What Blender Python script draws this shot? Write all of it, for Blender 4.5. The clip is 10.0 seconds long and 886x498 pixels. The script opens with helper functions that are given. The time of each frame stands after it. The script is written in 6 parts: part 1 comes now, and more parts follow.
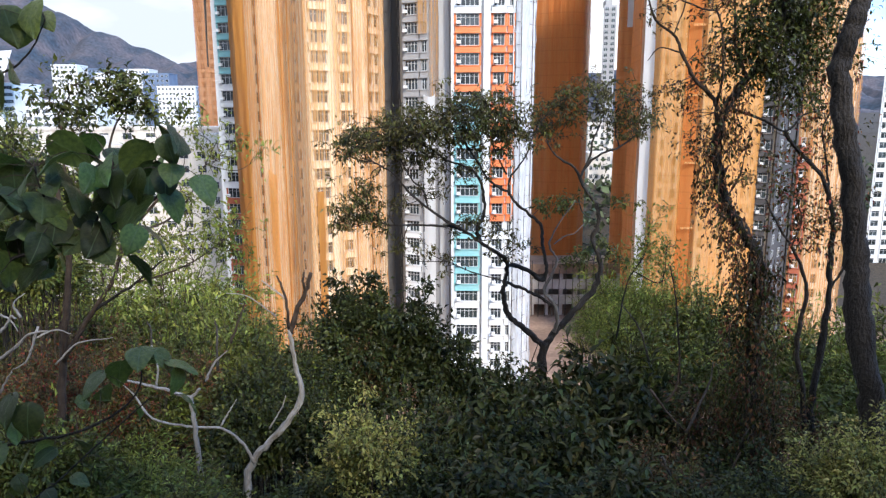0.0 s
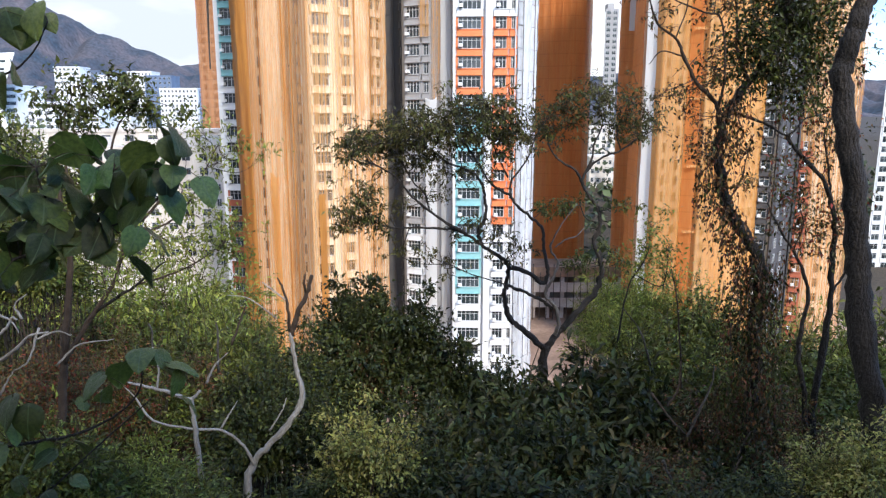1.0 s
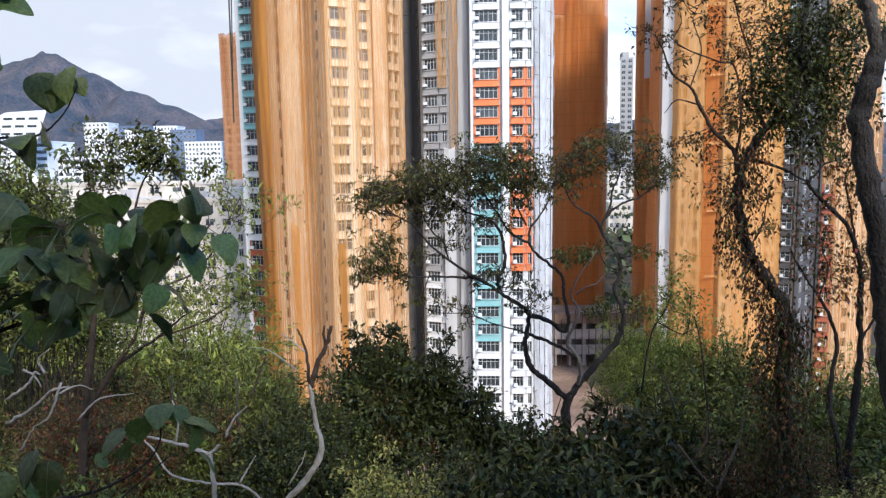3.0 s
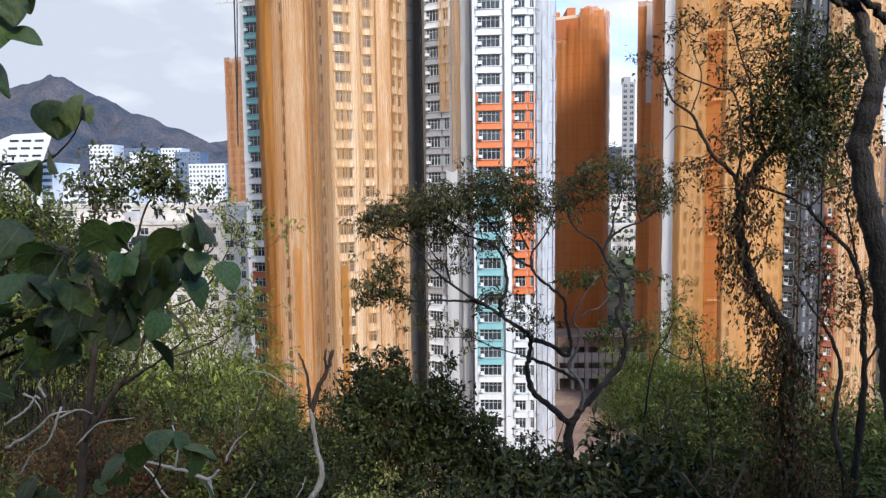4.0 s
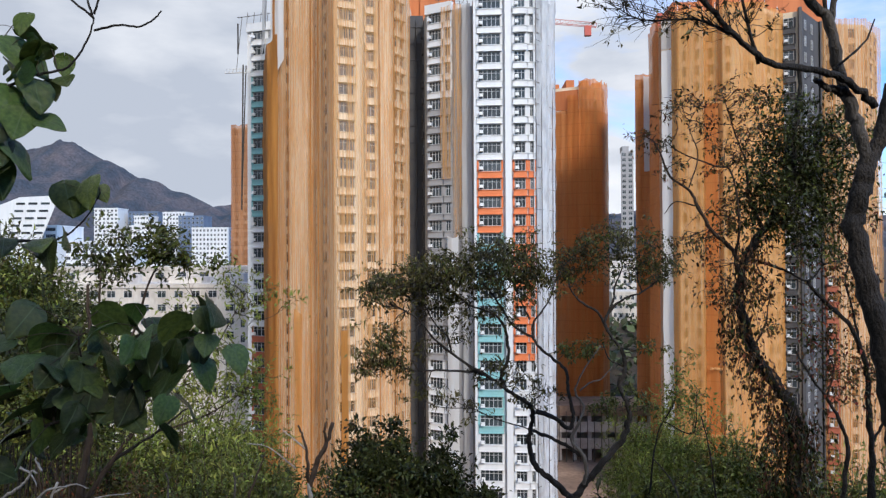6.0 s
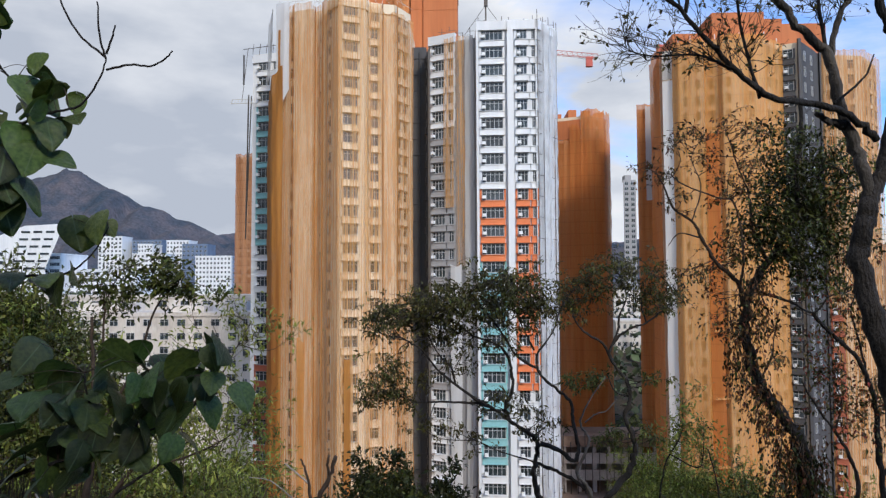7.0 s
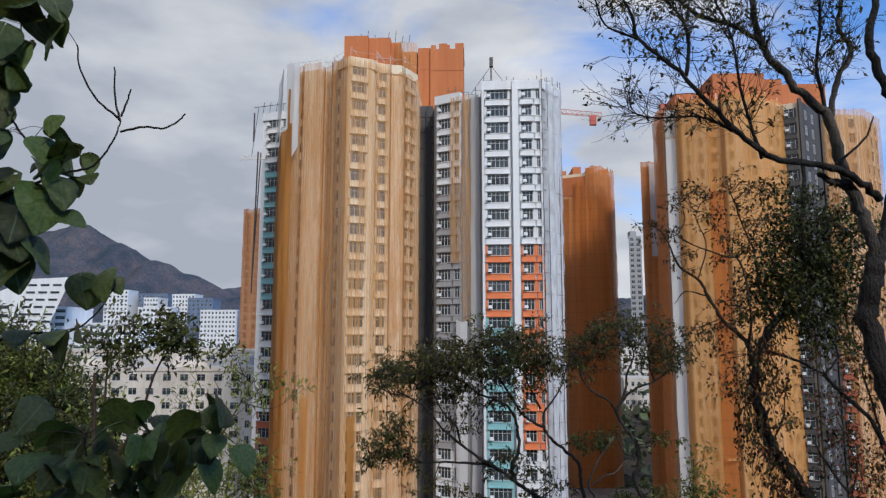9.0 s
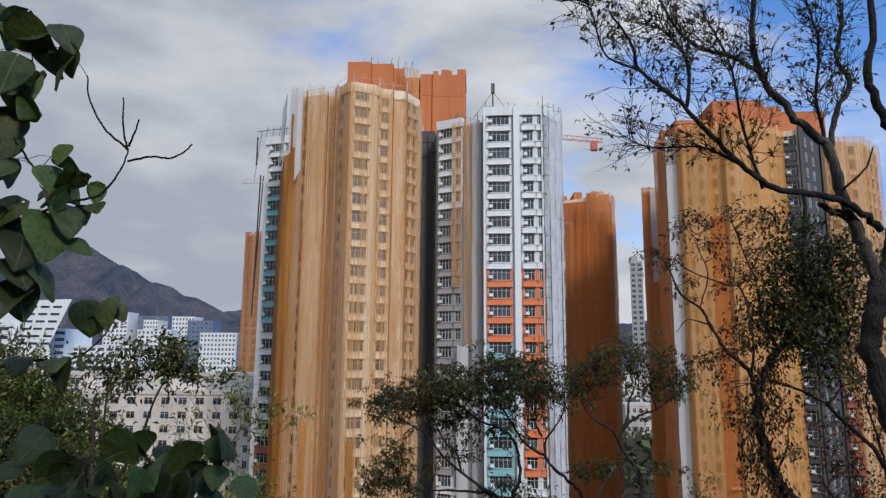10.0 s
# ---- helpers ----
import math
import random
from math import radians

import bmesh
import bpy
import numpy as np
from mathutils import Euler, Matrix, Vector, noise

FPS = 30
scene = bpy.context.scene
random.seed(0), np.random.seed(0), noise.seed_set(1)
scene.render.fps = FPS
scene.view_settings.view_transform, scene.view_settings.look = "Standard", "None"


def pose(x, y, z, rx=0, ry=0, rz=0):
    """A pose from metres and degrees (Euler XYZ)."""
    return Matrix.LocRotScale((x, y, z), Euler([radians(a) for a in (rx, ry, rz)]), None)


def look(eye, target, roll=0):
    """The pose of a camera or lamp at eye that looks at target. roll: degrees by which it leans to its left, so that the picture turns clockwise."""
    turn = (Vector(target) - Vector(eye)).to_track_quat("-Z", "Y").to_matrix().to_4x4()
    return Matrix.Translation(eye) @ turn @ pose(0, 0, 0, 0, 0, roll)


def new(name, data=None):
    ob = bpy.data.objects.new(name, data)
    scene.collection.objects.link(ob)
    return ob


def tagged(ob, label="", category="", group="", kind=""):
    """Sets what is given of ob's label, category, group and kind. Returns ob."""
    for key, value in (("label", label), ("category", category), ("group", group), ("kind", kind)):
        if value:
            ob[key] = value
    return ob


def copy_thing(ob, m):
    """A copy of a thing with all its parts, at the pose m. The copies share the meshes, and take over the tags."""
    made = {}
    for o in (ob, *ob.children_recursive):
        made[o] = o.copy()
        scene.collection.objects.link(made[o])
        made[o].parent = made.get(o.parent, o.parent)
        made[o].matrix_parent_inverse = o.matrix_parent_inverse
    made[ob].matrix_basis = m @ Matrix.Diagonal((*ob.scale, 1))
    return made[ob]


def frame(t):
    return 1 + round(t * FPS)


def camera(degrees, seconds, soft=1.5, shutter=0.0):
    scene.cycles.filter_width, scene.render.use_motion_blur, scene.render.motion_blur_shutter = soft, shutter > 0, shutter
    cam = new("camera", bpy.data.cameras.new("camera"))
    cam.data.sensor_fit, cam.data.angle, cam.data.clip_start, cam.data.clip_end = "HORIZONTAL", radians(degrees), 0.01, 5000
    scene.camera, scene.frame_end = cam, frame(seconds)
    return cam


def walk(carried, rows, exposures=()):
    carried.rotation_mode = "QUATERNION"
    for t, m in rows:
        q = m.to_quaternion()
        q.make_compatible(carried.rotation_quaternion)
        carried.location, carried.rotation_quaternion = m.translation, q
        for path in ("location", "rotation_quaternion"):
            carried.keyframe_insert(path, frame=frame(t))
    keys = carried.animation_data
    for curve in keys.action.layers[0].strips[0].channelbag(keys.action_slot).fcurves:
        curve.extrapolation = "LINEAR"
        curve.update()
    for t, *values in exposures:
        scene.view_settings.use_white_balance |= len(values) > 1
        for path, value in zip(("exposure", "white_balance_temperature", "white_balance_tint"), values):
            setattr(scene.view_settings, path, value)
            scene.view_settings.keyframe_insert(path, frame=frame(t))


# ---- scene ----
cam = camera(66.6, 10.0, 1.3)
EYE = 1.6
# seconds, x, y, z, yaw, pitch, lean to the left
ROWS = [
    (0.0, 0.000, 0.000, 1.600, 0.00, -11.08, -0.21),
    (0.5, 0.000, 0.000, 1.598, 0.11, -10.79, -0.37),
    (1.0, 0.001, 0.002, 1.598, 0.11, -10.84, -0.05),
    (1.5, 0.001, 0.003, 1.604, 0.53, -9.80, -0.38),
    (2.0, 0.002, 0.004, 1.611, 1.22, -8.99, -0.69),
    (2.5, 0.006, 0.006, 1.618, 1.67, -7.90, -0.93),
    (4.0, 0.016, -0.006, 1.650, 1.94, -4.90, -0.75),
    (4.5, 0.018, -0.024, 1.666, 1.97, -3.70, -0.42),
    (5.0, 0.014, -0.045, 1.688, 2.06, -1.75, -0.33),
    (5.5, 0.008, -0.062, 1.710, 1.91, -0.50, -0.35),
    (7.0, -0.012, -0.086, 1.770, 2.20, 3.03, -0.26),
    (7.5, -0.014, -0.091, 1.777, 2.42, 4.28, -0.50),
    (8.0, -0.012, -0.095, 1.783, 2.70, 5.66, -0.54),
    (8.5, -0.011, -0.094, 1.788, 2.63, 6.65, -0.32),
    (9.0, -0.010, -0.096, 1.793, 2.67, 7.70, 0.04),
    (9.5, -0.012, -0.104, 1.803, 2.71, 8.49, 0.12),
    (10.0, -0.020, -0.118, 1.822, 2.77, 9.74, 0.41),
]
EXPOSURES = [(0.0, 0.64), (2.5, 0.48), (5.0, 0.08), (7.5, -0.30), (10.0, -0.58)]
walk(cam, [(t, pose(x, y, z, 90 + pitch, 0, yaw) @ pose(0, 0, 0, 0, 0, lean)) for t, x, y, z, yaw, pitch, lean in ROWS], EXPOSURES)

# ---- world and sun ----
SUN_TO = Vector((0.38, -0.74, 0.56)).normalized()
world = bpy.data.worlds.new("sky")
scene.world = world
world.use_nodes = True
wn, wl = world.node_tree.nodes, world.node_tree.links
wn.clear()
sky = wn.new("ShaderNodeTexSky")
sky.sky_type, sky.sun_disc = "NISHITA", False
sky.sun_elevation = math.asin(SUN_TO.z)
sky.sun_rotation = math.atan2(SUN_TO.x, SUN_TO.y)
tc = wn.new("ShaderNodeTexCoord")
mp = wn.new("ShaderNodeMapping")
mp.inputs["Scale"].default_value = (1.0, 1.0, 2.6)
mp.inputs["Location"].default_value = (0.35, 0.2, 0.0)
wl.new(tc.outputs["Generated"], mp.inputs["Vector"])
big = wn.new("ShaderNodeTexNoise")
big.inputs["Scale"].default_value, big.inputs["Detail"].default_value = 2.4, 9
big.inputs["Roughness"].default_value, big.inputs["Distortion"].default_value = 0.52, 0.5
wl.new(mp.outputs[0], big.inputs["Vector"])
sep = wn.new("ShaderNodeSeparateXYZ")
wl.new(tc.outputs["Generated"], sep.inputs[0])
# the cloud deck breaks up towards the east (x)
thin = wn.new("ShaderNodeMath")
thin.operation, thin.inputs[1].default_value = "MULTIPLY_ADD", -0.52
wl.new(sep.outputs["X"], thin.inputs[0])
wl.new(big.outputs["Fac"], thin.inputs[2])
# and closes up towards the horizon
high = wn.new("ShaderNodeMath")
high.operation, high.inputs[1].default_value = "MULTIPLY_ADD", -0.50
wl.new(sep.outputs["Z"], high.inputs[0])
wl.new(thin.outputs[0], high.inputs[2])
cover = wn.new("ShaderNodeValToRGB")
cover.color_ramp.elements[0].position, cover.color_ramp.elements[1].position = 0.13, 0.31
wl.new(high.outputs[0], cover.inputs[0])
tone = wn.new("ShaderNodeTexNoise")
tone.inputs["Scale"].default_value, tone.inputs["Detail"].default_value = 4.5, 6
wl.new(mp.outputs[0], tone.inputs["Vector"])
cloud = wn.new("ShaderNodeValToRGB")
cloud.color_ramp.elements[0].position, cloud.color_ramp.elements[1].position = 0.3, 0.7
cloud.color_ramp.elements[0].color = (0.56, 0.62, 0.735, 1)
cloud.color_ramp.elements[1].color = (1.06, 1.09, 1.15, 1)
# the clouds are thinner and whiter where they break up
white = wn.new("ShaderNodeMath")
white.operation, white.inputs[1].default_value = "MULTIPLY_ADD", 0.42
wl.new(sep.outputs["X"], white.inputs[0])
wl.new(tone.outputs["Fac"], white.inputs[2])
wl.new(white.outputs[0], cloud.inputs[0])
dim = wn.new("ShaderNodeMixRGB")
dim.blend_type, dim.inputs[0].default_value = "MULTIPLY", 1.0
dim.inputs[2].default_value = (0.14, 0.215, 0.32, 1)
wl.new(sky.outputs[0], dim.inputs[1])
both = wn.new("ShaderNodeMixRGB")
wl.new(cover.outputs[0], both.inputs[0])
wl.new(dim.outputs[0], both.inputs[1])
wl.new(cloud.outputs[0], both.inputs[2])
bg = wn.new("ShaderNodeBackground")
bg.inputs["Strength"].default_value = 1.0
wl.new(both.outputs[0], bg.inputs[0])
out = wn.new("ShaderNodeOutputWorld")
wl.new(bg.outputs[0], out.inputs[0])

lamp = bpy.data.lights.new("sun", "SUN")
lamp.energy, lamp.angle, lamp.color = 3.2, radians(9), (1.0, 0.915, 0.79)
sun = new("sun", lamp)
sun.matrix_world = look((0, 0, 200), Vector((0, 0, 200)) - SUN_TO)

# ---- materials ----
def mat(name, a, b, scale=1.0, rough=0.8, bump=0.0, stretch=(1, 1, 1), island=0.0, each=0.0, metal=0.0, fine=0.0, glow=0.0, clear=0.0, sheen=0.5, seam=0.0):
    """Two tones by noise at `scale`, finer noise over it, hue shifts by island or object; glow: translucent share; clear: open share of a mesh net."""
    m = bpy.data.materials.new(name)
    m.use_nodes = True
    n, l = m.node_tree.nodes, m.node_tree.links
    p = n["Principled BSDF"]
    p.inputs["Roughness"].default_value, p.inputs["Metallic"].default_value = rough, metal
    p.inputs["Specular IOR Level"].default_value = sheen
    co = n.new("ShaderNodeTexCoord")
    ma = n.new("ShaderNodeMapping")
    ma.inputs["Scale"].default_value = stretch
    l.new(co.outputs["Object"], ma.inputs[0])
    t1 = n.new("ShaderNodeTexNoise")
    t1.inputs["Scale"].default_value, t1.inputs["Detail"].default_value = scale, 6
    l.new(ma.outputs[0], t1.inputs["Vector"])
    ramp = n.new("ShaderNodeValToRGB")
    e = ramp.color_ramp.elements
    e[0].position, e[1].position, e[0].color, e[1].color = 0.33, 0.68, (*a, 1), (*b, 1)
    l.new(t1.outputs["Fac"], ramp.inputs[0])
    colour = ramp.outputs[0]
    t2 = n.new("ShaderNodeTexNoise")
    t2.inputs["Scale"].default_value, t2.inputs["Detail"].default_value = scale * 9, 4
    l.new(ma.outputs[0], t2.inputs["Vector"])
    if fine:
        mx = n.new("ShaderNodeMixRGB")
        mx.blend_type, mx.inputs[0].default_value = "OVERLAY", fine
        l.new(colour, mx.inputs[1])
        l.new(t2.outputs["Fac"], mx.inputs[2])
        colour = mx.outputs[0]
    if island or each:
        hs = n.new("ShaderNodeHueSaturation")
        src = n.new("ShaderNodeNewGeometry").outputs["Random Per Island"] if island else n.new("ShaderNodeObjectInfo").outputs["Random"]
        k = island or each
        for j, (socket, lo, hi) in enumerate((("Hue", 0.5 - 0.035 * k, 0.5 + 0.03 * k), ("Value", 1 - 0.60 * k, 1 + 0.85 * k))):
            r = n.new("ShaderNodeMapRange")
            r.inputs["To Min"].default_value, r.inputs["To Max"].default_value = lo, hi
            if j:
                w = n.new("ShaderNodeMath")
                w.operation, w.inputs[1].default_value = "MULTIPLY", 7.31
                f = n.new("ShaderNodeMath")
                f.operation = "FRACT"
                l.new(src, w.inputs[0])
                l.new(w.outputs[0], f.inputs[0])
                l.new(f.outputs[0], r.inputs[0])
            else:
                l.new(src, r.inputs[0])
            l.new(r.outputs[0], hs.inputs[socket])
        l.new(colour, hs.inputs["Color"])
        colour = hs.outputs[0]
    if seam:
        se = n.new("ShaderNodeSeparateXYZ")
        l.new(co.outputs["Object"], se.inputs[0])
        pp = n.new("ShaderNodeMath")
        pp.operation, pp.inputs[1].default_value = "PINGPONG", 1.375
        l.new(se.outputs[2], pp.inputs[0])
        ed = n.new("ShaderNodeMapRange")
        ed.inputs["From Min"].default_value, ed.inputs["From Max"].default_value = 0.05, 0.16
        ed.inputs["To Min"].default_value, ed.inputs["To Max"].default_value = seam, 0
        l.new(pp.outputs[0], ed.inputs[0])
        dk = n.new("ShaderNodeMixRGB")
        dk.blend_type, dk.inputs[2].default_value = "MULTIPLY", (0.55, 0.48, 0.42, 1)
        l.new(ed.outputs[0], dk.inputs[0])
        l.new(colour, dk.inputs[1])
        colour = dk.outputs[0]
    l.new(colour, p.inputs["Base Color"])
    if bump:
        bp = n.new("ShaderNodeBump")
        bp.inputs["Strength"].default_value, bp.inputs["Distance"].default_value = bump, 0.05
        l.new(t2.outputs["Fac"], bp.inputs["Height"])
        l.new(bp.outputs[0], p.inputs["Normal"])
    last = p.outputs[0]
    if glow:
        tr = n.new("ShaderNodeBsdfTranslucent")
        l.new(colour, tr.inputs[0])
        ms = n.new("ShaderNodeMixShader")
        ms.inputs[0].default_value = glow
        l.new(last, ms.inputs[1])
        l.new(tr.outputs[0], ms.inputs[2])
        last = ms.outputs[0]
    if clear:
        tp = n.new("ShaderNodeBsdfTransparent")
        ms = n.new("ShaderNodeMixShader")
        cr = n.new("ShaderNodeMapRange")
        cr.inputs["From Min"].default_value, cr.inputs["From Max"].default_value = 0.35, 0.65
        cr.inputs["To Min"].default_value, cr.inputs["To Max"].default_value = clear * 0.55, min(clear * 1.45, 0.95)
        l.new(t1.outputs["Fac"], cr.inputs[0])
        l.new(cr.outputs[0], ms.inputs[0])
        l.new(last, ms.inputs[1])
        l.new(tp.outputs[0], ms.inputs[2])
        last = ms.outputs[0]
    l.new(last, n["Material Output"].inputs[0])
    return m


STREAK = (1, 1, 0.06)
white_paint = mat("white_paint", (0.66, 0.67, 0.68), (0.77, 0.77, 0.77), 0.5, 0.7, 0.1, STREAK, fine=0.12)
grey_paint = mat("grey_paint", (0.30, 0.29, 0.29), (0.37, 0.36, 0.36), 0.5, 0.75, 0.1, STREAK, fine=0.12)
# dark paint of the recessed walls, with their shade put into the colour
dark_grey = mat("shaded_dark_grey", (0.052, 0.051, 0.054), (0.088, 0.085, 0.088), 0.4, 0.8, 0.1, STREAK, fine=0.15)
teal_paint = mat("teal_paint", (0.20, 0.44, 0.46), (0.27, 0.52, 0.53), 0.5, 0.7, 0.1, fine=0.12)
orange_paint = mat("orange_paint", (0.66, 0.17, 0.055), (0.76, 0.22, 0.08), 0.5, 0.7, 0.1, fine=0.12)
brick_red = mat("brick_red_paint", (0.36, 0.10, 0.05), (0.44, 0.13, 0.07), 0.5, 0.75, 0.1, fine=0.12)
pent_orange = mat("penthouse_orange", (0.45, 0.130, 0.038), (0.54, 0.172, 0.055), 0.3, 0.75, 0.1, STREAK, fine=0.15)
cream_wall = mat("cream_concrete", (0.68, 0.55, 0.39), (0.80, 0.68, 0.51), 0.4, 0.85, 0.1, STREAK, fine=0.15)
beige_wall = mat("weathered_white_wall", (0.52, 0.47, 0.42), (0.72, 0.67, 0.61), 0.25, 0.85, 0.1, (1, 1, 0.3), fine=0.3)
net_gold = mat("gold_net", (0.60, 0.265, 0.072), (0.80, 0.42, 0.148), 4.2, 0.85, 0.5, (1, 1, 0.018), fine=0.4, glow=0.25, clear=0.52, seam=0.15)
net_pale = mat("thin_gold_net", (0.74, 0.385, 0.135), (0.86, 0.50, 0.21), 3.6, 0.85, 0.5, (1, 1, 0.018), fine=0.4, glow=0.25, clear=0.60, seam=0.12)
net_orange = mat("orange_net", (0.34, 0.125, 0.022), (0.56, 0.25, 0.05), 1.2, 0.85, 0.6, (1, 1, 0.03), fine=0.35, glow=0.25, clear=0.10)
net_brown = mat("brown_net", (0.56, 0.170, 0.036), (0.78, 0.30, 0.078), 2.6, 0.85, 0.6, (1, 1, 0.018), fine=0.35, glow=0.3, clear=0.24, seam=0.25)
net_amber = mat("amber_net", (0.64, 0.270, 0.058), (0.85, 0.435, 0.120), 4.0, 0.85, 0.7, (1, 1, 0.018), fine=0.45, glow=0.25, clear=0.38, seam=0.15)
net_rust = mat("rust_net", (0.40, 0.155, 0.055), (0.52, 0.225, 0.09), 0.4, 0.85, 0.2, (1, 1, 0.05), fine=0.25, glow=0.2, clear=0.30, seam=0.4)
net_white = mat("white_net", (0.70, 0.71, 0.72), (0.84, 0.84, 0.84), 0.5, 0.8, 0.2, (1, 1, 0.06), fine=0.2, glow=0.2, clear=0.10)
net_torn = mat("torn_white_net", (0.66, 0.67, 0.68), (0.82, 0.82, 0.82), 0.9, 0.8, 0.4, (1, 1, 0.35), fine=0.3, glow=0.2, clear=0.42)
net_grey = mat("pale_grey_net", (0.55, 0.55, 0.55), (0.68, 0.67, 0.66), 0.5, 0.8, 0.2, (1, 1, 0.06), fine=0.2, glow=0.2, clear=0.25)
frame_mat = mat("window_frame_paint", (0.42, 0.43, 0.44), (0.54, 0.54, 0.54), 2, 0.5)
glass = mat("dark_glass", (0.02, 0.028, 0.032), (0.05, 0.06, 0.068), 0.7, 0.08, each=0.8)
steel = mat("dark_steel", (0.06, 0.055, 0.05), (0.12, 0.10, 0.09), 4, 0.55, metal=0.6)
crane_red = mat("crane_red", (0.42, 0.05, 0.03), (0.52, 0.08, 0.05), 3, 0.5)
crane_white = mat("crane_pale", (0.55, 0.55, 0.55), (0.68, 0.66, 0.62), 3, 0.5)
site_earth = mat("site_earth", (0.17, 0.105, 0.072), (0.36, 0.24, 0.17), 0.15, 0.95, 0.5, fine=0.4)
concrete = mat("concrete", (0.36, 0.31, 0.27), (0.56, 0.50, 0.45), 0.35, 0.9, 0.2, fine=0.3)
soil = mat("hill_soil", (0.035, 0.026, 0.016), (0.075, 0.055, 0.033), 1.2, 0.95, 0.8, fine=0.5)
# blue of the distance haze is mixed into the scrub and rock colour
hazed_scrub = mat("haze_tinted_scrub", (0.026, 0.043, 0.064), (0.098, 0.084, 0.092), 0.012, 0.95, 1.0, (1, 1, 0.6), fine=0.9)
far_blue = mat("blue_cladding", (0.10, 0.14, 0.22), (0.14, 0.19, 0.28), 0.2, 0.5)
bark_dark = mat("dark_bark", (0.007, 0.006, 0.005), (0.019, 0.015, 0.013), 6, 0.9, 0.9, (1, 1, 0.35), fine=0.5)
bark_grey = mat("grey_bark", (0.030, 0.026, 0.023), (0.085, 0.074, 0.064), 5, 0.9, 0.8, (1, 1, 0.4), fine=0.5)
bark_tree = mat("weathered_bark", (0.011, 0.009, 0.008), (0.045, 0.037, 0.032), 5, 0.9, 0.9, (1, 1, 0.4), fine=0.5)
bark_dry = mat("dry_pale_bark", (0.09, 0.075, 0.062), (0.22, 0.19, 0.165), 5, 0.9, 0.7, (1, 1, 0.4), fine=0.4)
bark_pale = mat("bleached_deadwood", (0.204, 0.183, 0.162), (0.399, 0.374, 0.340), 5, 0.85, 0.6, (1, 1, 0.3), fine=0.4)
bark_brown = mat("brown_twig", (0.033, 0.021, 0.014), (0.066, 0.044, 0.030), 8, 0.85, 0.5, fine=0.4)
leaf_big = mat("broad_leaf", (0.034, 0.060, 0.014), (0.078, 0.116, 0.026), 9, 0.36, 0.3, each=0.9, fine=0.3, glow=0.26, sheen=0.45)
def veins(m):
    """A pale midrib and side veins on a leaf that lies along its own y."""
    n, l = m.node_tree.nodes, m.node_tree.links
    p = n["Principled BSDF"]
    old = p.inputs["Base Color"].links[0].from_socket
    co = n.new("ShaderNodeTexCoord")
    se = n.new("ShaderNodeSeparateXYZ")
    l.new(co.outputs["Object"], se.inputs[0])
    ab = n.new("ShaderNodeMath")
    ab.operation = "ABSOLUTE"
    l.new(se.outputs[0], ab.inputs[0])
    mid = n.new("ShaderNodeMapRange")
    mid.inputs["From Min"].default_value, mid.inputs["From Max"].default_value = 0.008, 0.022
    mid.inputs["To Min"].default_value, mid.inputs["To Max"].default_value = 1, 0
    l.new(ab.outputs[0], mid.inputs[0])
    sl = n.new("ShaderNodeMath")
    sl.operation, sl.inputs[1].default_value = "MULTIPLY_ADD", -0.7
    l.new(ab.outputs[0], sl.inputs[0])
    l.new(se.outputs[1], sl.inputs[2])
    fr = n.new("ShaderNodeMath")
    fr.operation, fr.inputs[1].default_value = "PINGPONG", 0.075
    l.new(sl.outputs[0], fr.inputs[0])
    rib = n.new("ShaderNodeMapRange")
    rib.inputs["From Min"].default_value, rib.inputs["From Max"].default_value = 0.004, 0.014
    rib.inputs["To Min"].default_value, rib.inputs["To Max"].default_value = 0.22, 0
    l.new(fr.outputs[0], rib.inputs[0])
    mx = n.new("ShaderNodeMath")
    mx.operation = "MAXIMUM"
    l.new(mid.outputs[0], mx.inputs[0])
    l.new(rib.outputs[0], mx.inputs[1])
    c = n.new("ShaderNodeMixRGB")
    c.inputs[2].default_value = (0.10, 0.15, 0.06, 1)
    l.new(mx.outputs[0], c.inputs[0])
    l.new(old, c.inputs[1])
    l.new(c.outputs[0], p.inputs["Base Color"])


veins(leaf_big)
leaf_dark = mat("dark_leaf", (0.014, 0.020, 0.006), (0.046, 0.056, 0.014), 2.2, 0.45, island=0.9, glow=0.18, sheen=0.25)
leaf_mid = mat("green_leaf", (0.044, 0.056, 0.012), (0.104, 0.116, 0.024), 1.6, 0.5, island=0.9, glow=0.24, sheen=0.3)
leaf_light = mat("light_leaf", (0.110, 0.150, 0.028), (0.260, 0.282, 0.060), 1.0, 0.5, island=0.8, glow=0.28, sheen=0.3)
leaf_yellow = mat("yellowish_leaf", (0.15, 0.155, 0.034), (0.36, 0.33, 0.092), 1.5, 0.5, island=0.9, glow=0.28, sheen=0.3)
leaf_dry = mat("dry_leaf", (0.075, 0.035, 0.016), (0.140, 0.070, 0.028), 2.0, 0.7, island=1.0, glow=0.20, sheen=0.3)
leaf_red = mat("reddish_leaf", (0.11, 0.030, 0.012), (0.19, 0.058, 0.020), 2.0, 0.6, island=1.0, glow=0.25, sheen=0.3)
leaf_olive = mat("olive_leaf", (0.046, 0.045, 0.014), (0.102, 0.090, 0.030), 1.5, 0.45, island=1.0, glow=0.24, sheen=0.25)
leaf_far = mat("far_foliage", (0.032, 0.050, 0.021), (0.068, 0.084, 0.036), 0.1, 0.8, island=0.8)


# ---- building helpers ----
def empty(name, at, label, category, group="", kind=""):
    ob = new(name)
    ob.location = at
    ob.empty_display_size = 0.2
    return tagged(ob, label, category, group, kind)


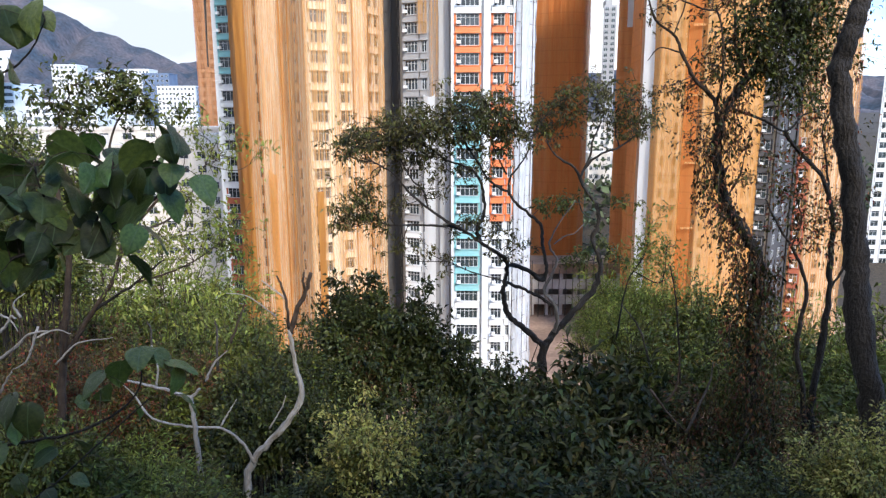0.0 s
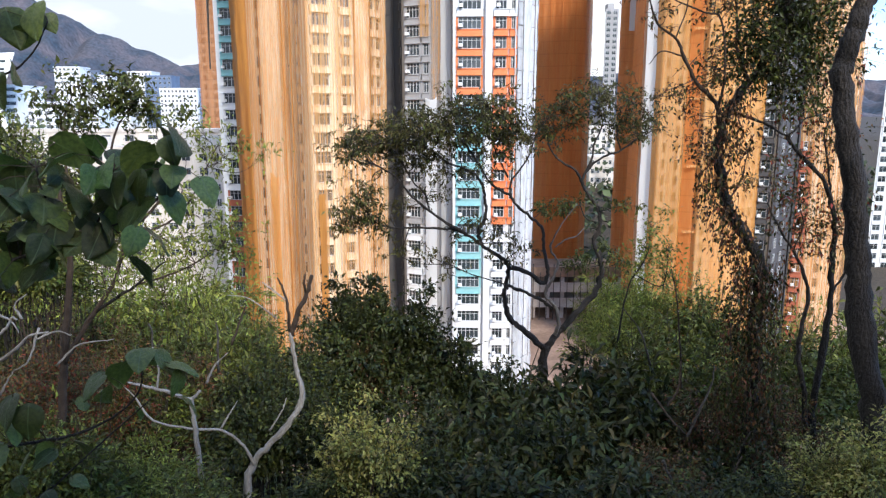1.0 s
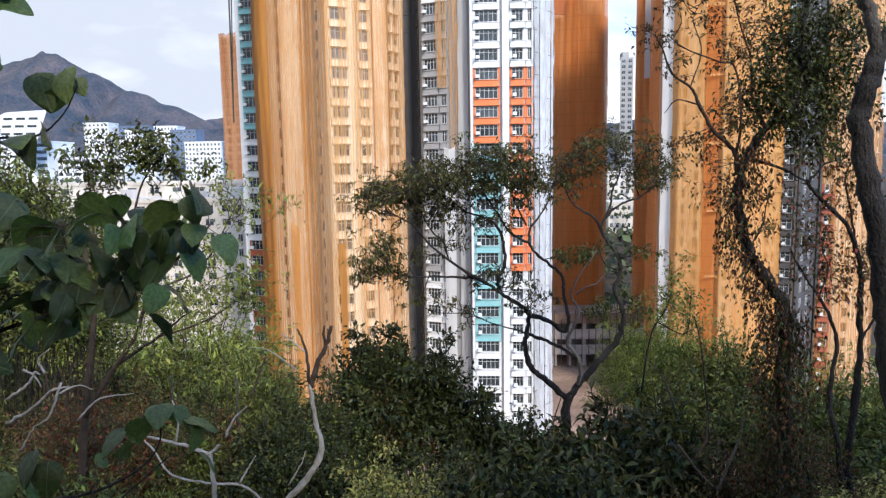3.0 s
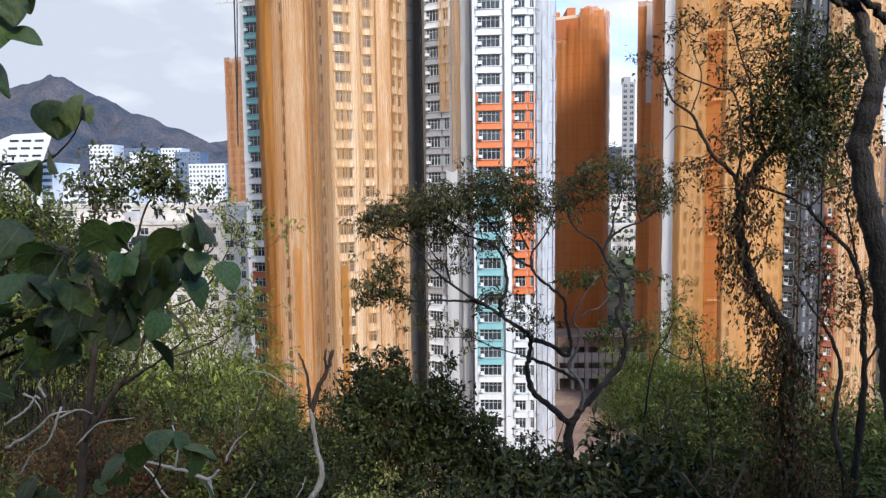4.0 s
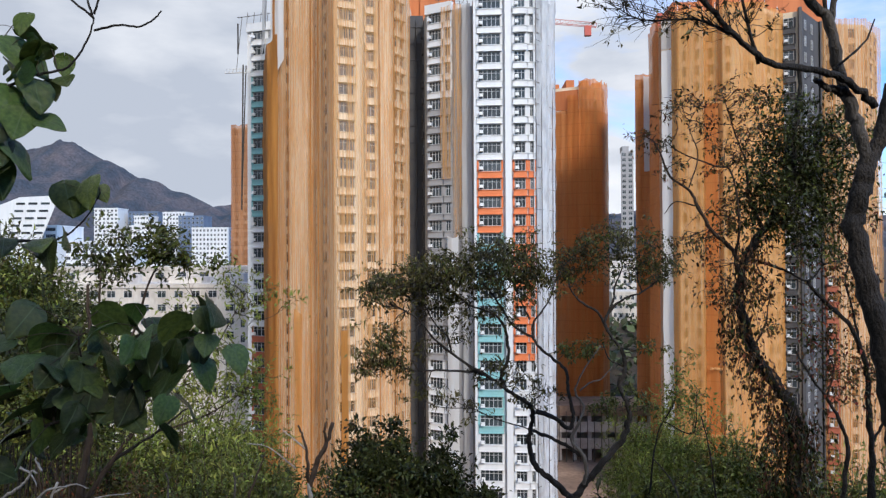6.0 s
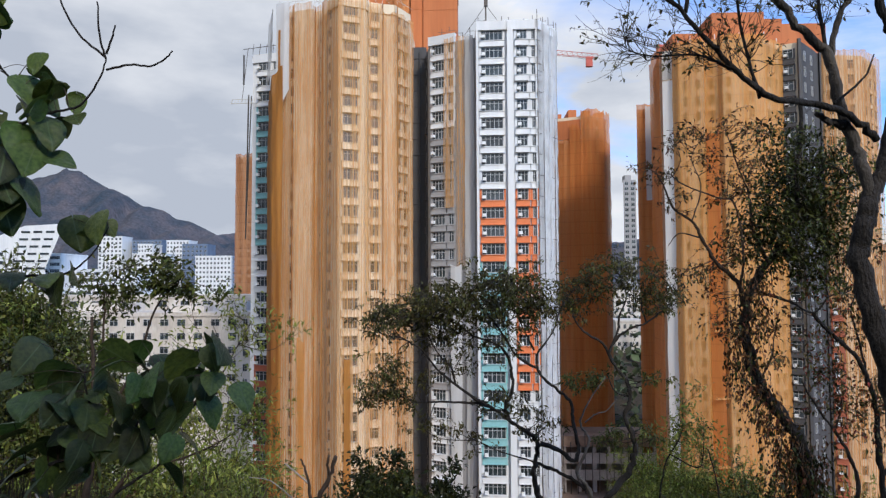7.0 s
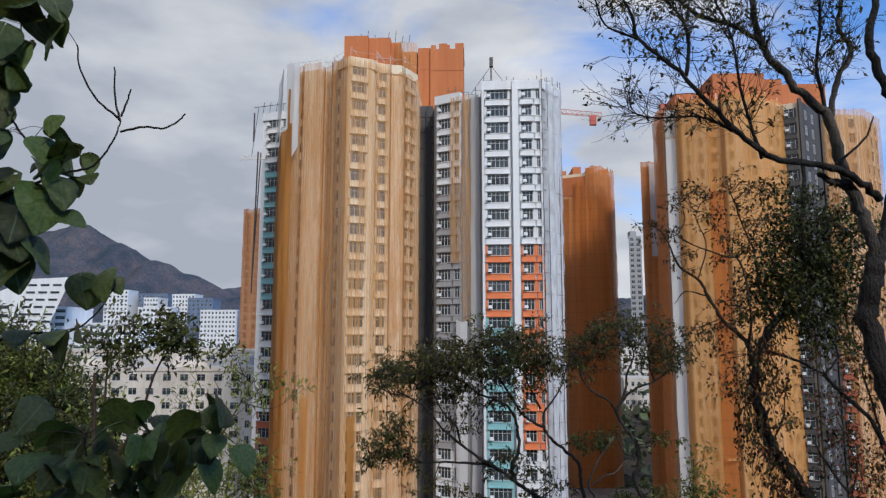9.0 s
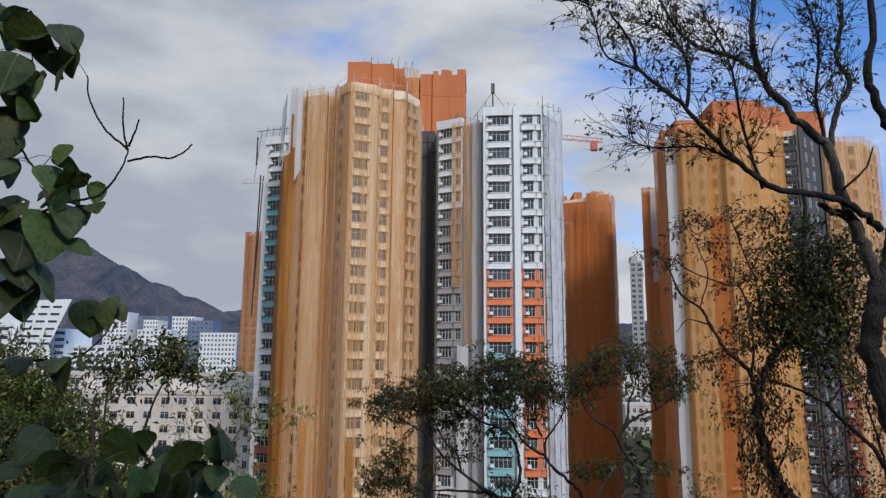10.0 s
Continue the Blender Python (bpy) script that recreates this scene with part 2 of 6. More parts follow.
def mesh_of(bm, material, name, smooth=False):
    me = bpy.data.meshes.new(name)
    bm.to_mesh(me)
    bm.free()
    me.materials.append(material)
    if smooth:
        me.shade_smooth()
    return me


def attach(name, me, parent, at=None, label=""):
    """One mesh object under a parent; at: its place in the world."""
    ob = new(name, me)
    if parent is not None:
        ob.parent = parent
        ob.matrix_parent_inverse = Matrix.Translation(-parent.location) if parent.parent is None else Matrix.Identity(4)
    if at is not None:
        ob.matrix_basis = at
    return tagged(ob, label)


def part(name, bm, material, parent, label="", smooth=False):
    return attach(name, mesh_of(bm, material, name, smooth), parent, None, label)


def box(bm, x0, x1, y0, y1, z0, z1, m=None):
    vs = [bm.verts.new((x, y, z)) for z in (z0, z1) for x, y in ((x0, y0), (x1, y0), (x1, y1), (x0, y1))]
    if m is not None:
        for v in vs:
            v.co = m @ v.co
    for f in ((3, 2, 1, 0), (4, 5, 6, 7), (0, 1, 5, 4), (1, 2, 6, 5), (2, 3, 7, 6), (3, 0, 4, 7)):
        bm.faces.new([vs[i] for i in f])


def prism(bm, pts, z0, z1):
    lo = [bm.verts.new((x, y, z0)) for x, y in pts]
    hi = [bm.verts.new((x, y, z1)) for x, y in pts]
    n = len(pts)
    for i in range(n):
        bm.faces.new((lo[i], lo[(i + 1) % n], hi[(i + 1) % n], hi[i]))
    bm.faces.new(hi)
    bm.faces.new(lo[::-1])


def rod(bm, a, b, r, sides=5):
    a, b = Vector(a), Vector(b)
    q = (b - a).to_track_quat("Z", "Y")
    rings = []
    for p in (a, b):
        rings.append([bm.verts.new(p + q @ Vector((math.cos(k * 2 * math.pi / sides) * r, math.sin(k * 2 * math.pi / sides) * r, 0))) for k in range(sides)])
    for k in range(sides):
        bm.faces.new((rings[0][k], rings[0][(k + 1) % sides], rings[1][(k + 1) % sides], rings[1][k]))
    bm.faces.new(rings[1])
    bm.faces.new(rings[0][::-1])


def facing(p0, p1, z=0.0):
    """The frame of a wall from p0 to p1: x along it, y into it, z up."""
    d = (Vector(p1) - Vector(p0)).normalized()
    return Matrix(((d.x, -d.y, 0, p0[0]), (d.y, d.x, 0, p0[1]), (0, 0, 1, z), (0, 0, 0, 1)))


STOREY = 2.75
kept = {}


def lattice(bm, xs, zs, y):
    """One frame of crossing bars: every second strip of xs and of zs is solid, the rest are holes; from y to 0."""
    vs = {}

    def at(i, j, k):
        if (i, j, k) not in vs:
            vs[i, j, k] = bm.verts.new((xs[i], y if k else 0.0, zs[j]))
        return vs[i, j, k]

    def solid(i, j):
        return 0 <= i < len(xs) - 1 and 0 <= j < len(zs) - 1 and (i % 2 == 0 or j % 2 == 0)

    for i in range(len(xs) - 1):
        for j in range(len(zs) - 1):
            if solid(i, j):
                bm.faces.new((at(i, j, 1), at(i + 1, j, 1), at(i + 1, j + 1, 1), at(i, j + 1, 1)))
                for di, dj, p, q in ((-1, 0, (i, j), (i, j + 1)), (1, 0, (i + 1, j + 1), (i + 1, j)), (0, -1, (i + 1, j), (i, j)), (0, 1, (i, j + 1), (i + 1, j + 1))):
                    if not solid(i + di, j + dj):
                        bm.faces.new((at(*p, 0), at(*q, 0), at(*q, 1), at(*p, 1)))


def window_meshes(w, h, panes):
    key = (round(w, 2), round(h, 2), panes)
    if key not in kept:
        bm = bmesh.new()
        b = 0.07
        xs = [0.0, b]
        for k in range(1, panes):
            xs += [w * k / panes - 0.04, w * k / panes + 0.04]
        lattice(bm, [*xs, w - b, w], [0.0, b, h * 0.68, h * 0.68 + 0.05, h - b, h], -0.10)
        f = mesh_of(bm, frame_mat, "window")
        bm = bmesh.new()
        box(bm, b, w - b, -0.04, -0.012, b, h - b)
        kept[key] = (f, mesh_of(bm, glass, "pane"))
    return kept[key]


def window(tower, m, w, h, panes):
    f, g = window_meshes(w, h, panes)
    ob = attach("window", f, tower, m)
    pane = new("pane", g)
    pane.parent = ob
    return ob


def block_mesh(key, material, *boxes):
    if key not in kept:
        bm = bmesh.new()
        for b in boxes:
            box(bm, *b)
        kept[key] = mesh_of(bm, material, key[0])
    return kept[key]


def window_column(tower, p0, p1, u, w, ztop, rows, panes, tint=None, cooler=True, sill=0.78, deep=0.30):
    """A column of windows on the wall p0 p1, from the top row down, with painted spandrels and small cooler boxes; tint(row): the spandrel's paint."""
    f = facing(p0, p1)
    for i in range(rows):
        z = ztop - (i + 1) * STOREY
        at = f @ Matrix.Translation((u, 0, z))
        window(tower, at @ Matrix.Translation((0, 0, sill + 0.12)), w, STOREY - sill - 0.30, panes)
        if tint:
            m = tint(i)
            e = 0.22
            sp = block_mesh(("spandrel", round(w, 2), m.name), m, (-e, w + e, -deep, -0.002, 0.0, sill), (-e - 0.04, w + e + 0.04, -deep - 0.10, -0.002, sill, sill + 0.09), (-e - 0.04, w + e + 0.04, -deep - 0.12, -0.002, -0.14, -0.002), (-e - 0.12, -0.04, -0.16, -0.002, sill + 0.092, STOREY - 0.142), (w + 0.04, w + e + 0.12, -0.16, -0.002, sill + 0.092, STOREY - 0.142))
            attach("spandrel", sp, tower, at)
        if cooler:
            ac = block_mesh(("cooler_ledge", 0), white_paint, (0, 0.62, -0.62, -0.12, 0.0, 0.07), (0.05, 0.58, -0.55, -0.12, 0.07, 0.45))
            attach("cooler_ledge", ac, tower, at @ Matrix.Translation((0.02 + (i * 7 % 3) * 0.03, -deep, sill + 0.35)))


def net(tower, name, pts, z0, z1, material, fold=0.16, seed=0, ragged=0.0, label="", low=0.0, high=0.0):
    """A scaffold net hung along plan points: a sheet with vertical folds, tied back at every few storeys; low, high: rise of the lower and upper edge from its first to its last point."""
    rows = max(3, int((z1 - z0) / 1.35))
    cols = []
    for (xa, ya), (xb, yb) in zip(pts, pts[1:]):
        d = Vector((xb - xa, yb - ya))
        k = max(2, int(d.length / 0.28))
        nrm = Vector((d.y, -d.x)).normalized()
        cols += [(xa + d.x * j / k, ya + d.y * j / k, nrm) for j in range(k)]
    cols.append((*pts[-1], cols[-1][2]))
    bm = bmesh.new()
    grid = []
    run = 0.0
    for i, (x, y, nrm) in enumerate(cols):
        run += 0.28
        u = i / (len(cols) - 1)
        foot = z0 + low * u
        top = z1 + high * u - ragged * abs(noise.noise((run * 0.5, seed, 3.0))) * 2
        col = []
        for j in range(rows + 1):
            z = foot + (top - foot) * j / rows
            tie = 0.45 + 0.55 * abs(math.sin(math.pi * (z + seed) / (STOREY * 2)))
            o = fold * tie * (noise.noise((run * 1.1, z * 0.03, seed * 7.7)) + 0.6 * noise.noise((run * 2.9, z * 0.10, seed * 3.1 + 9)) + 0.35 * noise.noise((run * 1.6, z * 0.55, seed + 50.0)))
            s = 0.10 * noise.noise((run * 0.7, z * 0.25, seed + 31.0))
            col.append(bm.verts.new((x + nrm.x * o - nrm.y * s, y + nrm.y * o + nrm.x * s, z)))
        grid.append(col)
    for a, b in zip(grid, grid[1:]):
        for j in range(rows):
            bm.faces.new((a[j], b[j], b[j + 1], a[j + 1]))
    return part(name, bm, material, tower, label, smooth=True)


def off(pts, d):
    """Plan points pushed d metres towards the viewer's side of the line."""
    r = []
    for i, p in enumerate(pts):
        a, b = pts[max(i - 1, 0)], pts[min(i + 1, len(pts) - 1)]
        t = Vector((b[0] - a[0], b[1] - a[1])).normalized()
        r.append((p[0] + t.y * d, p[1] - t.x * d))
    return r


# ---- ground and distance ----
def lift(x, y):
    """Height of the ground: a path ledge, a wooded slope down to the site, a rising town beyond, an unseen hill added
    behind to shade the slope.
    """
    if y < -2.0:
        # unseen rise added to block the sun, taller at right to shade that side
        z = min(1.3 * (-2.0 - y), 13.0 + 8.0 * min(max((x - 13.5) / 4.5, 0.0), 1.0))
    elif y < 1.3:
        z = 0.0
    elif y < 72.0:
        z = -0.6 * (y - 1.3) + 0.35 * noise.noise((x * 0.25, y * 0.25, 1.0)) * min(1.0, (y - 1.3) / 3)
    else:
        z = -42.4
    if y > 175:
        z += 34.0 * min(1.0, (y - 175) / 220.0) + max(0.0, y - 395) * 0.012
    return max(z, -42.4) if y < 175 else z


def cuts(a, b, near):
    """Grid lines that are dense near 0 and wide far away."""
    r, v = [0.0], 0.0
    while v < b:
        v += max(near, v * 0.09)
        r.append(v)
    v = 0.0
    while v > a:
        v -= max(near, -v * 0.09)
        r.insert(0, v)
    return r


bm = bmesh.new()
xs, ys = cuts(-4200, 4200, 0.9), cuts(-600, 4400, 0.9)
grid = [[bm.verts.new((x, y, lift(x, y))) for x in xs] for y in ys]
for a, b in zip(grid, grid[1:]):
    for i in range(len(xs) - 1):
        bm.faces.new((a[i], a[i + 1], b[i + 1], b[i]))
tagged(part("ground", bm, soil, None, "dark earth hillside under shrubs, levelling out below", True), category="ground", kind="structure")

RIDGE = [(-3600, 150), (-2500, 270), (-1906, 389), (-1745, 425), (-1626, 452), (-1600, 474), (-1582, 460), (-1543, 461), (-1491, 425), (-1407, 380), (-1348, 358), (-1286, 316), (-1208, 303), (-1146, 262), (-1107, 258), (-1038, 228), (-980, 196), (-913, 209), (-700, 190), (-300, 150), (200, 140), (620, 165), (760, 205), (880, 170), (1400, 150), (3600, 120)]


def ridge(x):
    """The skyline's height, with small crags."""
    crag = 4 * noise.fractal((x * 0.03, 3.0, 1.0), 1.0, 2.0, 4)
    return line(x) + crag


def line(x):
    for (a, za), (b, zb) in zip(RIDGE, RIDGE[1:]):
        if a <= x <= b:
            return za + (zb - za) * (x - a) / (b - a)
    return 120.0


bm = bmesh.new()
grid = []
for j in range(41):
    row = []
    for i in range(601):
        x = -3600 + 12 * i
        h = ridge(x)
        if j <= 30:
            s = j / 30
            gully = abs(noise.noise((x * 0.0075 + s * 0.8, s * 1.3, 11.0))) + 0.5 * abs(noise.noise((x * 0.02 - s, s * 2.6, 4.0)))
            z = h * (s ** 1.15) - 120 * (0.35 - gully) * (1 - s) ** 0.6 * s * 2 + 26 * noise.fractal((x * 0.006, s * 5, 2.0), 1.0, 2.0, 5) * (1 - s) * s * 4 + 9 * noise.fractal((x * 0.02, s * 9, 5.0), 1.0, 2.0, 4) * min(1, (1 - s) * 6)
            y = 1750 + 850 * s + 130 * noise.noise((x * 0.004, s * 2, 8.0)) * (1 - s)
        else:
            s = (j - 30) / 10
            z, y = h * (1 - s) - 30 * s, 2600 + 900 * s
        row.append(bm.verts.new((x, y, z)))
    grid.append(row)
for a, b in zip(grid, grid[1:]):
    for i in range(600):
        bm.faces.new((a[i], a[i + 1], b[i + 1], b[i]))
tagged(part("mountain", bm, hazed_scrub, None, "blue-brown scrub mountain with a rocky peak, haze put into its colour", True), category="mountain", kind="structure")


# ---- the housing towers ----
def rows_of(*bands):
    """bands: (count, paint) from the top row down."""
    seq = [m for n, m in bands for _ in range(n)]
    return lambda i: seq[min(i, len(seq) - 1)]


BASE = -42.3
# white tower with its grey wing
tower = empty("tower_block", (4, 112, BASE), "white and grey high-rise with orange and teal bands", "tower block", "housing towers")
ROOF = 41.15
bm = bmesh.new()
prism(bm, [(1.3, 102.3), (10.4, 102.0), (13.5, 106.0), (14.0, 122.0), (0.8, 122.0), (0.8, 110.0)], BASE, ROOF)
part("wall", bm, white_paint, tower)
bm = bmesh.new()
prism(bm, [(-7.0, 111.9), (-6.2, 107.2), (-1.9, 105.2), (-1.5, 110.0), (0.796, 110.0), (0.796, 121.0), (-7.0, 121.0)], BASE, ROOF - 0.6)
part("wall", bm, grey_paint, tower, "grey wing wall")
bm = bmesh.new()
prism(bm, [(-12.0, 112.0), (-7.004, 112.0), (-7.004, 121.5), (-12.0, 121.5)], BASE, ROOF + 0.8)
part("wall", bm, dark_grey, tower, "dark grey recessed wall, shade put into its colour")
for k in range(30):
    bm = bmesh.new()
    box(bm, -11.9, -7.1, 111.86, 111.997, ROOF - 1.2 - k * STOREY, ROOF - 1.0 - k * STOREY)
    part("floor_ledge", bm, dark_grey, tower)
for x in (-10.6, -9.9, -8.1):
    bm = bmesh.new()
    rod(bm, (x, 111.75, BASE), (x, 111.75, ROOF), 0.10, 8)
    part("drain_pipe", bm, grey_paint if x < -9 else dark_grey, tower)
bm = bmesh.new()
prism(bm, [(-1.85, 105.3), (1.17, 103.9), (0.79, 109.98), (-1.46, 109.98)], BASE, ROOF - 0.7)
part("wall", bm, grey_paint, tower, "pale grey flank wall")
FA, FB = (1.3, 102.3), (10.4, 102.0)
window_column(tower, FA, FB, 0.75, 3.3, ROOF, 30, 5, rows_of((9, white_paint), (4, orange_paint), (11, teal_paint), (6, white_paint)))
window_column(tower, FA, FB, 6.15, 1.6, ROOF, 30, 3, rows_of((9, white_paint), (11, orange_paint), (10, white_paint)), deep=0.55)
window_column(tower, FA, FB, 8.46, 0.52, ROOF, 30, 2, rows_of((9, white_paint), (11, orange_paint), (10, white_paint)), cooler=False)
EA, EB = (-6.2, 107.2), (-1.9, 105.2)
window_column(tower, EA, EB, 0.55, 2.2, ROOF - 0.6, 30, 4, rows_of((5, white_paint), (15, grey_paint), (10, white_paint)))
window_column(tower, EA, EB, 3.46, 0.85, ROOF - 0.6, 30, 2, rows_of((5, white_paint), (15, grey_paint), (10, white_paint)), cooler=False)
# shade on this side wall is put into its dark spandrel colour
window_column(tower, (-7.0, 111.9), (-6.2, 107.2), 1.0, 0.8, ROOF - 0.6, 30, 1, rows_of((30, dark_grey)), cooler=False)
window_column(tower, (-1.9, 105.2), (-1.5, 110.0), 0.7, 0.7, ROOF - 0.6, 30, 1, None, cooler=False)
f = facing(FA, FB)
for u, w, d in ((0.0, 0.35, 0.55), (4.72, 0.95, 0.75), (9.02, 0.10, 0.5)):
    bm = bmesh.new()
    box(bm, u, u + w, -d, 0.0, BASE, ROOF + 0.9, f)
    part("pilaster", bm, white_paint, tower)
for (a, b), m in (((FA, FB), white_paint), ((EA, EB), white_paint), ((FB, (13.5, 106.0)), white_paint)):
    bm = bmesh.new()
    d = (Vector(b) - Vector(a)).length
    box(bm, 0.0, d, -0.5, 0.25, (ROOF if a != EA else ROOF - 0.6) - 0.35, (ROOF if a != EA else ROOF - 0.6) + 1.1, facing(a, b))
    part("parapet", bm, m, tower)
net(tower, "scaffold_net", off([(10.5, 102.0), (12.0, 103.9), (13.5, 106.0), (13.9, 110.0)], 0.5), BASE, ROOF + 1.0, net_torn, 0.45, 1, 0.9, "torn white sheeting with vertical folds")
window_column(tower, (10.5, 102.05), (13.5, 106.0), 0.5, 1.0, ROOF, 30, 2, rows_of((30, grey_paint)), cooler=False)
net(tower, "scaffold_net", off([(-1.75, 105.2), (-0.3, 104.5)], 0.45), 4.6, ROOF - 0.1, net_pale, 0.35, 5, 0.6, "thin gold net")
net(tower, "scaffold_net", off([(-0.3, 104.5), (1.1, 103.9)], 0.40), BASE, ROOF - 0.4, net_grey, 0.45, 6, 0.6, "pale grey sheeting")
net(tower, "scaffold_net", off([(-3.6, 106.0), (-1.9, 105.2)], 0.75), 13.8, ROOF - 0.2, net_pale, 0.12, 2, 0.2, "translucent gold net")
net(tower, "scaffold_net", off([(-2.4, 105.5), (-1.8, 105.1), (-0.8, 104.7)], 0.9), BASE, 5.0, net_white, 0.14, 3, 0.6, "white sheeting")
for p in ((10.6, 101.4), (11.6, 102.6), (12.6, 104.0), (13.6, 105.4), (14.2, 107.0)):
    bm = bmesh.new()
    rod(bm, (*p, BASE), (*p, ROOF + 2.2 + 0.5 * math.sin(p[0] * 9)), 0.05)
    part("scaffold_pole", bm, steel, tower)
for k in range(26):
    z = BASE + 3.0 + k * 3.2
    bm = bmesh.new()
    rod(bm, (10.6, 101.35, z), (14.2, 106.3, z), 0.035)
    part("scaffold_pole", bm, steel, tower)
# roof clutter of the white tower
bm = bmesh.new()
rod(bm, (3.0, 108, ROOF), (3.0, 108, ROOF + 7.5), 0.14)
box(bm, 2.7, 3.3, 107.7, 108.3, ROOF + 6.0, ROOF + 7.6)
for s in (-1, 1):
    rod(bm, (3.0, 108, ROOF + 6.2), (3.0 + s * 3.4, 107, ROOF + 1.0), 0.04)
part("roof_mast", bm, steel, tower)
for k in range(16):
    x = -5.5 + k * 1.2
    y = 104.0 if x > 0.5 else 108.0
    bm = bmesh.new()
    hgt = 1.4 + 1.3 * abs(math.sin(k * 2.3))
    rod(bm, (x, y, ROOF - 0.5), (x + 0.15 * math.sin(k), y, ROOF + hgt), 0.05)
    rod(bm, (x - 0.5, y, ROOF + hgt * 0.75), (x + 1.1, y + 0.2, ROOF + hgt * 0.8), 0.035)
    part("roof_railing", bm, steel, tower)

# tall lift block of the estate, orange, behind
pent = empty("lift_tower", (-13, 124, BASE), "orange painted lift tower standing behind the netted block", "tower block", "housing towers")
for x0, x1, y0, top in ((-23.6, -19.2, 116.6, 57.2), (-19.19, -15.2, 117.2, 57.0), (-15.19, -13.4, 118.0, 56.4), (-10.2, -7.9, 118.4, 55.4), (-7.89, -1.8, 118.0, 55.0), (-13.2, -10.4, 119.0, 55.0)):
    bm = bmesh.new()
    box(bm, x0, x1, y0, y0 + 11, BASE, top)
    for u in (x0 + 0.02, (x0 + x1) / 2):
        box(bm, u, u + 0.12, y0 - 0.07, y0 - 0.003, 20, top + 0.05)
    box(bm, x0, x1, y0 - 0.06, y0 - 0.004, top - 4.2, top - 4.0)
    part("wall", bm, pent_orange, pent)
for k, w in enumerate((0.9, 1.5, 0.5, 1.6)):
    x = -7.8 + k * 1.5
    bm = bmesh.new()
    box(bm, x, x + w, 118.02, 126.5, 55.003, 55.8 + 0.25 * (k % 2))
    part("merlon", bm, pent_orange, pent)
net(pent, "scaffold_net", off([(-14.2, 118), (-12.6, 116.6), (-10.4, 117.5)], 0.4), 30, 56.0, net_gold, 0.25, 4, 0.8, "gold net over the corner")
for k in range(8):
    bm = bmesh.new()
    x = -21 + k * 1.3
    rod(bm, (x, 118.5, 56.5), (x + 0.2, 118.5, 58.4 + 0.7 * math.sin(k * 1.7)), 0.05)
    part("roof_railing", bm, steel, pent)

# gold-netted tower
gold = empty("tower_block", (-19, 108, BASE), "cream tower block wrapped in translucent gold scaffold netting", "tower block", "housing towers")
GP = [(-31.0, 107.5), (-29.4, 103.5), (-26.6, 102.2), (-24.0, 101.6), (-23.6, 102.6), (-21.6, 101.8), (-21.3, 100.4), (-19.0, 98.2), (-15.6, 99.8), (-15.3, 100.9), (-13.2, 101.8), (-11.4, 102.2), (-9.4, 106.0)]
GR = 44.6
GN = off(GP, 0.85)
bm = bmesh.new()
prism(bm, [*GP, (-9.4, 119.0), (-31.0, 119.0)], BASE, GR)
part("wall", bm, cream_wall, gold)
for a, b, u, w, n, t in ((GP[1], GP[2], 2.0, 0.7, 1, None), (GP[5], GP[6], 0.3, 0.7, 1, None), (GP[6], GP[7], 0.35, 0.75, 1, None), (GP[7], GP[8], 0.40, 2.3, 3, rows_of((31, cream_wall))), (GP[9], GP[10], 0.35, 1.4, 2, rows_of((31, cream_wall))), (GP[11], GP[12], 0.8, 0.9, 1, rows_of((31, cream_wall))), (GP[11], GP[12], 2.45, 0.9, 1, rows_of((31, cream_wall)))):
    window_column(gold, a, b, u, w, GR - 0.6, 31, n, t, cooler=False, deep=0.50)
for a, b in zip(GP[6:], GP[7:]):
    bm = bmesh.new()
    box(bm, 0, (Vector(b) - Vector(a)).length, -0.3, 0.2, GR - 1.0, GR + 0.5, facing(a, b))
    part("parapet", bm, cream_wall, gold)
net(gold, "scaffold_net", GN[1:4], BASE, GR + 0.9, net_gold, 0.20, 11, 0.7, "translucent gold net")
net(gold, "scaffold_net", GN[3:6], BASE, GR + 0.6, net_gold, 0.26, 12, 0.5, "folded gold net")
net(gold, "scaffold_net", GN[5:8], BASE, GR + 0.5, net_gold, 0.2, 13, 0.3)
net(gold, "scaffold_net", GN[7:11], BASE, GR + 0.2, net_pale, 0.14, 14, 0.2)
net(gold, "scaffold_net", GN[10:], BASE, GR - 0.6, net_gold, 0.3, 15, 1.2)
net(gold, "scaffold_net", off([(-31.2, 107.0), (-29.6, 103.2), (-28.2, 102.7)], 1.15), BASE, 31.5, net_orange, 0.35, 16, 0.8, "loose deep orange net", high=4.5)
net(gold, "scaffold_net", off([(-28.9, 103.0), (-28.5, 102.8)], 1.2), 30.0, 41.5, net_orange, 0.1, 23, 0.3, "twisted orange net tail")
net(gold, "scaffold_net", off([(-29.5, 103.3), (-28.4, 102.9), (-27.0, 102.2)], 1.15), 28.4, GR + 1.2, net_white, 0.15, 17, 0.6, "white sheeting", low=3.6)
net(gold, "scaffold_net", off([(-31.0, 105.5), (-29.6, 103.2)], 1.1), 32.5, GR - 0.6, net_grey, 0.4, 18, 1.0, "torn pale sheeting", low=7.0, high=1.6)
net(gold, "scaffold_net", off([(-18.6, 98.4), (-17.7, 98.8)], 1.0), BASE, -9.0, net_orange, 0.15, 19, 0.1, "deep orange net panel")
net(gold, "scaffold_net", off([(-25.8, 101.9), (-24.6, 101.6)], 0.8), BASE, -6.0, net_amber, 0.2, 20, 2.5, "orange net panel")
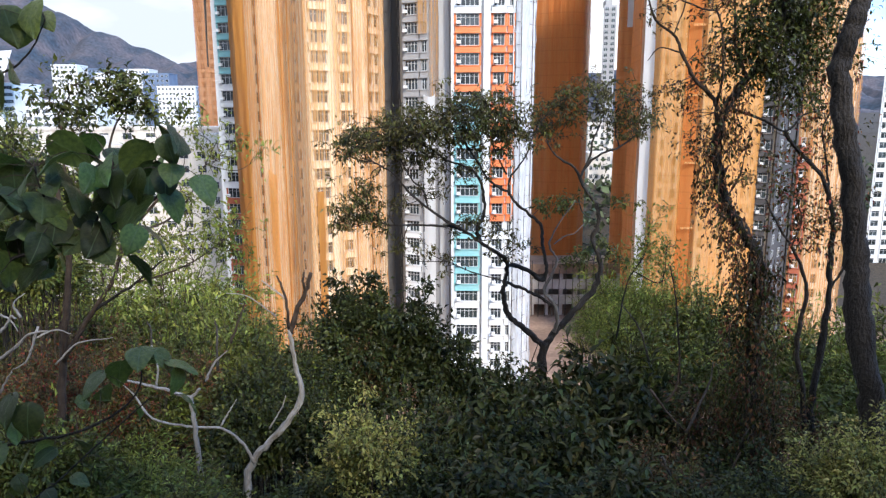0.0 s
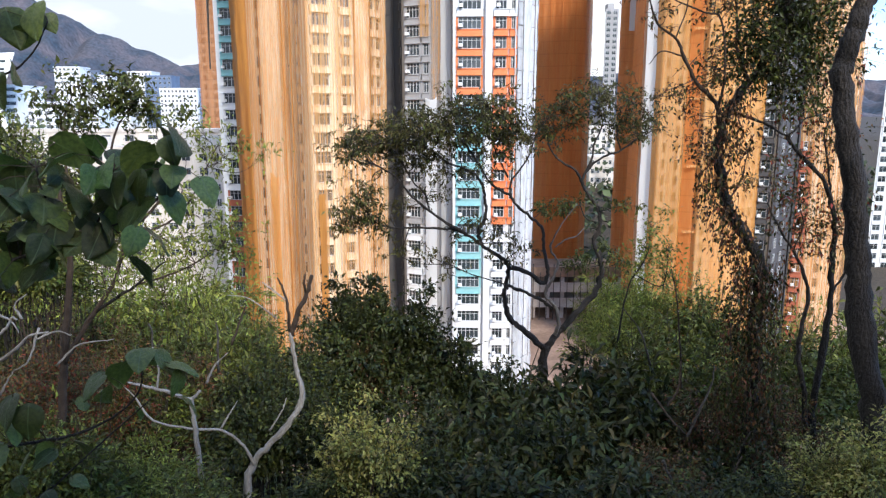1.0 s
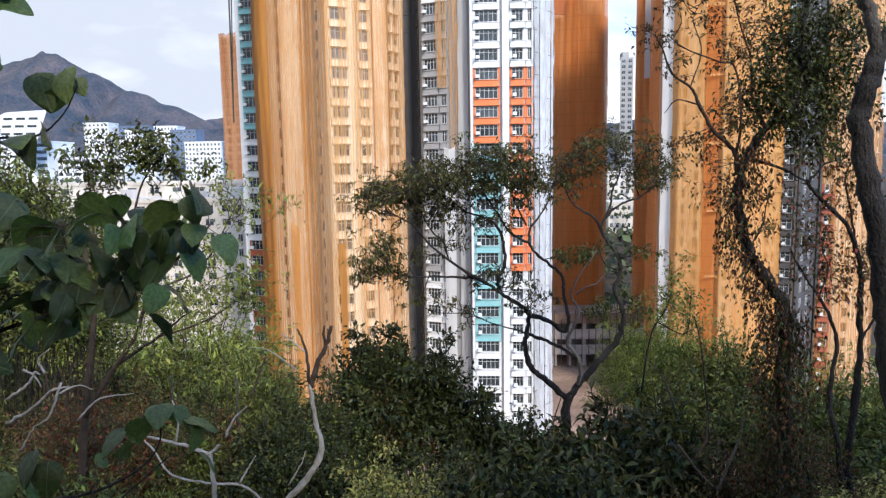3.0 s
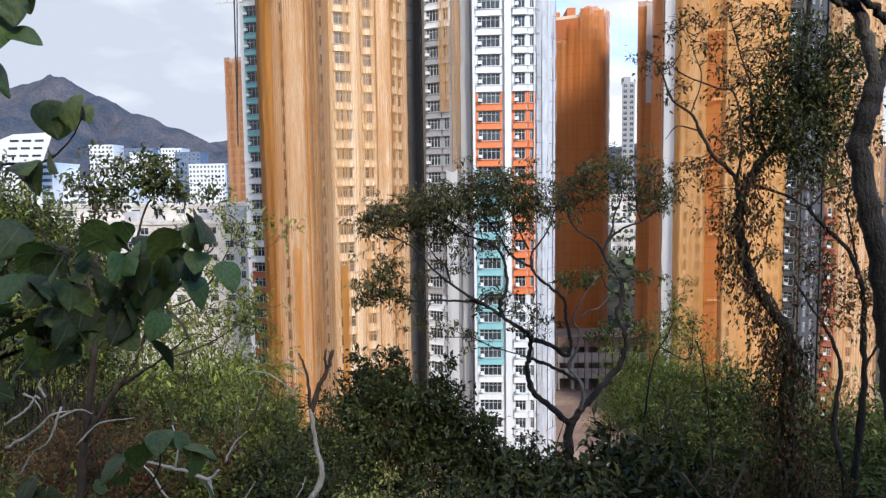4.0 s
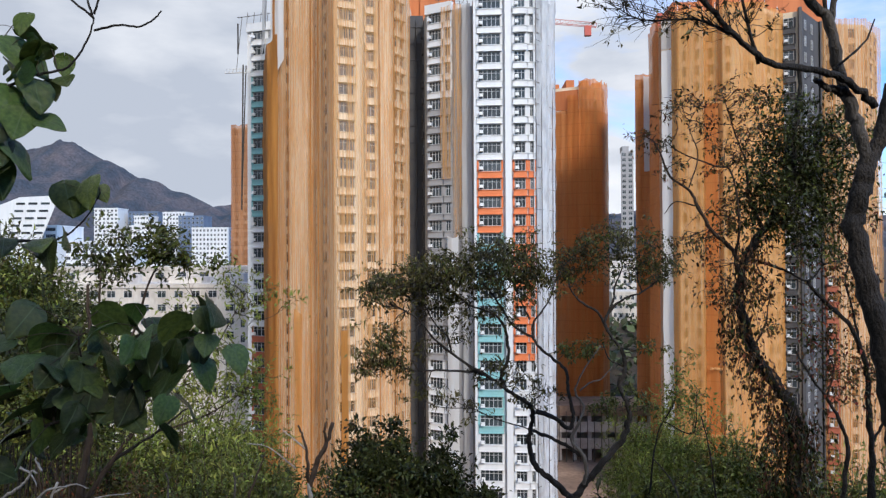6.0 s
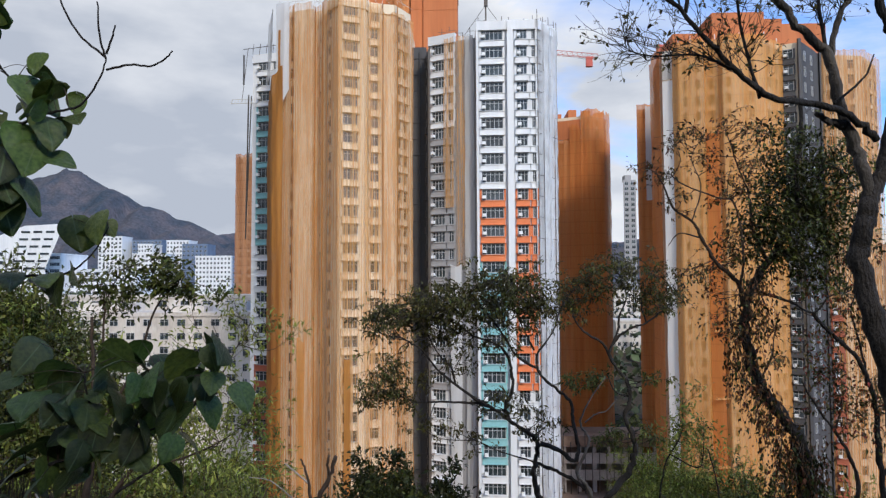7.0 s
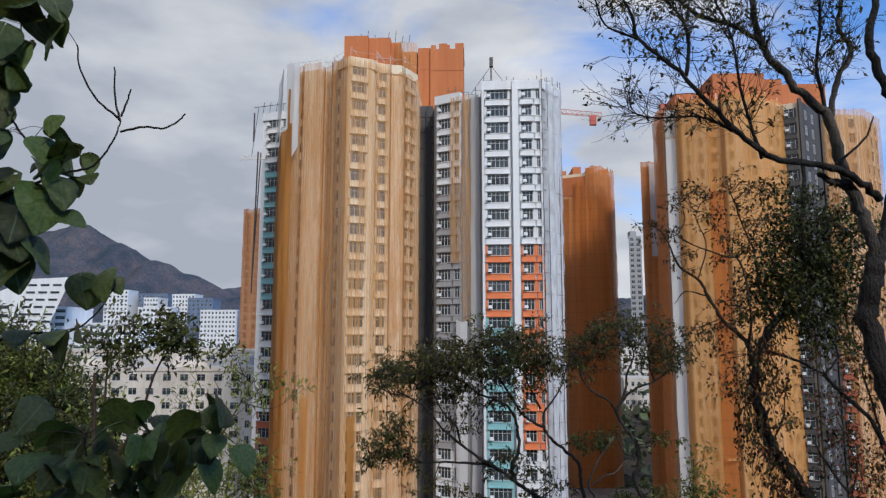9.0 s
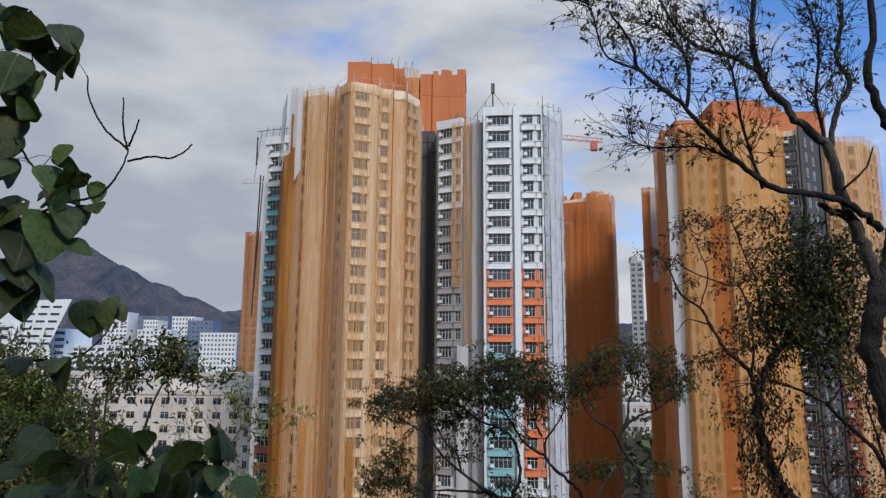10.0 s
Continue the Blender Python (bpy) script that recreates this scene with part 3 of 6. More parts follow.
for u, (a, b) in enumerate(zip(GP[1:], GP[2:])):
    bm = bmesh.new()
    q = off([a, b], 0.62)
    rod(bm, (*q[0], GR - 0.2), (*q[0], GR + 1.7 + 0.5 * math.sin(u * 2.1)), 0.035)
    rod(bm, (*q[0], GR + 1.2), (*q[1], GR + 1.3), 0.028)
    rod(bm, (*q[0], GR + 1.9), (q[0][0] + 1.0, q[0][1] + 1.5, GR + 0.9), 0.028)
    part("scaffold_pole", bm, crane_white, gold)
# lapped seams where the net sheets meet
for p in (GN[7], GN[6], GN[9], GN[10], GN[11], GN[2], GN[4]):
    bm = bmesh.new()
    box(bm, p[0] - 0.07, p[0] + 0.07, p[1] - 0.22, p[1] - 0.17, BASE, GR + 0.3)
    part("net_seam", bm, net_pale if p in (GN[7], GN[9]) else net_orange, gold)
# tie holes in the two blank walls
hole = None
for a, b, u in ((GP[1], GP[2], 0.9), (GP[3], GP[4], 0.6), (GP[6], GP[7], 1.9)):
    for k in range(30):
        m = facing(a, b) @ Matrix.Translation((u, -1.15, GR - 2.2 - k * STOREY))
        hole = hole or block_mesh(("net_eyelet", 0), steel, (-0.1, 0.1, -0.02, 0.02, -0.12, 0.12))
        attach("net_eyelet", hole, gold, m)

# teal wing behind the gold tower
wing = empty("tower_block", (-33, 122, BASE), "narrow white wing with teal and brick-red spandrels", "tower block", "housing towers")
BA, BB = (-38.6, 118.0), (-33.6, 116.8)
bm = bmesh.new()
prism(bm, [BA, BB, (-32.0, 117.0), (-32.0, 128.0), (-38.6, 128.0)], BASE, 42.0)
part("wall", bm, white_paint, wing)
TW = rows_of((3, white_paint), (9, teal_paint), (7, white_paint), (12, brick_red))
window_column(wing, BA, BB, 1.2, 2.3, 42.0, 30, 3, TW)
window_column(wing, BA, BB, 4.2, 0.55, 42.0, 30, 2, TW, cooler=False)
bm = bmesh.new()
box(bm, 0, 5.1, -0.4, 0.2, 41.6, 43.1, facing(BA, BB))
part("parapet", bm, white_paint, wing)
for z0, z1, dx in ((34.5, 44.0, -1.4), (14.0, 35.5, -0.4)):
    bm = bmesh.new()
    rod(bm, (-38.9 + dx, 117.2, z0), (-38.3 + dx * 0.7, 117.2, z1), 0.11 if z0 < 20 else 0.05)
    if z0 > 20:
        rod(bm, (-39.0 + dx * 0.8, 117.2, 44.0), (-34.2, 117.0, 44.6), 0.06)
        for k in range(4):
            rod(bm, (-38.4 + k * 1.2, 117.1, 43.0), (-38.2 + k * 1.2, 117.1, 44.9), 0.05)
    part("scaffold_pole", bm, steel, wing)
net(wing, "scaffold_net", [(-40.1, 117.1), (-39.8, 117.0)], 37.5, 43.0, dark_grey, 0.1, 21, 0.2, "hanging dark rope bundle")
net(wing, "scaffold_net", [(-34.6, 116.2), (-33.6, 115.6)], 8.0, 36.0, net_orange, 0.3, 22, 2.0, "orange net strip")
hoist = empty("hoist_crane", (-39.2, 117, 30), "small lattice hoist arm with a pale jib on a dark mast", "crane")
bm = bmesh.new()
rod(bm, (-42.3, 117, 34.2), (-37.6, 117, 34.2), 0.10)
rod(bm, (-42.0, 117, 34.9), (-38.6, 117, 34.9), 0.05)
for k in range(7):
    rod(bm, (-42.2 + k * 0.6, 117, 34.2), (-41.9 + k * 0.6, 117, 34.9), 0.04)
part("jib", bm, crane_white, hoist)
bm = bmesh.new()
rod(bm, (-39.3, 116.9, 10.0), (-39.0, 116.9, 35.6), 0.14)
part("mast", bm, steel, hoist)


def netted_tower(at, label, pts, back, top, material, seed, cols, lower=0.0, rows=30):
    """A far tower inside a net, with faint window openings behind it."""
    t = empty("tower_block", (*at, BASE), label, "tower block", "housing towers")
    bm = bmesh.new()
    q, g = back / pts[0][1], back / pts[-1][1]
    prism(bm, [*pts, (pts[-1][0] * g, back), (pts[0][0] * q + 0.4, back)], BASE, top - 1.0)
    part("wall", bm, cream_wall, t)
    for (a, b) in zip(pts, pts[1:]):
        d = (Vector(b) - Vector(a)).length
        k = max(1, int(d / cols))
        for i in range(k):
            window_column(t, a, b, d * (i + 0.5) / k - 0.6, 1.2, top - 1.6, rows, 1, rows_of((rows, cream_wall)), cooler=False, deep=0.2)
    net(t, "scaffold_net", off(pts, 0.7), BASE, top - lower, material, 0.22, seed, 0.6)
    return t


far_net = netted_tower((-69, 222), "distant block in rusty brown scaffold netting", [(-75.3, 215.0), (-69.0, 213.5), (-62.0, 215.0)], 230, 44.5, net_rust, 31, 2.3, rows=26)
mid_net = netted_tower((27, 170), "tower block in dark orange-brown scaffold netting", [(20.0, 168.0), (21.2, 163.5), (27.0, 161.0), (29.6, 160.5), (31.6, 161.2), (34.0, 165.5)], 182, 43.0, net_brown, 32, 2.6, lower=6.5)
MP = [(20.0, 168.0), (21.2, 163.5), (27.0, 161.0), (29.6, 160.5), (31.6, 161.2), (34.0, 165.5)]
net(mid_net, "scaffold_net", off(MP[2:], 0.85), BASE, 43.6, net_brown, 0.32, 36, 0.9, "brighter orange net over the corner")
net(mid_net, "scaffold_net", off([(24.6, 162.0), (27.0, 161.0)], 0.8), BASE, 40.2, net_brown, 0.2, 37, 1.8, "torn net edge")
for k, top in enumerate((42.4, 41.2)):
    bm = bmesh.new()
    a, b = off(MP[k:k + 2], 0.35)
    prism(bm, [a, b, (b[0], b[1] + 2.0), (a[0], a[1] + 2.0)], 36.6, top)
    part("roof_storey", bm, pent_orange, mid_net)
for x0, x1, y0, top in ((20.6, 23.0, 165.3, 43.6), (23.02, 24.4, 164.2, 41.6), (24.42, 26.4, 163.6, 44.2), (26.42, 28.0, 164.6, 42.4), (28.02, 29.8, 163.5, 44.0), (29.82, 31.0, 164.6, 42.6), (31.02, 33.2, 165.0, 43.8)):
    bm = bmesh.new()
    box(bm, x0, x1, y0, y0 + 8, 38.0, top)
    part("merlon", bm, pent_orange, mid_net)
slim = netted_tower((41, 156), "slim block in brown nets with loose ragged tops", [(37.6, 150.0), (40.0, 149.0), (44.0, 150.5)], 160, 41.5, net_brown, 33, 2.2)
net(slim, "scaffold_net", [(38.9, 148.2), (40.6, 147.8)], 20.0, 41.0, net_grey, 0.15, 34, 0.4, "pale grey sheeting")

# right-hand gold tower with its wings
right = empty("tower_block", (48, 122, BASE), "cream tower block in bright gold netting, white sheet strip", "tower block", "housing towers")
RP = [(34.3, 118.2), (35.7, 117.4), (36.2, 115.2), (39.6, 113.8), (40.0, 114.8), (42.4, 113.8), (42.6, 112.8), (46.0, 112.4), (49.4, 113.0), (53.4, 116.0)]
RR = 42.6
RN = off(RP, 0.62)
bm = bmesh.new()
prism(bm, [*RP, (56.0, 114.7), (63.0, 122.0), (63.0, 135.0), (42.0, 135.0), (35.2, 127.6)], BASE, RR)
part("wall", bm, cream_wall, right)
for a, b, u, w, n in ((RP[2], RP[3], 0.6, 0.6, 1), (RP[2], RP[3], 2.6, 0.7, 1), (RP[4], RP[5], 0.8, 1.0, 1), (RP[6], RP[7], 0.5, 0.8, 1), (RP[7], RP[8], 0.6, 1.0, 2), (RP[8], RP[9], 0.8, 1.2, 2), (RP[8], RP[9], 3.0, 1.2, 2)):
    window_column(right, a, b, u, w, RR - 0.6, 30, n, rows_of((30, cream_wall)) if w > 0.9 else None, cooler=False, deep=0.22)
net(right, "scaffold_net", off([(35.2, 128.0), (34.3, 118.2)], 0.6), BASE, 44.2, net_brown, 0.3, 41, 1.4, "rusty brown net on the flank")
net(right, "scaffold_net", off([(34.3, 118.0), (35.0, 117.6), (35.8, 117.2)], 0.9), BASE, 37.0, net_white, 0.12, 42, 0.1, "white plastic sheet strip")
net(right, "scaffold_net", off([(34.3, 118.0), (35.0, 117.6), (35.8, 117.2)], 0.85), 37.2, 42.4, net_grey, 0.12, 43, 0.3, "pale grey net")
net(right, "scaffold_net", RN[1:4], BASE, RR + 0.6, net_amber, 0.14, 44, 0.5)
net(right, "scaffold_net", RN[3:6], BASE, RR + 0.4, net_amber, 0.25, 45, 0.4)
net(right, "scaffold_net", RN[5:9], BASE, RR + 0.8, net_amber, 0.14, 46, 0.5)
net(right, "scaffold_net", RN[8:], BASE, RR + 0.3, net_amber, 0.22, 47, 0.6)
net(right, "scaffold_net", off([(40.3, 114.6), (42.2, 113.8)], 0.85), BASE, 27.0, net_brown, 0.1, 48, 0.1, "deeper orange net panel")
for k in range(26):
    z = RR - 15.8 - k * STOREY
    bm = bmesh.new()
    box(bm, 40.2, 42.4, 112.5, 112.9, z, z + 0.35)
    if k % 4 == 0:
        part("net_band", bm, net_pale, right)
    else:
        bm.free()
MA, MB = (53.5, 115.9), (56.0, 114.7)
# recess shade is in the dark grey of these spandrels, wall and pilasters
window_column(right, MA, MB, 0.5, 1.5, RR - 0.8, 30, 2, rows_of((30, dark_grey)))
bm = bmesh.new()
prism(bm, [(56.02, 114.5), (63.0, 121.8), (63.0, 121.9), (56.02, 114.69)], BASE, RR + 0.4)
part("wall", bm, dark_grey, right, "dark grey recessed wall, shade put into its colour")
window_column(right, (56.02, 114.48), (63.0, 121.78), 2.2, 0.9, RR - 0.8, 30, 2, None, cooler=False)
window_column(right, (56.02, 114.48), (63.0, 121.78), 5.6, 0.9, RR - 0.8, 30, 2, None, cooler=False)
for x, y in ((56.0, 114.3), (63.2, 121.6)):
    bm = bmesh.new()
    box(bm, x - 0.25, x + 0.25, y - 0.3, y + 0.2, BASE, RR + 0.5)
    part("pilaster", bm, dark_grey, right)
for x0, x1, y0, top in ((37.0, 43.8, 121.0, 46.8), (43.81, 53.0, 120.4, 50.3), (53.01, 56.6, 121.4, 49.4), (57.4, 66.2, 125.0, 49.8)):
    bm = bmesh.new()
    box(bm, x0, x1, y0, y0 + 8, 38.0, top)
    part("roof_storey", bm, pent_orange, right)
for k in range(9):
    bm = bmesh.new()
    x = 36.5 + k * 2.1
    rod(bm, (x, 116.5, RR - 0.5), (x, 116.5, RR + 2.0 + 0.6 * math.sin(k * 2.9)), 0.07)
    part("roof_railing", bm, crane_white, right)
side = netted_tower((70, 128), "gold-netted wing with orange lower spandrels", [(63.4, 122.0), (66.0, 121.0), (70.5, 121.6), (76.4, 127.5)], 138, 43.4, net_gold, 51, 2.4)
window_column(side, (63.4, 121.4), (66.0, 120.4), 0.4, 1.4, -2.0, 14, 2, rows_of((14, brick_red)))


def plain_tower(x, y, w, top, paint, label, rows, cols, panes=2):
    t = empty("tower_block", (x + w / 2, y + 6, BASE), label, "tower block", "far towers")
    bm = bmesh.new()
    prism(bm, [(x, y), (x + w, y), ((x + w) * (1 + 14 / y), y + 14), (x * (1 + 14 / y) + 0.3, y + 14)], BASE, top)
    part("wall", bm, paint, t)
    step = w / cols
    for c in range(cols):
        window_column(t, (x, y), (x + w, y), c * step + step * 0.2, step * 0.6, top - 0.8, rows, panes, rows_of((rows, paint)), cooler=False)
    bm = bmesh.new()
    box(bm, x + w * 0.25, x + w * 0.75, y + 3, y + 9, top + 0.002, top + 3)
    part("roof_storey", bm, paint, t)
    return t


plain_tower(80.0, 350, 6.4, 55.5, grey_paint, "distant slim grey tower with dark window rows", 32, 2)
plain_tower(121.0, 190, 11.0, 42.0, white_paint, "pale grey tower with close window rows", 30, 3)
plain_tower(134.0, 200, 12.0, 43.0, grey_paint, "grey tower with close window rows", 24, 3)


# ---- cranes ----
def jib(name, a, b, drop, paint, label):
    c = empty(name, a, label, "crane")
    a, b = Vector(a), Vector(b)
    n = 16
    bm = bmesh.new()
    up = Vector((0, 0, 1.3))
    for o in (Vector((0, 0, 0)), up, Vector((0, 1.0, 0))):
        rod(bm, a + o, b + o * 0.8, 0.09)
    for k in range(n):
        p, q = a.lerp(b, k / n), a.lerp(b, (k + 1) / n)
        rod(bm, p, q + up * 0.8, 0.05)
        rod(bm, q + up * 0.8, q, 0.05)
    part("jib", bm, paint, c)
    if drop:
        bm = bmesh.new()
        box(bm, b.x - 3.4, b.x - 1.6, b.y - 0.6, b.y + 0.6, b.z - 2.6, b.z + 0.2)
        part("counterweight", bm, crane_red, c)
    bm = bmesh.new()
    box(bm, a.x - 0.8, a.x + 0.8, a.y - 0.2, a.y + 1.4, BASE, a.z + 0.6)
    part("mast", bm, crane_red, c)
    return c


jib("tower_crane", (14.0, 190.0, 68.3), (37.0, 190.0, 66.0), True, crane_red, "tower crane with a red jib and red counterweight")
jib("tower_crane", (40.5, 140.0, 51.0), (29.3, 139.0, 54.0), False, steel, "dark lattice crane jib above the roof")

# ---- lower town on the far left ----
def slab_block(name, x, y, w, d, z0, top, paint, label, storey, bays, turn=0.0, wide=0.55, most=8):
    t = empty(name, (x, y, z0), label, "building", "far buildings")
    m = pose(x, y, z0, 0, 0, turn)
    bm = bmesh.new()
    box(bm, 0, w, 0, d, 0, top - z0, m)
    part("wall", bm, paint, t)
    bm = bmesh.new()
    box(bm, -0.3, w + 0.3, -0.3, d + 0.3, top - z0 + 0.003, top - z0 + 0.9, m)
    part("roof", bm, paint, t)
    rows = min(most, int((top - z0) / storey))
    step = w / bays
    for i in range(rows):
        for k in range(bays):
            f, g = window_meshes(step * wide, storey * 0.5, 2 if step * wide < 4 else 6)
            z = top - z0 - (i + 1) * storey + storey * 0.3
            ob = attach("window", f, t, m @ Matrix.Translation((step * (k + 0.5 - wide / 2), -0.01, z)))
            pane = new("pane", g)
            pane.parent = ob
    return t


slab_block("old_block", -99.0, 152.0, 51.0, 16.0, BASE, -5.2, beige_wall, "weathered cream block with rows of windows", 3.1, 13, wide=0.5)
for x0, x1, h in ((-92, -80, 2.0), (-70, -62, 1.4), (-58, -52, 2.2)):
    bm = bmesh.new()
    box(bm, x0, x1, 156, 164, -4.29, -4.29 + h)
    tagged(part("roof_hut", bm, beige_wall, None, "low cream hut on the flat roof"), category="roof hut")
slab_block("old_block", -118.0, 182.0, 62.0, 16.0, BASE, -1.6, beige_wall, "long cream block behind with a flat roof", 3.4, 10, wide=0.4, most=2)
slab_block("old_block", -47.6, 139.0, 6.5, 12.0, BASE, -4.5, beige_wall, "cream stair end of the old block", 3.1, 3, wide=0.45)
slab_block("campus_block", -330.0, 420.0, 70.0, 30.0, -10.0, 22.0, white_paint, "long white low campus block with window strips", 4.2, 9, wide=0.8)
slab_block("campus_block", -262.0, 430.0, 46.0, 24.0, -10.0, 12.0, white_paint, "white low block with window strips", 4.2, 8, wide=0.7)
# angular white building, leaning end wall
ang = empty("angular_building", (-285, 400, -8), "angular white building with a leaning end and slit windows", "building")
bm = bmesh.new()
vs = []
for y in (396.0, 418.0):
    q = y / 396.0 + (0.012 if y > 400 else 0.0)
    vs.append([bm.verts.new((x * q, y, z)) for x, z in ((-330, -10), (-250, -10), (-255, 12), (-243.5, 39.5), (-268, 38.5), (-296, 28), (-345, 31))])
bm.faces.new(vs[0])
bm.faces.new(vs[1][::-1])
for k in range(7):
    bm.faces.new((vs[0][k], vs[1][k], vs[1][(k + 1) % 7], vs[0][(k + 1) % 7]))
bmesh.ops.recalc_face_normals(bm, faces=bm.faces[:])
part("wall", bm, white_paint, ang)
for i in range(6):
    z = 34.0 - i * 4.4
    for k in range(3):
        a = -270 + k * 7.6 - i * 1.1
        bm = bmesh.new()
        box(bm, a, a + 5.4, 395.8, 395.99, z, z + 1.3)
        part("slit_window", bm, glass, ang)
for i in range(5):
    for k in range(5):
        bm = bmesh.new()
        box(bm, -328 + k * 10, -321 + k * 10, 395.8, 395.99, 22 - i * 5.2 - k * 0.4, 24 - i * 5.2 - k * 0.4)
        part("slit_window", bm, glass, ang)
for x, w, z0, top, y, p, nb in ((-292, 22, 8, 45, 640, white_paint, 7), (-268, 24, 8, 40, 620, far_blue, 6), (-336, 30, 8, 47, 660, far_blue, 8), (-365, 24, 8, 50, 650, white_paint, 6), (-300, 30, 8, 30, 590, white_paint, 8), (-315, 14, 8, 41, 630, white_paint, 5), (-243, 32, -2, 27.5, 590, white_paint, 10), (-211, 12, -2, 27, 594, far_blue, 3)):
    slab_block("hospital_block", x, y, w, 20.0, z0 - 25, top, p, "distant clean block with a grid of windows", 4.0, nb, wide=0.5)

for x, w, top, y, p in ((84, 16, -8, 380, grey_paint), (104, 20, 2, 400, beige_wall), (70, 14, -2, 330, beige_wall), (118, 14, 6, 430, far_blue), (60, 12, -14, 280, beige_wall)):
    slab_block("hospital_block", x, y, w, 16.0, BASE, top, p, "distant low block with a grid of windows", 3.6, 5, wide=0.5, most=6)

# ---- the building site between the towers ----
pod = empty("podium", (30, 150, BASE), "brown unfinished concrete podium with columns and slabs", "podium")
for z in (-39.0, -35.5, -32.0):
    bm = bmesh.new()
    box(bm, 16.0, 46.0, 146.0, 159.5, z, z + 0.7)
    box(bm, 16.0, 46.0, 145.7, 145.99, z - 0.6, z + 1.6)
    part("slab", bm, site_earth if z > -33 else concrete, pod)
for k in range(9):
    bm = bmesh.new()
    box(bm, 16.4 + k * 3.2, 17.2 + k * 3.2, 146.4, 147.2, BASE, -32.0)
    part("column", bm, concrete, pod)
for k in range(20):
    bm = bmesh.new()
    rod(bm, (15.2 + k * 1.5, 145.2, BASE), (15.2 + k * 1.5, 145.2, -29.5 - (k * 5 % 3)), 0.09)
    part("scaffold_pole", bm, steel, pod)
bm = bmesh.new()
box(bm, -60, 90, 73.5, 170, BASE - 0.05, BASE + 0.02)
tagged(part("site_floor", bm, site_earth, None, "bare brown earth and gravel of the building site"), category="ground", kind="structure")
for k in range(14):
    w = empty("barrier", (8 + k * 2.1, 88 + (k % 3), BASE), "orange plastic site barrier on the earth", "barrier", "site barriers")
    bm = bmesh.new()
    x, y = w.location.x, w.location.y
    box(bm, x, x + 1.8, y, y + 0.25, BASE + 0.2, BASE + 1.5)
    box(bm, x + 0.1, x + 0.4, y - 0.25, y + 0.5, BASE + 0.02, BASE + 0.19)
    box(bm, x + 1.4, x + 1.7, y - 0.25, y + 0.5, BASE + 0.02, BASE + 0.19)
    part("panel", bm, orange_paint if k % 3 else concrete, w)

# ---- plants: helpers ----
def leaf_cloud(name, spots, ways, size, slim, material, parent, rng, droop=0.25):
    """One mesh of many small folded leaves: spots (n,3), ways (n,3) along the midrib."""
    n = len(spots)
    w = ways / np.maximum(np.linalg.norm(ways, axis=1, keepdims=True), 1e-6)
    r = rng.normal(size=(n, 3)) * 0.55 + np.array([0, 0, 1.0])
    side = np.cross(w, r)
    side /= np.maximum(np.linalg.norm(side, axis=1, keepdims=True), 1e-6)
    up = np.cross(side, w)
    s = (size * rng.uniform(0.6, 1.3, size=(n, 1)))
    v = np.empty((n, 5, 3))
    v[:, 0] = spots
    v[:, 1] = spots + w * s * 0.45 + side * s * slim * 0.5 + up * s * 0.10
    v[:, 2] = spots + w * s * 0.50 - up * s * 0.02
    v[:, 3] = spots + w * s * 0.45 - side * s * slim * 0.5 + up * s * 0.10
    v[:, 4] = spots + w * s - up * s * droop
    k = np.arange(n)[:, None] * 5
    tri = np.concatenate([k + np.array([[0, 1, 2]]), k + np.array([[0, 2, 3]]), k + np.array([[1, 4, 2]]), k + np.array([[2, 4, 3]])], axis=1).reshape(-1)
    me = bpy.data.meshes.new(name)
    me.vertices.add(n * 5)
    me.vertices.foreach_set("co", v.reshape(-1))
    me.loops.add(len(tri))
    me.loops.foreach_set("vertex_index", tri.astype(np.int32))
    me.polygons.add(len(tri) // 3)
    me.polygons.foreach_set("loop_start", np.arange(0, len(tri), 3, dtype=np.int32))
    me.update(calc_edges=True)
    me.materials.append(material)
    ob = new(name, me)
    if parent is not None:
        ob.parent = parent
        ob.matrix_parent_inverse = Matrix.Translation(-parent.location)
    return ob


def curve_pts(pts, k=6, wob=0.0, seed=0):
    """Catmull-Rom through the points, with a slight wobble."""
    p = [Vector(q) for q in pts]
    p = [p[0] * 2 - p[1], *p, p[-1] * 2 - p[-2]]
    r = []
    for i in range(1, len(p) - 2):
        for j in range(k):
            t = j / k
            a, b, c, d = p[i - 1], p[i], p[i + 1], p[i + 2]
            q = 0.5 * (2 * b + (c - a) * t + (2 * a - 5 * b + 4 * c - d) * t * t + (3 * b - a - 3 * c + d) * t ** 3)
            if wob:
                q = q + Vector((noise.noise((q.z * 1.7, seed, 1)), noise.noise((q.z * 1.7, seed, 5)), noise.noise((q.x * 1.7, seed, 9)))) * wob
            r.append(q)
    r.append(p[-2])
    return r


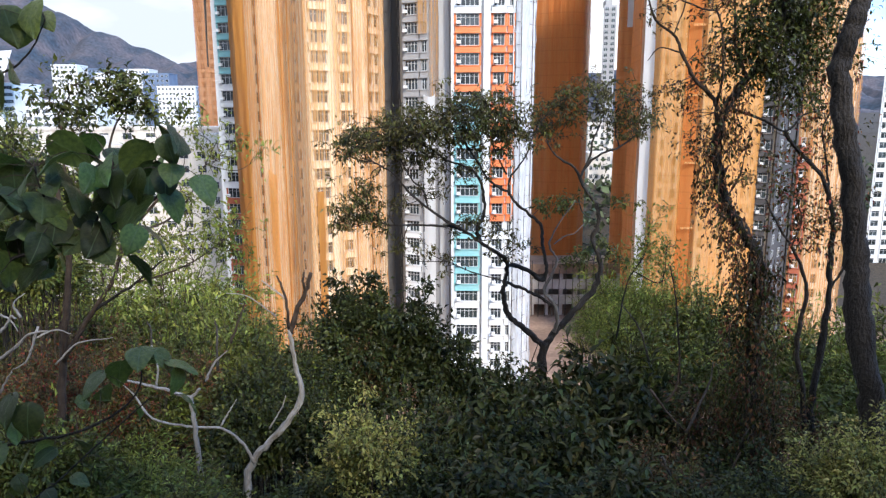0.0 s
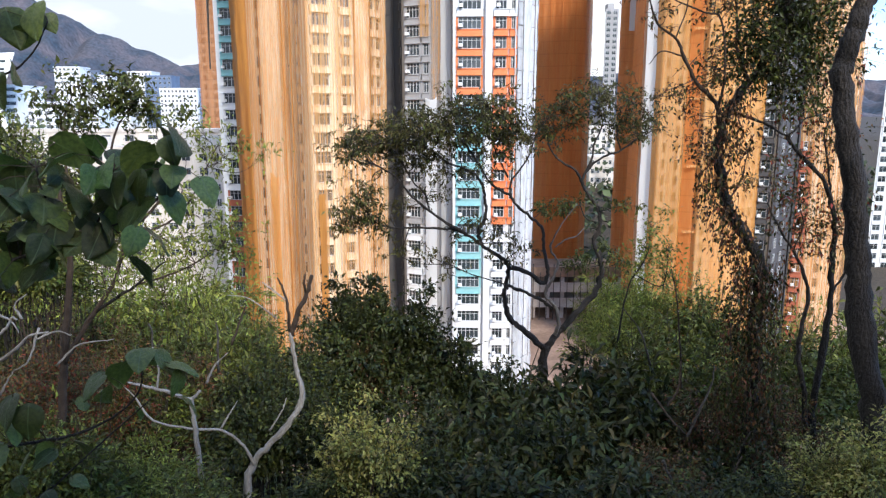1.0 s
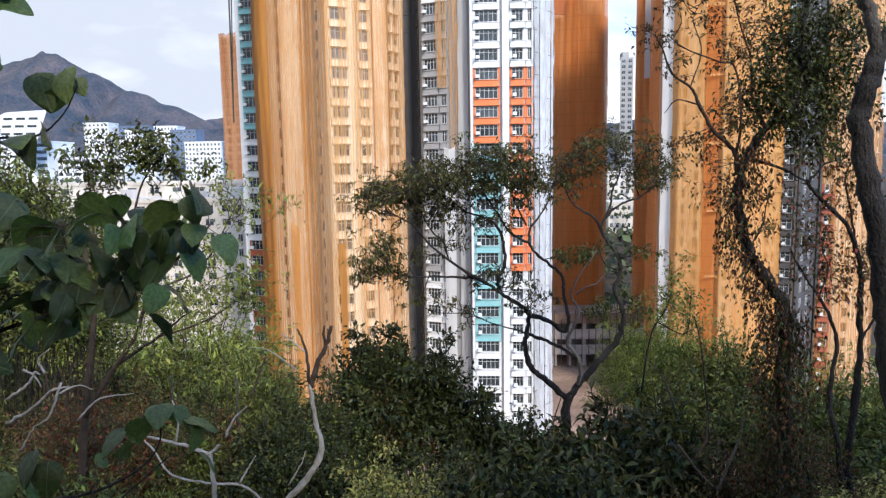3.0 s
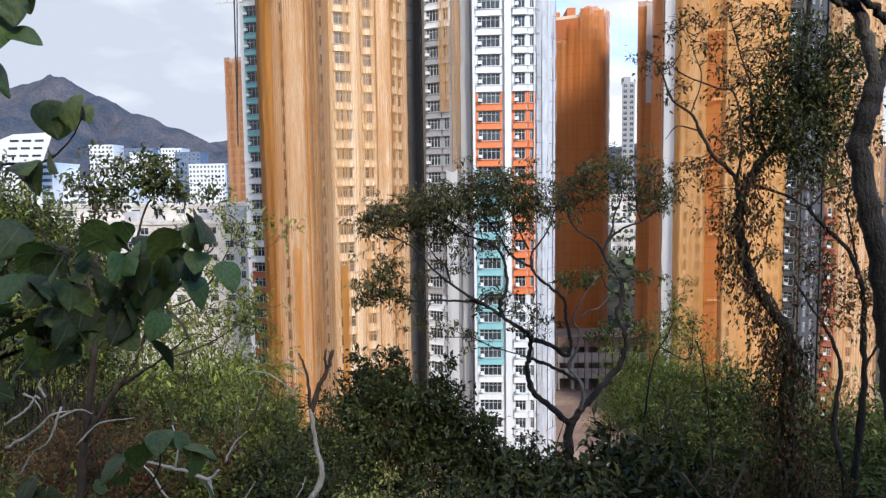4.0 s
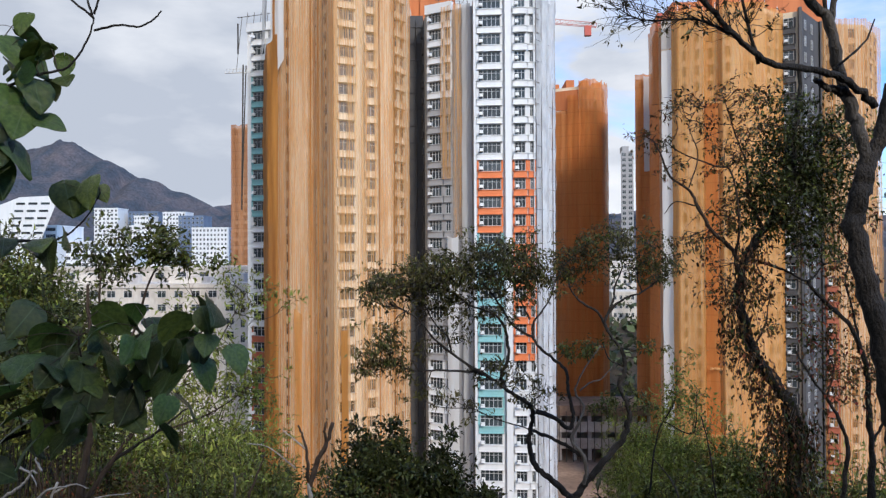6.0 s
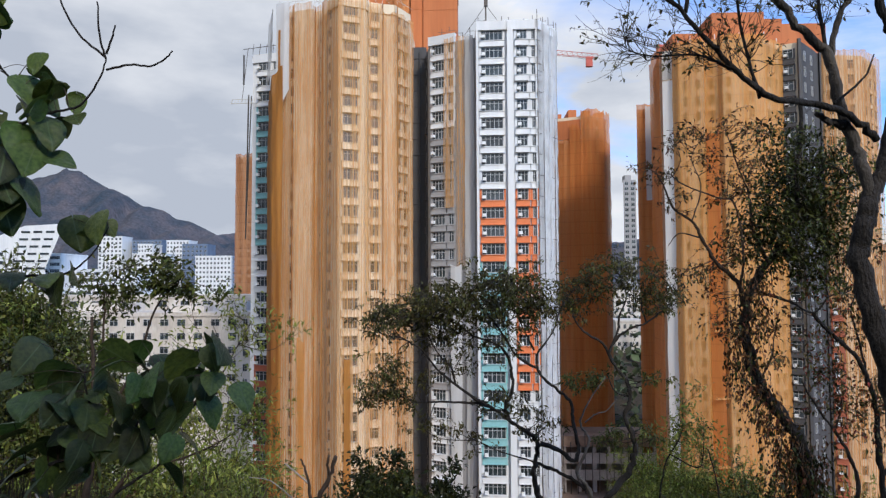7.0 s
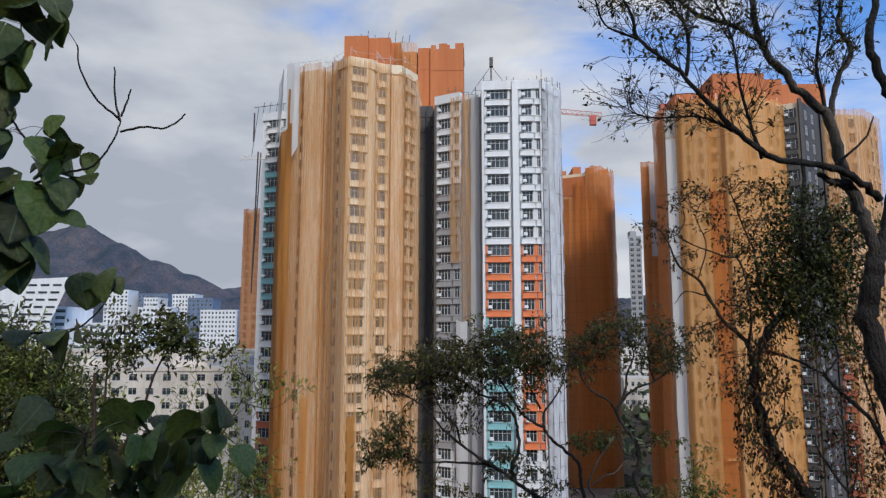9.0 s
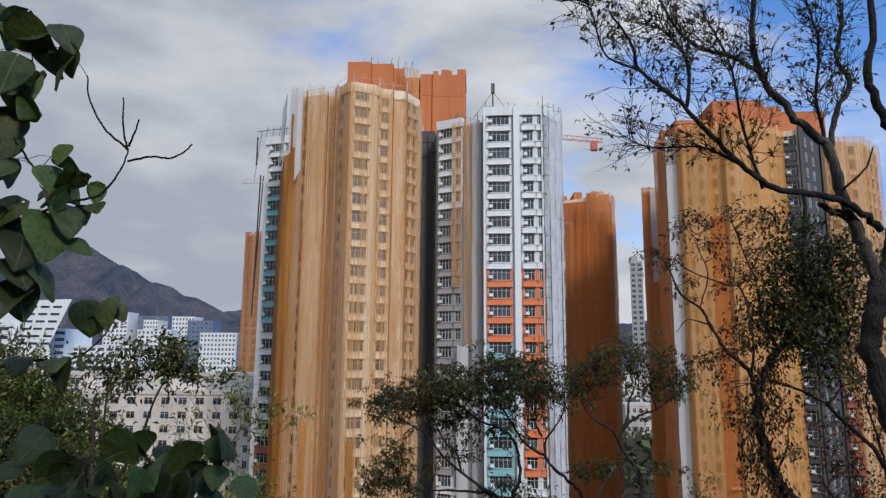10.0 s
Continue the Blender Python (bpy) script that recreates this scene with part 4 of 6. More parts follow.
def tube(bm, pts, r0, r1, sides=7, knots=0.0, seed=0):
    """A tapering, slightly knotty round bar along the points, with no twist."""
    rings = []
    n = len(pts)
    d = (pts[1] - pts[0]).normalized()
    u = d.orthogonal().normalized()
    for i, p in enumerate(pts):
        d = (pts[min(i + 1, n - 1)] - pts[max(i - 1, 0)]).normalized()
        u = (u - d * u.dot(d)).normalized()
        v = d.cross(u)
        r = r0 + (r1 - r0) * i / (n - 1)
        ring = []
        for k in range(sides):
            a = 2 * math.pi * k / sides
            rr = r * (1 + knots * noise.noise((math.cos(a) * 1.5 + seed, math.sin(a) * 1.5, i * 0.45)))
            ring.append(bm.verts.new(p + u * (math.cos(a) * rr) + v * (math.sin(a) * rr)))
        rings.append(ring)
    for a, b in zip(rings, rings[1:]):
        for k in range(sides):
            bm.faces.new((a[k], a[(k + 1) % sides], b[(k + 1) % sides], b[k]))
    bm.faces.new(rings[-1])
    bm.faces.new(rings[0][::-1])


def limb(tree, name, pts, r0, r1, material, wob=0.02, seed=0, sides=8, knots=0.25):
    c = curve_pts(pts, 6, wob, seed)
    jag = np.random.default_rng(seed + 900)
    for i in range(1, len(c) - 1):
        c[i] = c[i] + Vector(jag.normal(size=3)) * min(0.011, 0.24 * (r0 + (r1 - r0) * i / len(c)))
    bm = bmesh.new()
    tube(bm, c, r0, r1, sides, knots, seed)
    part(name, bm, material, tree, smooth=True)
    return c


def sprout(curves, count, length, r, rng, start=0.35, up=0.35, spread=0.8, sub=3):
    """Twigs off the limb curves: a list of (points, radius)."""
    made = []
    for _ in range(count):
        c = curves[rng.integers(len(curves))]
        i = int(len(c) * rng.uniform(start, 1.0)) - 1
        i = max(1, min(i, len(c) - 1))
        d = (c[i] - c[i - 1]).normalized()
        w = (d + Vector(rng.normal(size=3)) * spread + Vector((0, 0, up))).normalized()
        l = length * rng.uniform(0.5, 1.2)
        p = [c[i]]
        for k in range(4):
            w = (w + Vector(rng.normal(size=3)) * 0.25 + Vector((0, 0, up * 0.3))).normalized()
            p.append(p[-1] + w * l / 4)
        made.append((p, r))
        for _ in range(sub):
            k = rng.integers(1, 5)
            w2 = (w + Vector(rng.normal(size=3)) * 0.7 + Vector((0, 0, up * 0.5))).normalized()
            q = [p[k]]
            for _ in range(3):
                w2 = (w2 + Vector(rng.normal(size=3)) * 0.25).normalized()
                q.append(q[-1] + w2 * l * 0.18)
            made.append((q, r * 0.55))
    return made


def twig_mesh(tree, made, material, name="branching"):
    bm = bmesh.new()
    for p, r in made:
        tube(bm, p, r, r * 0.4, 4)
    return tagged(part(name, bm, material, tree, smooth=True), kind="stuff")


def leaves_on(tree, made, per, size, slim, material, rng, fall=0.15, scatter=0.05, name="crown", tips=0.3, droop=0.25):
    spots, ways = [], []
    for p, r in made:
        for _ in range(per):
            t = rng.uniform(tips, 1.0) * (len(p) - 1)
            i = min(int(t), len(p) - 2)
            q = p[i].lerp(p[i + 1], t - i) + Vector(rng.normal(size=3)) * scatter
            d = (p[i + 1] - p[i]).normalized() * 0.6 + Vector(rng.normal(size=3)) * 0.7 - Vector((0, 0, fall))
            spots.append(q)
            ways.append(d)
    return leaf_cloud(name, np.array([tuple(s) for s in spots]), np.array([tuple(w) for w in ways]), size, slim, material, tree, rng, droop)


def sprays(goals, rng, twigs, length, r, spread=0.12, flat=0.35):
    """Flat sprays of drooping twigs fanning out about each goal: a list of (points, radius)."""
    made = []
    for g in goals:
        for _ in range(twigs):
            p = Vector(g) + Vector((rng.normal() * spread, rng.normal() * spread * 1.6, rng.normal() * spread * flat))
            a = rng.uniform(0, 2 * math.pi)
            w = Vector((math.cos(a), math.sin(a), rng.uniform(-0.05, 0.45)))
            l = length * rng.uniform(0.5, 1.3)
            q = [p - w * l * 0.3]
            for k in range(4):
                w = (w + Vector(rng.normal(size=3)) * 0.2 - Vector((0, 0, 0.13))).normalized()
                q.append(q[-1] + w * l / 4)
            made.append((q, r))
    return made


def reach(tree, curves, goals, r, material, rng, jitter, copies=1):
    """Side branches from the nearest limbs out to goals, each a curved tapering stem; returns their curves."""
    nodes = [p for c in curves for p in c]
    made = []
    for g in goals:
        for _ in range(copies):
            p = Vector(g) + Vector((rng.normal() * jitter * 1.5, rng.normal() * jitter * 2.0, rng.normal() * jitter * 0.32))
            near = sorted(nodes, key=lambda q: (q - p).length + 0.5 * max(0.0, q.z - p.z))[rng.integers(0, 3)]
            mid = near.lerp(p, 0.55) + Vector((rng.normal() * 0.06, rng.normal() * 0.06, -0.10 * (p - near).length + rng.normal() * 0.05))
            made.append(curve_pts([near, mid, p], 4))
    for c in made:
        bm = bmesh.new()
        tube(bm, c, r, r * 0.35, 5)
        part("branch", bm, material, tree, smooth=True)
    return made


# ---- shrubs on the slope ----
def shrub(name, label, category, leaf, bark, size, slim, clumps, per, seed, clump_r=0.2, tall=1.0, fall=0.0, second=None, share=0.22):
    """A shrub 2 m wide and about 2 m high, of stems and leaf clumps, built about its foot."""
    rng = np.random.default_rng(seed)
    ob = empty(name, (0, 0, 0), label, category, "slope shrubs")
    made, spots, ways = [], [], []
    for k in range(clumps):
        a, e = rng.uniform(0, 2 * math.pi), math.asin(rng.uniform(-0.25, 1.0))
        rr = rng.uniform(0.50, 1.05) * (0.82 + 0.95 * noise.noise((math.cos(a) * 1.9 + seed, math.sin(a) * 1.9, e * 2.2)))
        c = Vector((math.cos(a) * math.cos(e) * rr, math.sin(a) * math.cos(e) * rr, 1.0 + math.sin(e) * rr * tall))
        if k % 2 == 0:
            foot = Vector((rng.normal() * 0.15, rng.normal() * 0.15, -3.0))
            mid = foot.lerp(c, 0.5) + Vector(rng.normal(size=3)) * 0.12
            made.append((curve_pts([foot, mid, c], 3), 0.013))
        n = int(per * rng.uniform(0.4, 1.5))
        tight = clump_r * rng.uniform(0.6, 1.15)
        o = rng.normal(size=(n, 3)) * tight * np.array([1.15, 1.15, 0.6])
        spots.append(np.array(c) + o)
        out = o / tight * 0.5 + np.array([c.x, c.y, 0.15 - fall]) + rng.normal(size=(n, 3)) * 0.5
        ways.append(out)
    for k in range(26):
        a, e = rng.uniform(0, 2 * math.pi), rng.uniform(0.2, 1.4)
        d = Vector((math.cos(a) * math.cos(e), math.sin(a) * math.cos(e), math.sin(e)))
        p = Vector((0, 0, 1.0)) + d * rng.uniform(0.5, 0.8)
        l = rng.uniform(0.25, 0.60)
        q = [p, p + d * l * 0.5 + Vector(rng.normal(size=3)) * 0.04, p + (d + Vector((0, 0, 0.25))) * l]
        made.append((q, 0.007))
        for u in np.linspace(0.25, 1.0, 15):
            spots.append(np.array([q[0].lerp(q[1], u * 2) if u < 0.5 else q[1].lerp(q[2], u * 2 - 1)]))
            ways.append((np.array(d) * 0.6 + rng.normal(size=3) * 0.6 - np.array([0, 0, fall]))[None])
    twig_mesh(ob, made, bark, "branching")
    spots, ways = np.concatenate(spots), np.concatenate(ways)
    if second:
        pick = rng.random(len(spots)) < share
        leaf_cloud("foliage", spots[pick], ways[pick], size * 0.9, slim, second, ob, rng)
        spots, ways = spots[~pick], ways[~pick]
    leaf_cloud("foliage", spots, ways, size, slim, leaf, ob, rng)
    return ob


KINDS = {
    "dark": shrub("evergreen_shrub", "dense dark-green evergreen shrub on the slope", "shrub", leaf_dark, bark_dark, 0.115, 0.52, 92, 70, 1, 0.125),
    "dark2": shrub("evergreen_shrub", "dark glossy shrub with small leaves on the slope", "shrub", leaf_dark, bark_dark, 0.095, 0.55, 86, 74, 2, 0.13, second=leaf_mid),
    "light": shrub("feathery_shrub", "light green feathery shrub on the slope", "shrub", leaf_light, bark_brown, 0.110, 0.20, 82, 80, 3, 0.165, second=leaf_mid),
    "green": shrub("green_shrub", "leafy mid-green shrub on the slope", "shrub", leaf_mid, bark_brown, 0.115, 0.40, 80, 62, 4, 0.145, second=leaf_light),
    "yellow": shrub("flowering_shrub", "yellow-green shrub with pale tips", "shrub", leaf_yellow, bark_brown, 0.080, 0.5, 90, 66, 5, 0.12, second=leaf_mid, share=0.15),
    "fern": shrub("broad_leaf_shrub", "dark broad-leaved shrub with drooping layered leaves", "shrub", leaf_dark, bark_dark, 0.200, 0.36, 84, 38, 6, 0.165, 0.8, 0.2, second=leaf_olive),
    "brown": shrub("dry_shrub", "thin shrub with dry brown and olive leaves", "shrub", leaf_olive, bark_brown, 0.095, 0.35, 85, 46, 7, 0.17, second=leaf_dry, share=0.5),
    "red": shrub("reddish_shrub", "thin shrub with dark red and olive leaves", "shrub", leaf_olive, bark_brown, 0.085, 0.42, 80, 44, 8, 0.17, second=leaf_red, share=0.45),
}
# kind, crown top (x, y, z), half width
SHRUBS = [
    ("light", (-10.85, 22.00, -3.42), 2.40),
    ("light", (-8.35, 21.00, -2.92), 2.29),
    ("light", (-6.32, 19.00, -3.42), 1.75),
    ("green", (-4.82, 16.00, -3.57), 1.21),
    ("green", (-6.59, 15.00, -2.90), 1.38),
    ("green", (-8.02, 15.00, -2.89), 1.26),
    ("brown", (-4.32, 11.00, -2.51), 0.92),
    ("brown", (-7.91, 13.00, -2.76), 0.87),
    ("brown", (-7.23, 11.00, -2.50), 0.83),
    ("brown", (-6.17, 11.00, -2.60), 0.74),
    ("brown", (-6.08, 12.50, -2.60), 0.84),
    ("brown", (-10.09, 16.00, -3.19), 1.61),
    ("brown", (-8.03, 14.00, -3.10), 1.41),
    ("dark", (-1.98, 14.00, -2.02), 0.95),
    ("dark", (-0.81, 13.50, -2.16), 0.95),
    ("dark", (0.06, 13.00, -2.86), 0.80),
    ("brown", (-1.60, 12.60, -2.75), 0.80),
    ("dark2", (-2.36, 12.00, -2.34), 0.80),
    ("dark2", (-2.75, 11.00, -2.21), 0.83),
    ("dark2", (0.83, 12.50, -3.15), 0.89),
    ("fern", (1.22, 11.00, -2.79), 0.74),
    ("light", (4.21, 16.00, -2.10), 1.01),
    ("light", (4.57, 14.50, -2.01), 0.73),
    ("light", (3.35, 14.00, -2.38), 0.70),
]
SHRUBS += [
    ("light", (5.25, 15.00, -2.14), 1.13),
    ("green", (5.64, 14.00, -2.14), 0.88),
    ("green", (3.63, 12.00, -2.31), 1.01),
    ("fern", (2.48, 11.00, -2.53), 1.01),
    ("fern", (1.40, 9.00, -2.20), 0.91),
    ("fern", (2.76, 9.00, -2.12), 0.91),
    ("yellow", (-0.88, 7.30, -1.70), 0.70),
    ("dark2", (-0.38, 9.50, -2.41), 0.88),
    ("fern", (0.39, 8.00, -2.12), 0.74),
    ("dark2", (-1.80, 9.00, -2.19), 0.68),
    ("dark2", (-2.96, 10.00, -2.23), 0.84),
    ("green", (-4.57, 12.00, -2.44), 1.11),
    ("green", (-4.63, 10.00, -2.13), 0.84),
    ("green", (-4.85, 9.00, -2.26), 0.91),
    ("brown", (-5.95, 9.50, -2.29), 0.88),
    ("light", (-3.40, 7.00, -2.08), 0.65),
    ("green", (-3.85, 6.50, -1.69), 0.65),
    ("green", (-4.46, 6.50, -1.43), 0.65),
    ("dark2", (-2.73, 7.50, -2.91), 0.57),
    ("dark", (-1.50, 6.80, -2.46), 0.51),
    ("dark2", (0.03, 6.50, -2.09), 0.49),
    ("fern", (0.52, 6.00, -1.75), 0.60),
    ("fern", (1.48, 7.00, -1.83), 0.70),
    ("brown", (2.50, 7.00, -2.10), 0.65),
]
SHRUBS += [
    ("dark2", (3.49, 7.50, -2.40), 0.75),
    ("green", (4.88, 11.00, -2.14), 0.83),
    ("green", (6.47, 12.00, -2.37), 1.01),
    ("green", (7.58, 12.00, -2.93), 1.01),
    ("yellow", (3.77, 6.00, -1.41), 0.55),
    ("yellow", (3.84, 5.50, -1.10), 0.51),
    ("dark2", (3.02, 5.60, -1.62), 0.46),
    ("brown", (3.52, 8.50, -2.00), 0.78),
    ("dark", (-1.58, 12.50, -2.62), 0.94),
    ("green", (-10.54, 14.00, -2.58), 1.64),
    ("green", (-5.67, 7.00, -1.53), 0.82),
    ("green", (6.80, 9.00, -1.80), 1.13),
    ("light", (9.86, 17.00, -3.56), 1.57),
    ("green", (11.95, 18.00, -4.04), 1.81),
    ("green", (13.11, 18.00, -3.88), 1.81),
    ("green", (4.73, 13.00, -2.69), 0.98),
    ("light", (-16.02, 24.00, -4.29), 3.02),
    ("light", (-15.08, 26.00, -4.55), 2.62),
    ("dark2", (1.18, 7.50, -1.93), 0.69),
    ("dark2", (-0.03, 7.00, -2.03), 0.65),
    ("green", (-2.29, 5.50, -1.57), 0.51),
    ("fern", (1.53, 5.50, -1.53), 0.51),
    ("dark2", (2.29, 5.50, -1.59), 0.51),
    ("dark2", (-9.13, 13.00, 0.41), 1.31),
]
SHRUBS += [
    ("green", (-7.46, 12.00, -0.10), 1.01),
    ("brown", (4.58, 8.50, -2.00), 0.71),
    ("green", (4.83, 10.00, -2.35), 0.67),
    ("dark2", (-1.66, 13.30, -1.93), 0.50),
    ("dark2", (-2.69, 9.00, -2.27), 0.75),
    ("green", (-17.35, 26.00, 1.62), 1.96),
    ("red", (-5.59, 9.00, -1.61), 0.70),
    ("red", (-4.84, 8.60, -1.74), 0.60),
    ("red", (-5.51, 8.20, -1.74), 0.60),
    ("red", (-4.54, 9.00, -1.81), 0.60),
    ("dark2", (-14.55, 24.00, 0.44), 1.61),
    ("green", (-21.32, 30.00, 2.60), 2.26),
    ("green", (-17.14, 27.00, 1.17), 1.58),
    ("green", (-12.10, 22.00, -0.33), 1.66),
    ("green", (-20.17, 26.00, 2.04), 2.83),
]
firsts = {}
for i, (kind, (x, y, z), w) in enumerate(SHRUBS):
    g = lift(x, y)
    tall = min(max((z - g) / 2.0, 0.75 * w), 1.25 * w)
    m = Matrix.Translation((x, y, z - 2.0 * tall)) @ Matrix.Rotation(i * 2.399, 4, "Z") @ Matrix.Diagonal((w, w, tall, 1))
    if kind in firsts:
        copy_thing(KINDS[kind], m)
    else:
        firsts[kind] = m
for kind, m in firsts.items():
    KINDS[kind].matrix_basis = m
# low undergrowth that hides the earth
rng = np.random.default_rng(77)
n = 26000
px = rng.uniform(-16, 18, n)
py = rng.uniform(2.5, 26, n)
pz = np.array([lift(a, b) for a, b in zip(px, py)]) + np.abs(rng.normal(size=n)) * 0.22
spots = np.stack([px, py, pz], 1)
ways = rng.normal(size=(n, 3)) + np.array([0, 0, 0.7])
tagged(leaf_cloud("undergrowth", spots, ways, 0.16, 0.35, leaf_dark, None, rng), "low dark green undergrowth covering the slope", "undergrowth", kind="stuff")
n = 30000
px, py = rng.uniform(-60, 80, n), rng.uniform(24, 72, n)
pz = np.array([lift(a, b) for a, b in zip(px, py)]) + np.abs(rng.normal(size=n)) * 1.6
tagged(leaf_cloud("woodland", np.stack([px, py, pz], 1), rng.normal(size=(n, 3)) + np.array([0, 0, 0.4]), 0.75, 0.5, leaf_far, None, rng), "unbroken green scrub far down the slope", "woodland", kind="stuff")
n = 16000
px, py = rng.uniform(-330, 190, n), rng.uniform(190, 400, n)
pz = np.array([lift(a, b) for a, b in zip(px, py)]) + np.abs(rng.normal(size=n)) * 5
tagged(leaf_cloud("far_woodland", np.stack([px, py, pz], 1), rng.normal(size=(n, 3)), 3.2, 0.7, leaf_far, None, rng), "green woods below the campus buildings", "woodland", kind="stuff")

# ---- central umbrella tree ----
rng = np.random.default_rng(5)
tree = empty("umbrella_tree", (2.15, 13.00, -4.02), "leaning tree with a flat umbrella crown and forked dark limbs", "tree")
wood = []
wood.append(limb(tree, "trunk", [(2.09, 13.00, -5.00), (2.05, 13.00, -4.11), (2.00, 13.00, -3.44), (2.05, 13.00, -2.86)], 0.12, 0.085, bark_tree, 0.035, 1, 9, 0.5))
wood.append(limb(tree, "limb", [(2.02, 13.00, -2.95), (1.72, 12.93, -2.64), (1.44, 12.85, -2.40), (1.27, 12.78, -2.20), (1.20, 12.71, -1.90), (1.15, 12.63, -1.68), (1.22, 12.56, -1.34), (1.19, 12.49, -1.06), (0.98, 12.41, -0.89), (0.72, 12.34, -0.71), (0.43, 12.27, -0.48), (0.12, 12.19, -0.29), (-0.27, 12.12, -0.01), (-0.59, 12.05, 0.26), (-0.85, 11.97, 0.59), (-1.21, 11.90, 0.83)], 0.062, 0.012, bark_tree, 0.035, 2, 9, 0.5))
wood.append(limb(tree, "limb", [(0.44, 12.40, -0.51), (0.06, 12.25, -0.38), (-0.47, 12.10, -0.31), (-0.92, 11.95, -0.32), (-1.36, 11.80, -0.11)], 0.027, 0.009, bark_tree, 0.035, 3, 9, 0.5))
wood.append(limb(tree, "limb", [(0.70, 12.50, -0.69), (0.63, 12.46, -0.42), (0.74, 12.43, -0.21), (0.77, 12.39, 0.14), (0.70, 12.35, 0.46), (0.44, 12.31, 0.69), (0.06, 12.27, 0.82), (-0.26, 12.24, 1.06), (-0.73, 12.20, 1.20)], 0.037, 0.011, bark_tree, 0.035, 4, 9, 0.5))
wood.append(limb(tree, "limb", [(1.31, 12.80, -1.21), (1.66, 12.83, -1.34), (1.96, 12.87, -1.55), (2.02, 12.90, -1.27), (1.97, 12.93, -0.88), (1.92, 12.97, -0.51), (1.76, 13.00, -0.33), (1.46, 13.03, -0.08), (1.31, 13.07, 0.13), (1.30, 13.10, 0.41), (1.48, 13.13, 0.68), (1.64, 13.17, 0.95), (1.76, 13.20, 1.28)], 0.045, 0.012, bark_tree, 0.035, 5, 9, 0.5))
wood.append(limb(tree, "limb", [(1.30, 12.90, 0.15), (1.03, 12.82, 0.33), (0.85, 12.73, 0.47), (0.66, 12.65, 0.75), (0.38, 12.57, 1.15), (0.10, 12.48, 1.42), (-0.27, 12.40, 1.53)], 0.027, 0.009, bark_tree, 0.035, 6, 9, 0.5))
wood.append(limb(tree, "limb", [(1.22, 13.00, 0.51), (1.07, 12.90, 0.86), (0.85, 12.80, 1.30), (0.69, 12.70, 1.68)], 0.018, 0.008, bark_tree, 0.035, 7, 9, 0.5))
wood.append(limb(tree, "limb", [(2.07, 13.00, -2.91), (2.29, 13.04, -2.62), (2.52, 13.09, -2.36), (2.96, 13.13, -1.90), (3.13, 13.17, -1.54), (3.14, 13.21, -1.25), (3.00, 13.26, -0.81), (3.11, 13.30, -0.49), (3.05, 13.34, -0.13), (2.84, 13.39, 0.18), (2.76, 13.43, 0.47), (3.08, 13.47, 0.84), (3.50, 13.51, 1.00), (3.88, 13.56, 1.26), (4.09, 13.60, 1.44)], 0.070, 0.010, bark_tree, 0.035, 8, 9, 0.5))
wood.append(limb(tree, "limb", [(2.84, 13.50, 0.25), (2.63, 13.45, 0.57), (2.29, 13.40, 0.80), (2.08, 13.35, 1.05), (1.98, 13.30, 1.41)], 0.030, 0.009, bark_tree, 0.035, 9, 9, 0.5))
wood.append(limb(tree, "limb", [(2.77, 13.50, 0.47), (2.92, 13.47, 0.80), (2.96, 13.45, 1.16), (3.09, 13.43, 1.49), (3.00, 13.40, 1.89)], 0.027, 0.009, bark_tree, 0.035, 10, 9, 0.5))
wood.append(limb(tree, "limb", [(3.04, 13.40, -0.43), (2.80, 13.30, -0.31), (2.66, 13.20, -0.02)], 0.018, 0.008, bark_tree, 0.035, 11, 9, 0.5))
wood.append(limb(tree, "limb", [(2.20, 12.90, -2.63), (2.27, 12.88, -2.32), (2.18, 12.85, -2.02), (1.98, 12.82, -1.75), (2.10, 12.80, -1.42), (2.21, 12.78, -1.12), (2.06, 12.75, -0.84), (2.16, 12.72, -0.50), (2.52, 12.70, 0.04)], 0.043, 0.011, bark_dry, 0.035, 12, 9, 0.5))
wood.append(limb(tree, "limb", [(2.13, 12.70, -0.79), (2.33, 12.70, -0.64), (2.52, 12.70, -0.60), (2.73, 12.70, -0.37)], 0.018, 0.008, bark_dry, 0.035, 13, 9, 0.5))
wood.append(limb(tree, "limb", [(1.25, 12.90, -1.60), (1.62, 12.90, -1.74), (1.97, 12.90, -1.95), (2.15, 12.90, -2.08)], 0.033, 0.030, bark_tree, 0.035, 14, 9, 0.5))
wood.append(limb(tree, "limb", [(1.22, 12.80, -1.56), (0.83, 12.63, -1.42), (0.46, 12.47, -1.25), (0.09, 12.30, -1.05)], 0.015, 0.007, bark_tree, 0.035, 15, 9, 0.5))
wood.append(limb(tree, "limb", [(-0.27, 12.20, -0.02), (-0.37, 12.12, 0.30), (-0.57, 12.05, 0.52), (-0.81, 11.97, 1.03), (-1.06, 11.90, 1.26)], 0.018, 0.008, bark_tree, 0.035, 16, 9, 0.5))
wood.append(limb(tree, "limb", [(3.50, 13.50, 1.00), (3.40, 13.50, 1.38), (3.53, 13.50, 1.72), (3.64, 13.50, 2.03)], 0.015, 0.007, bark_tree, 0.035, 17, 9, 0.5))
wood.append(limb(tree, "limb", [(1.76, 13.20, 1.28), (1.92, 13.20, 1.56), (2.25, 13.20, 1.89)], 0.011, 0.005, bark_tree, 0.035, 18, 9, 0.5))
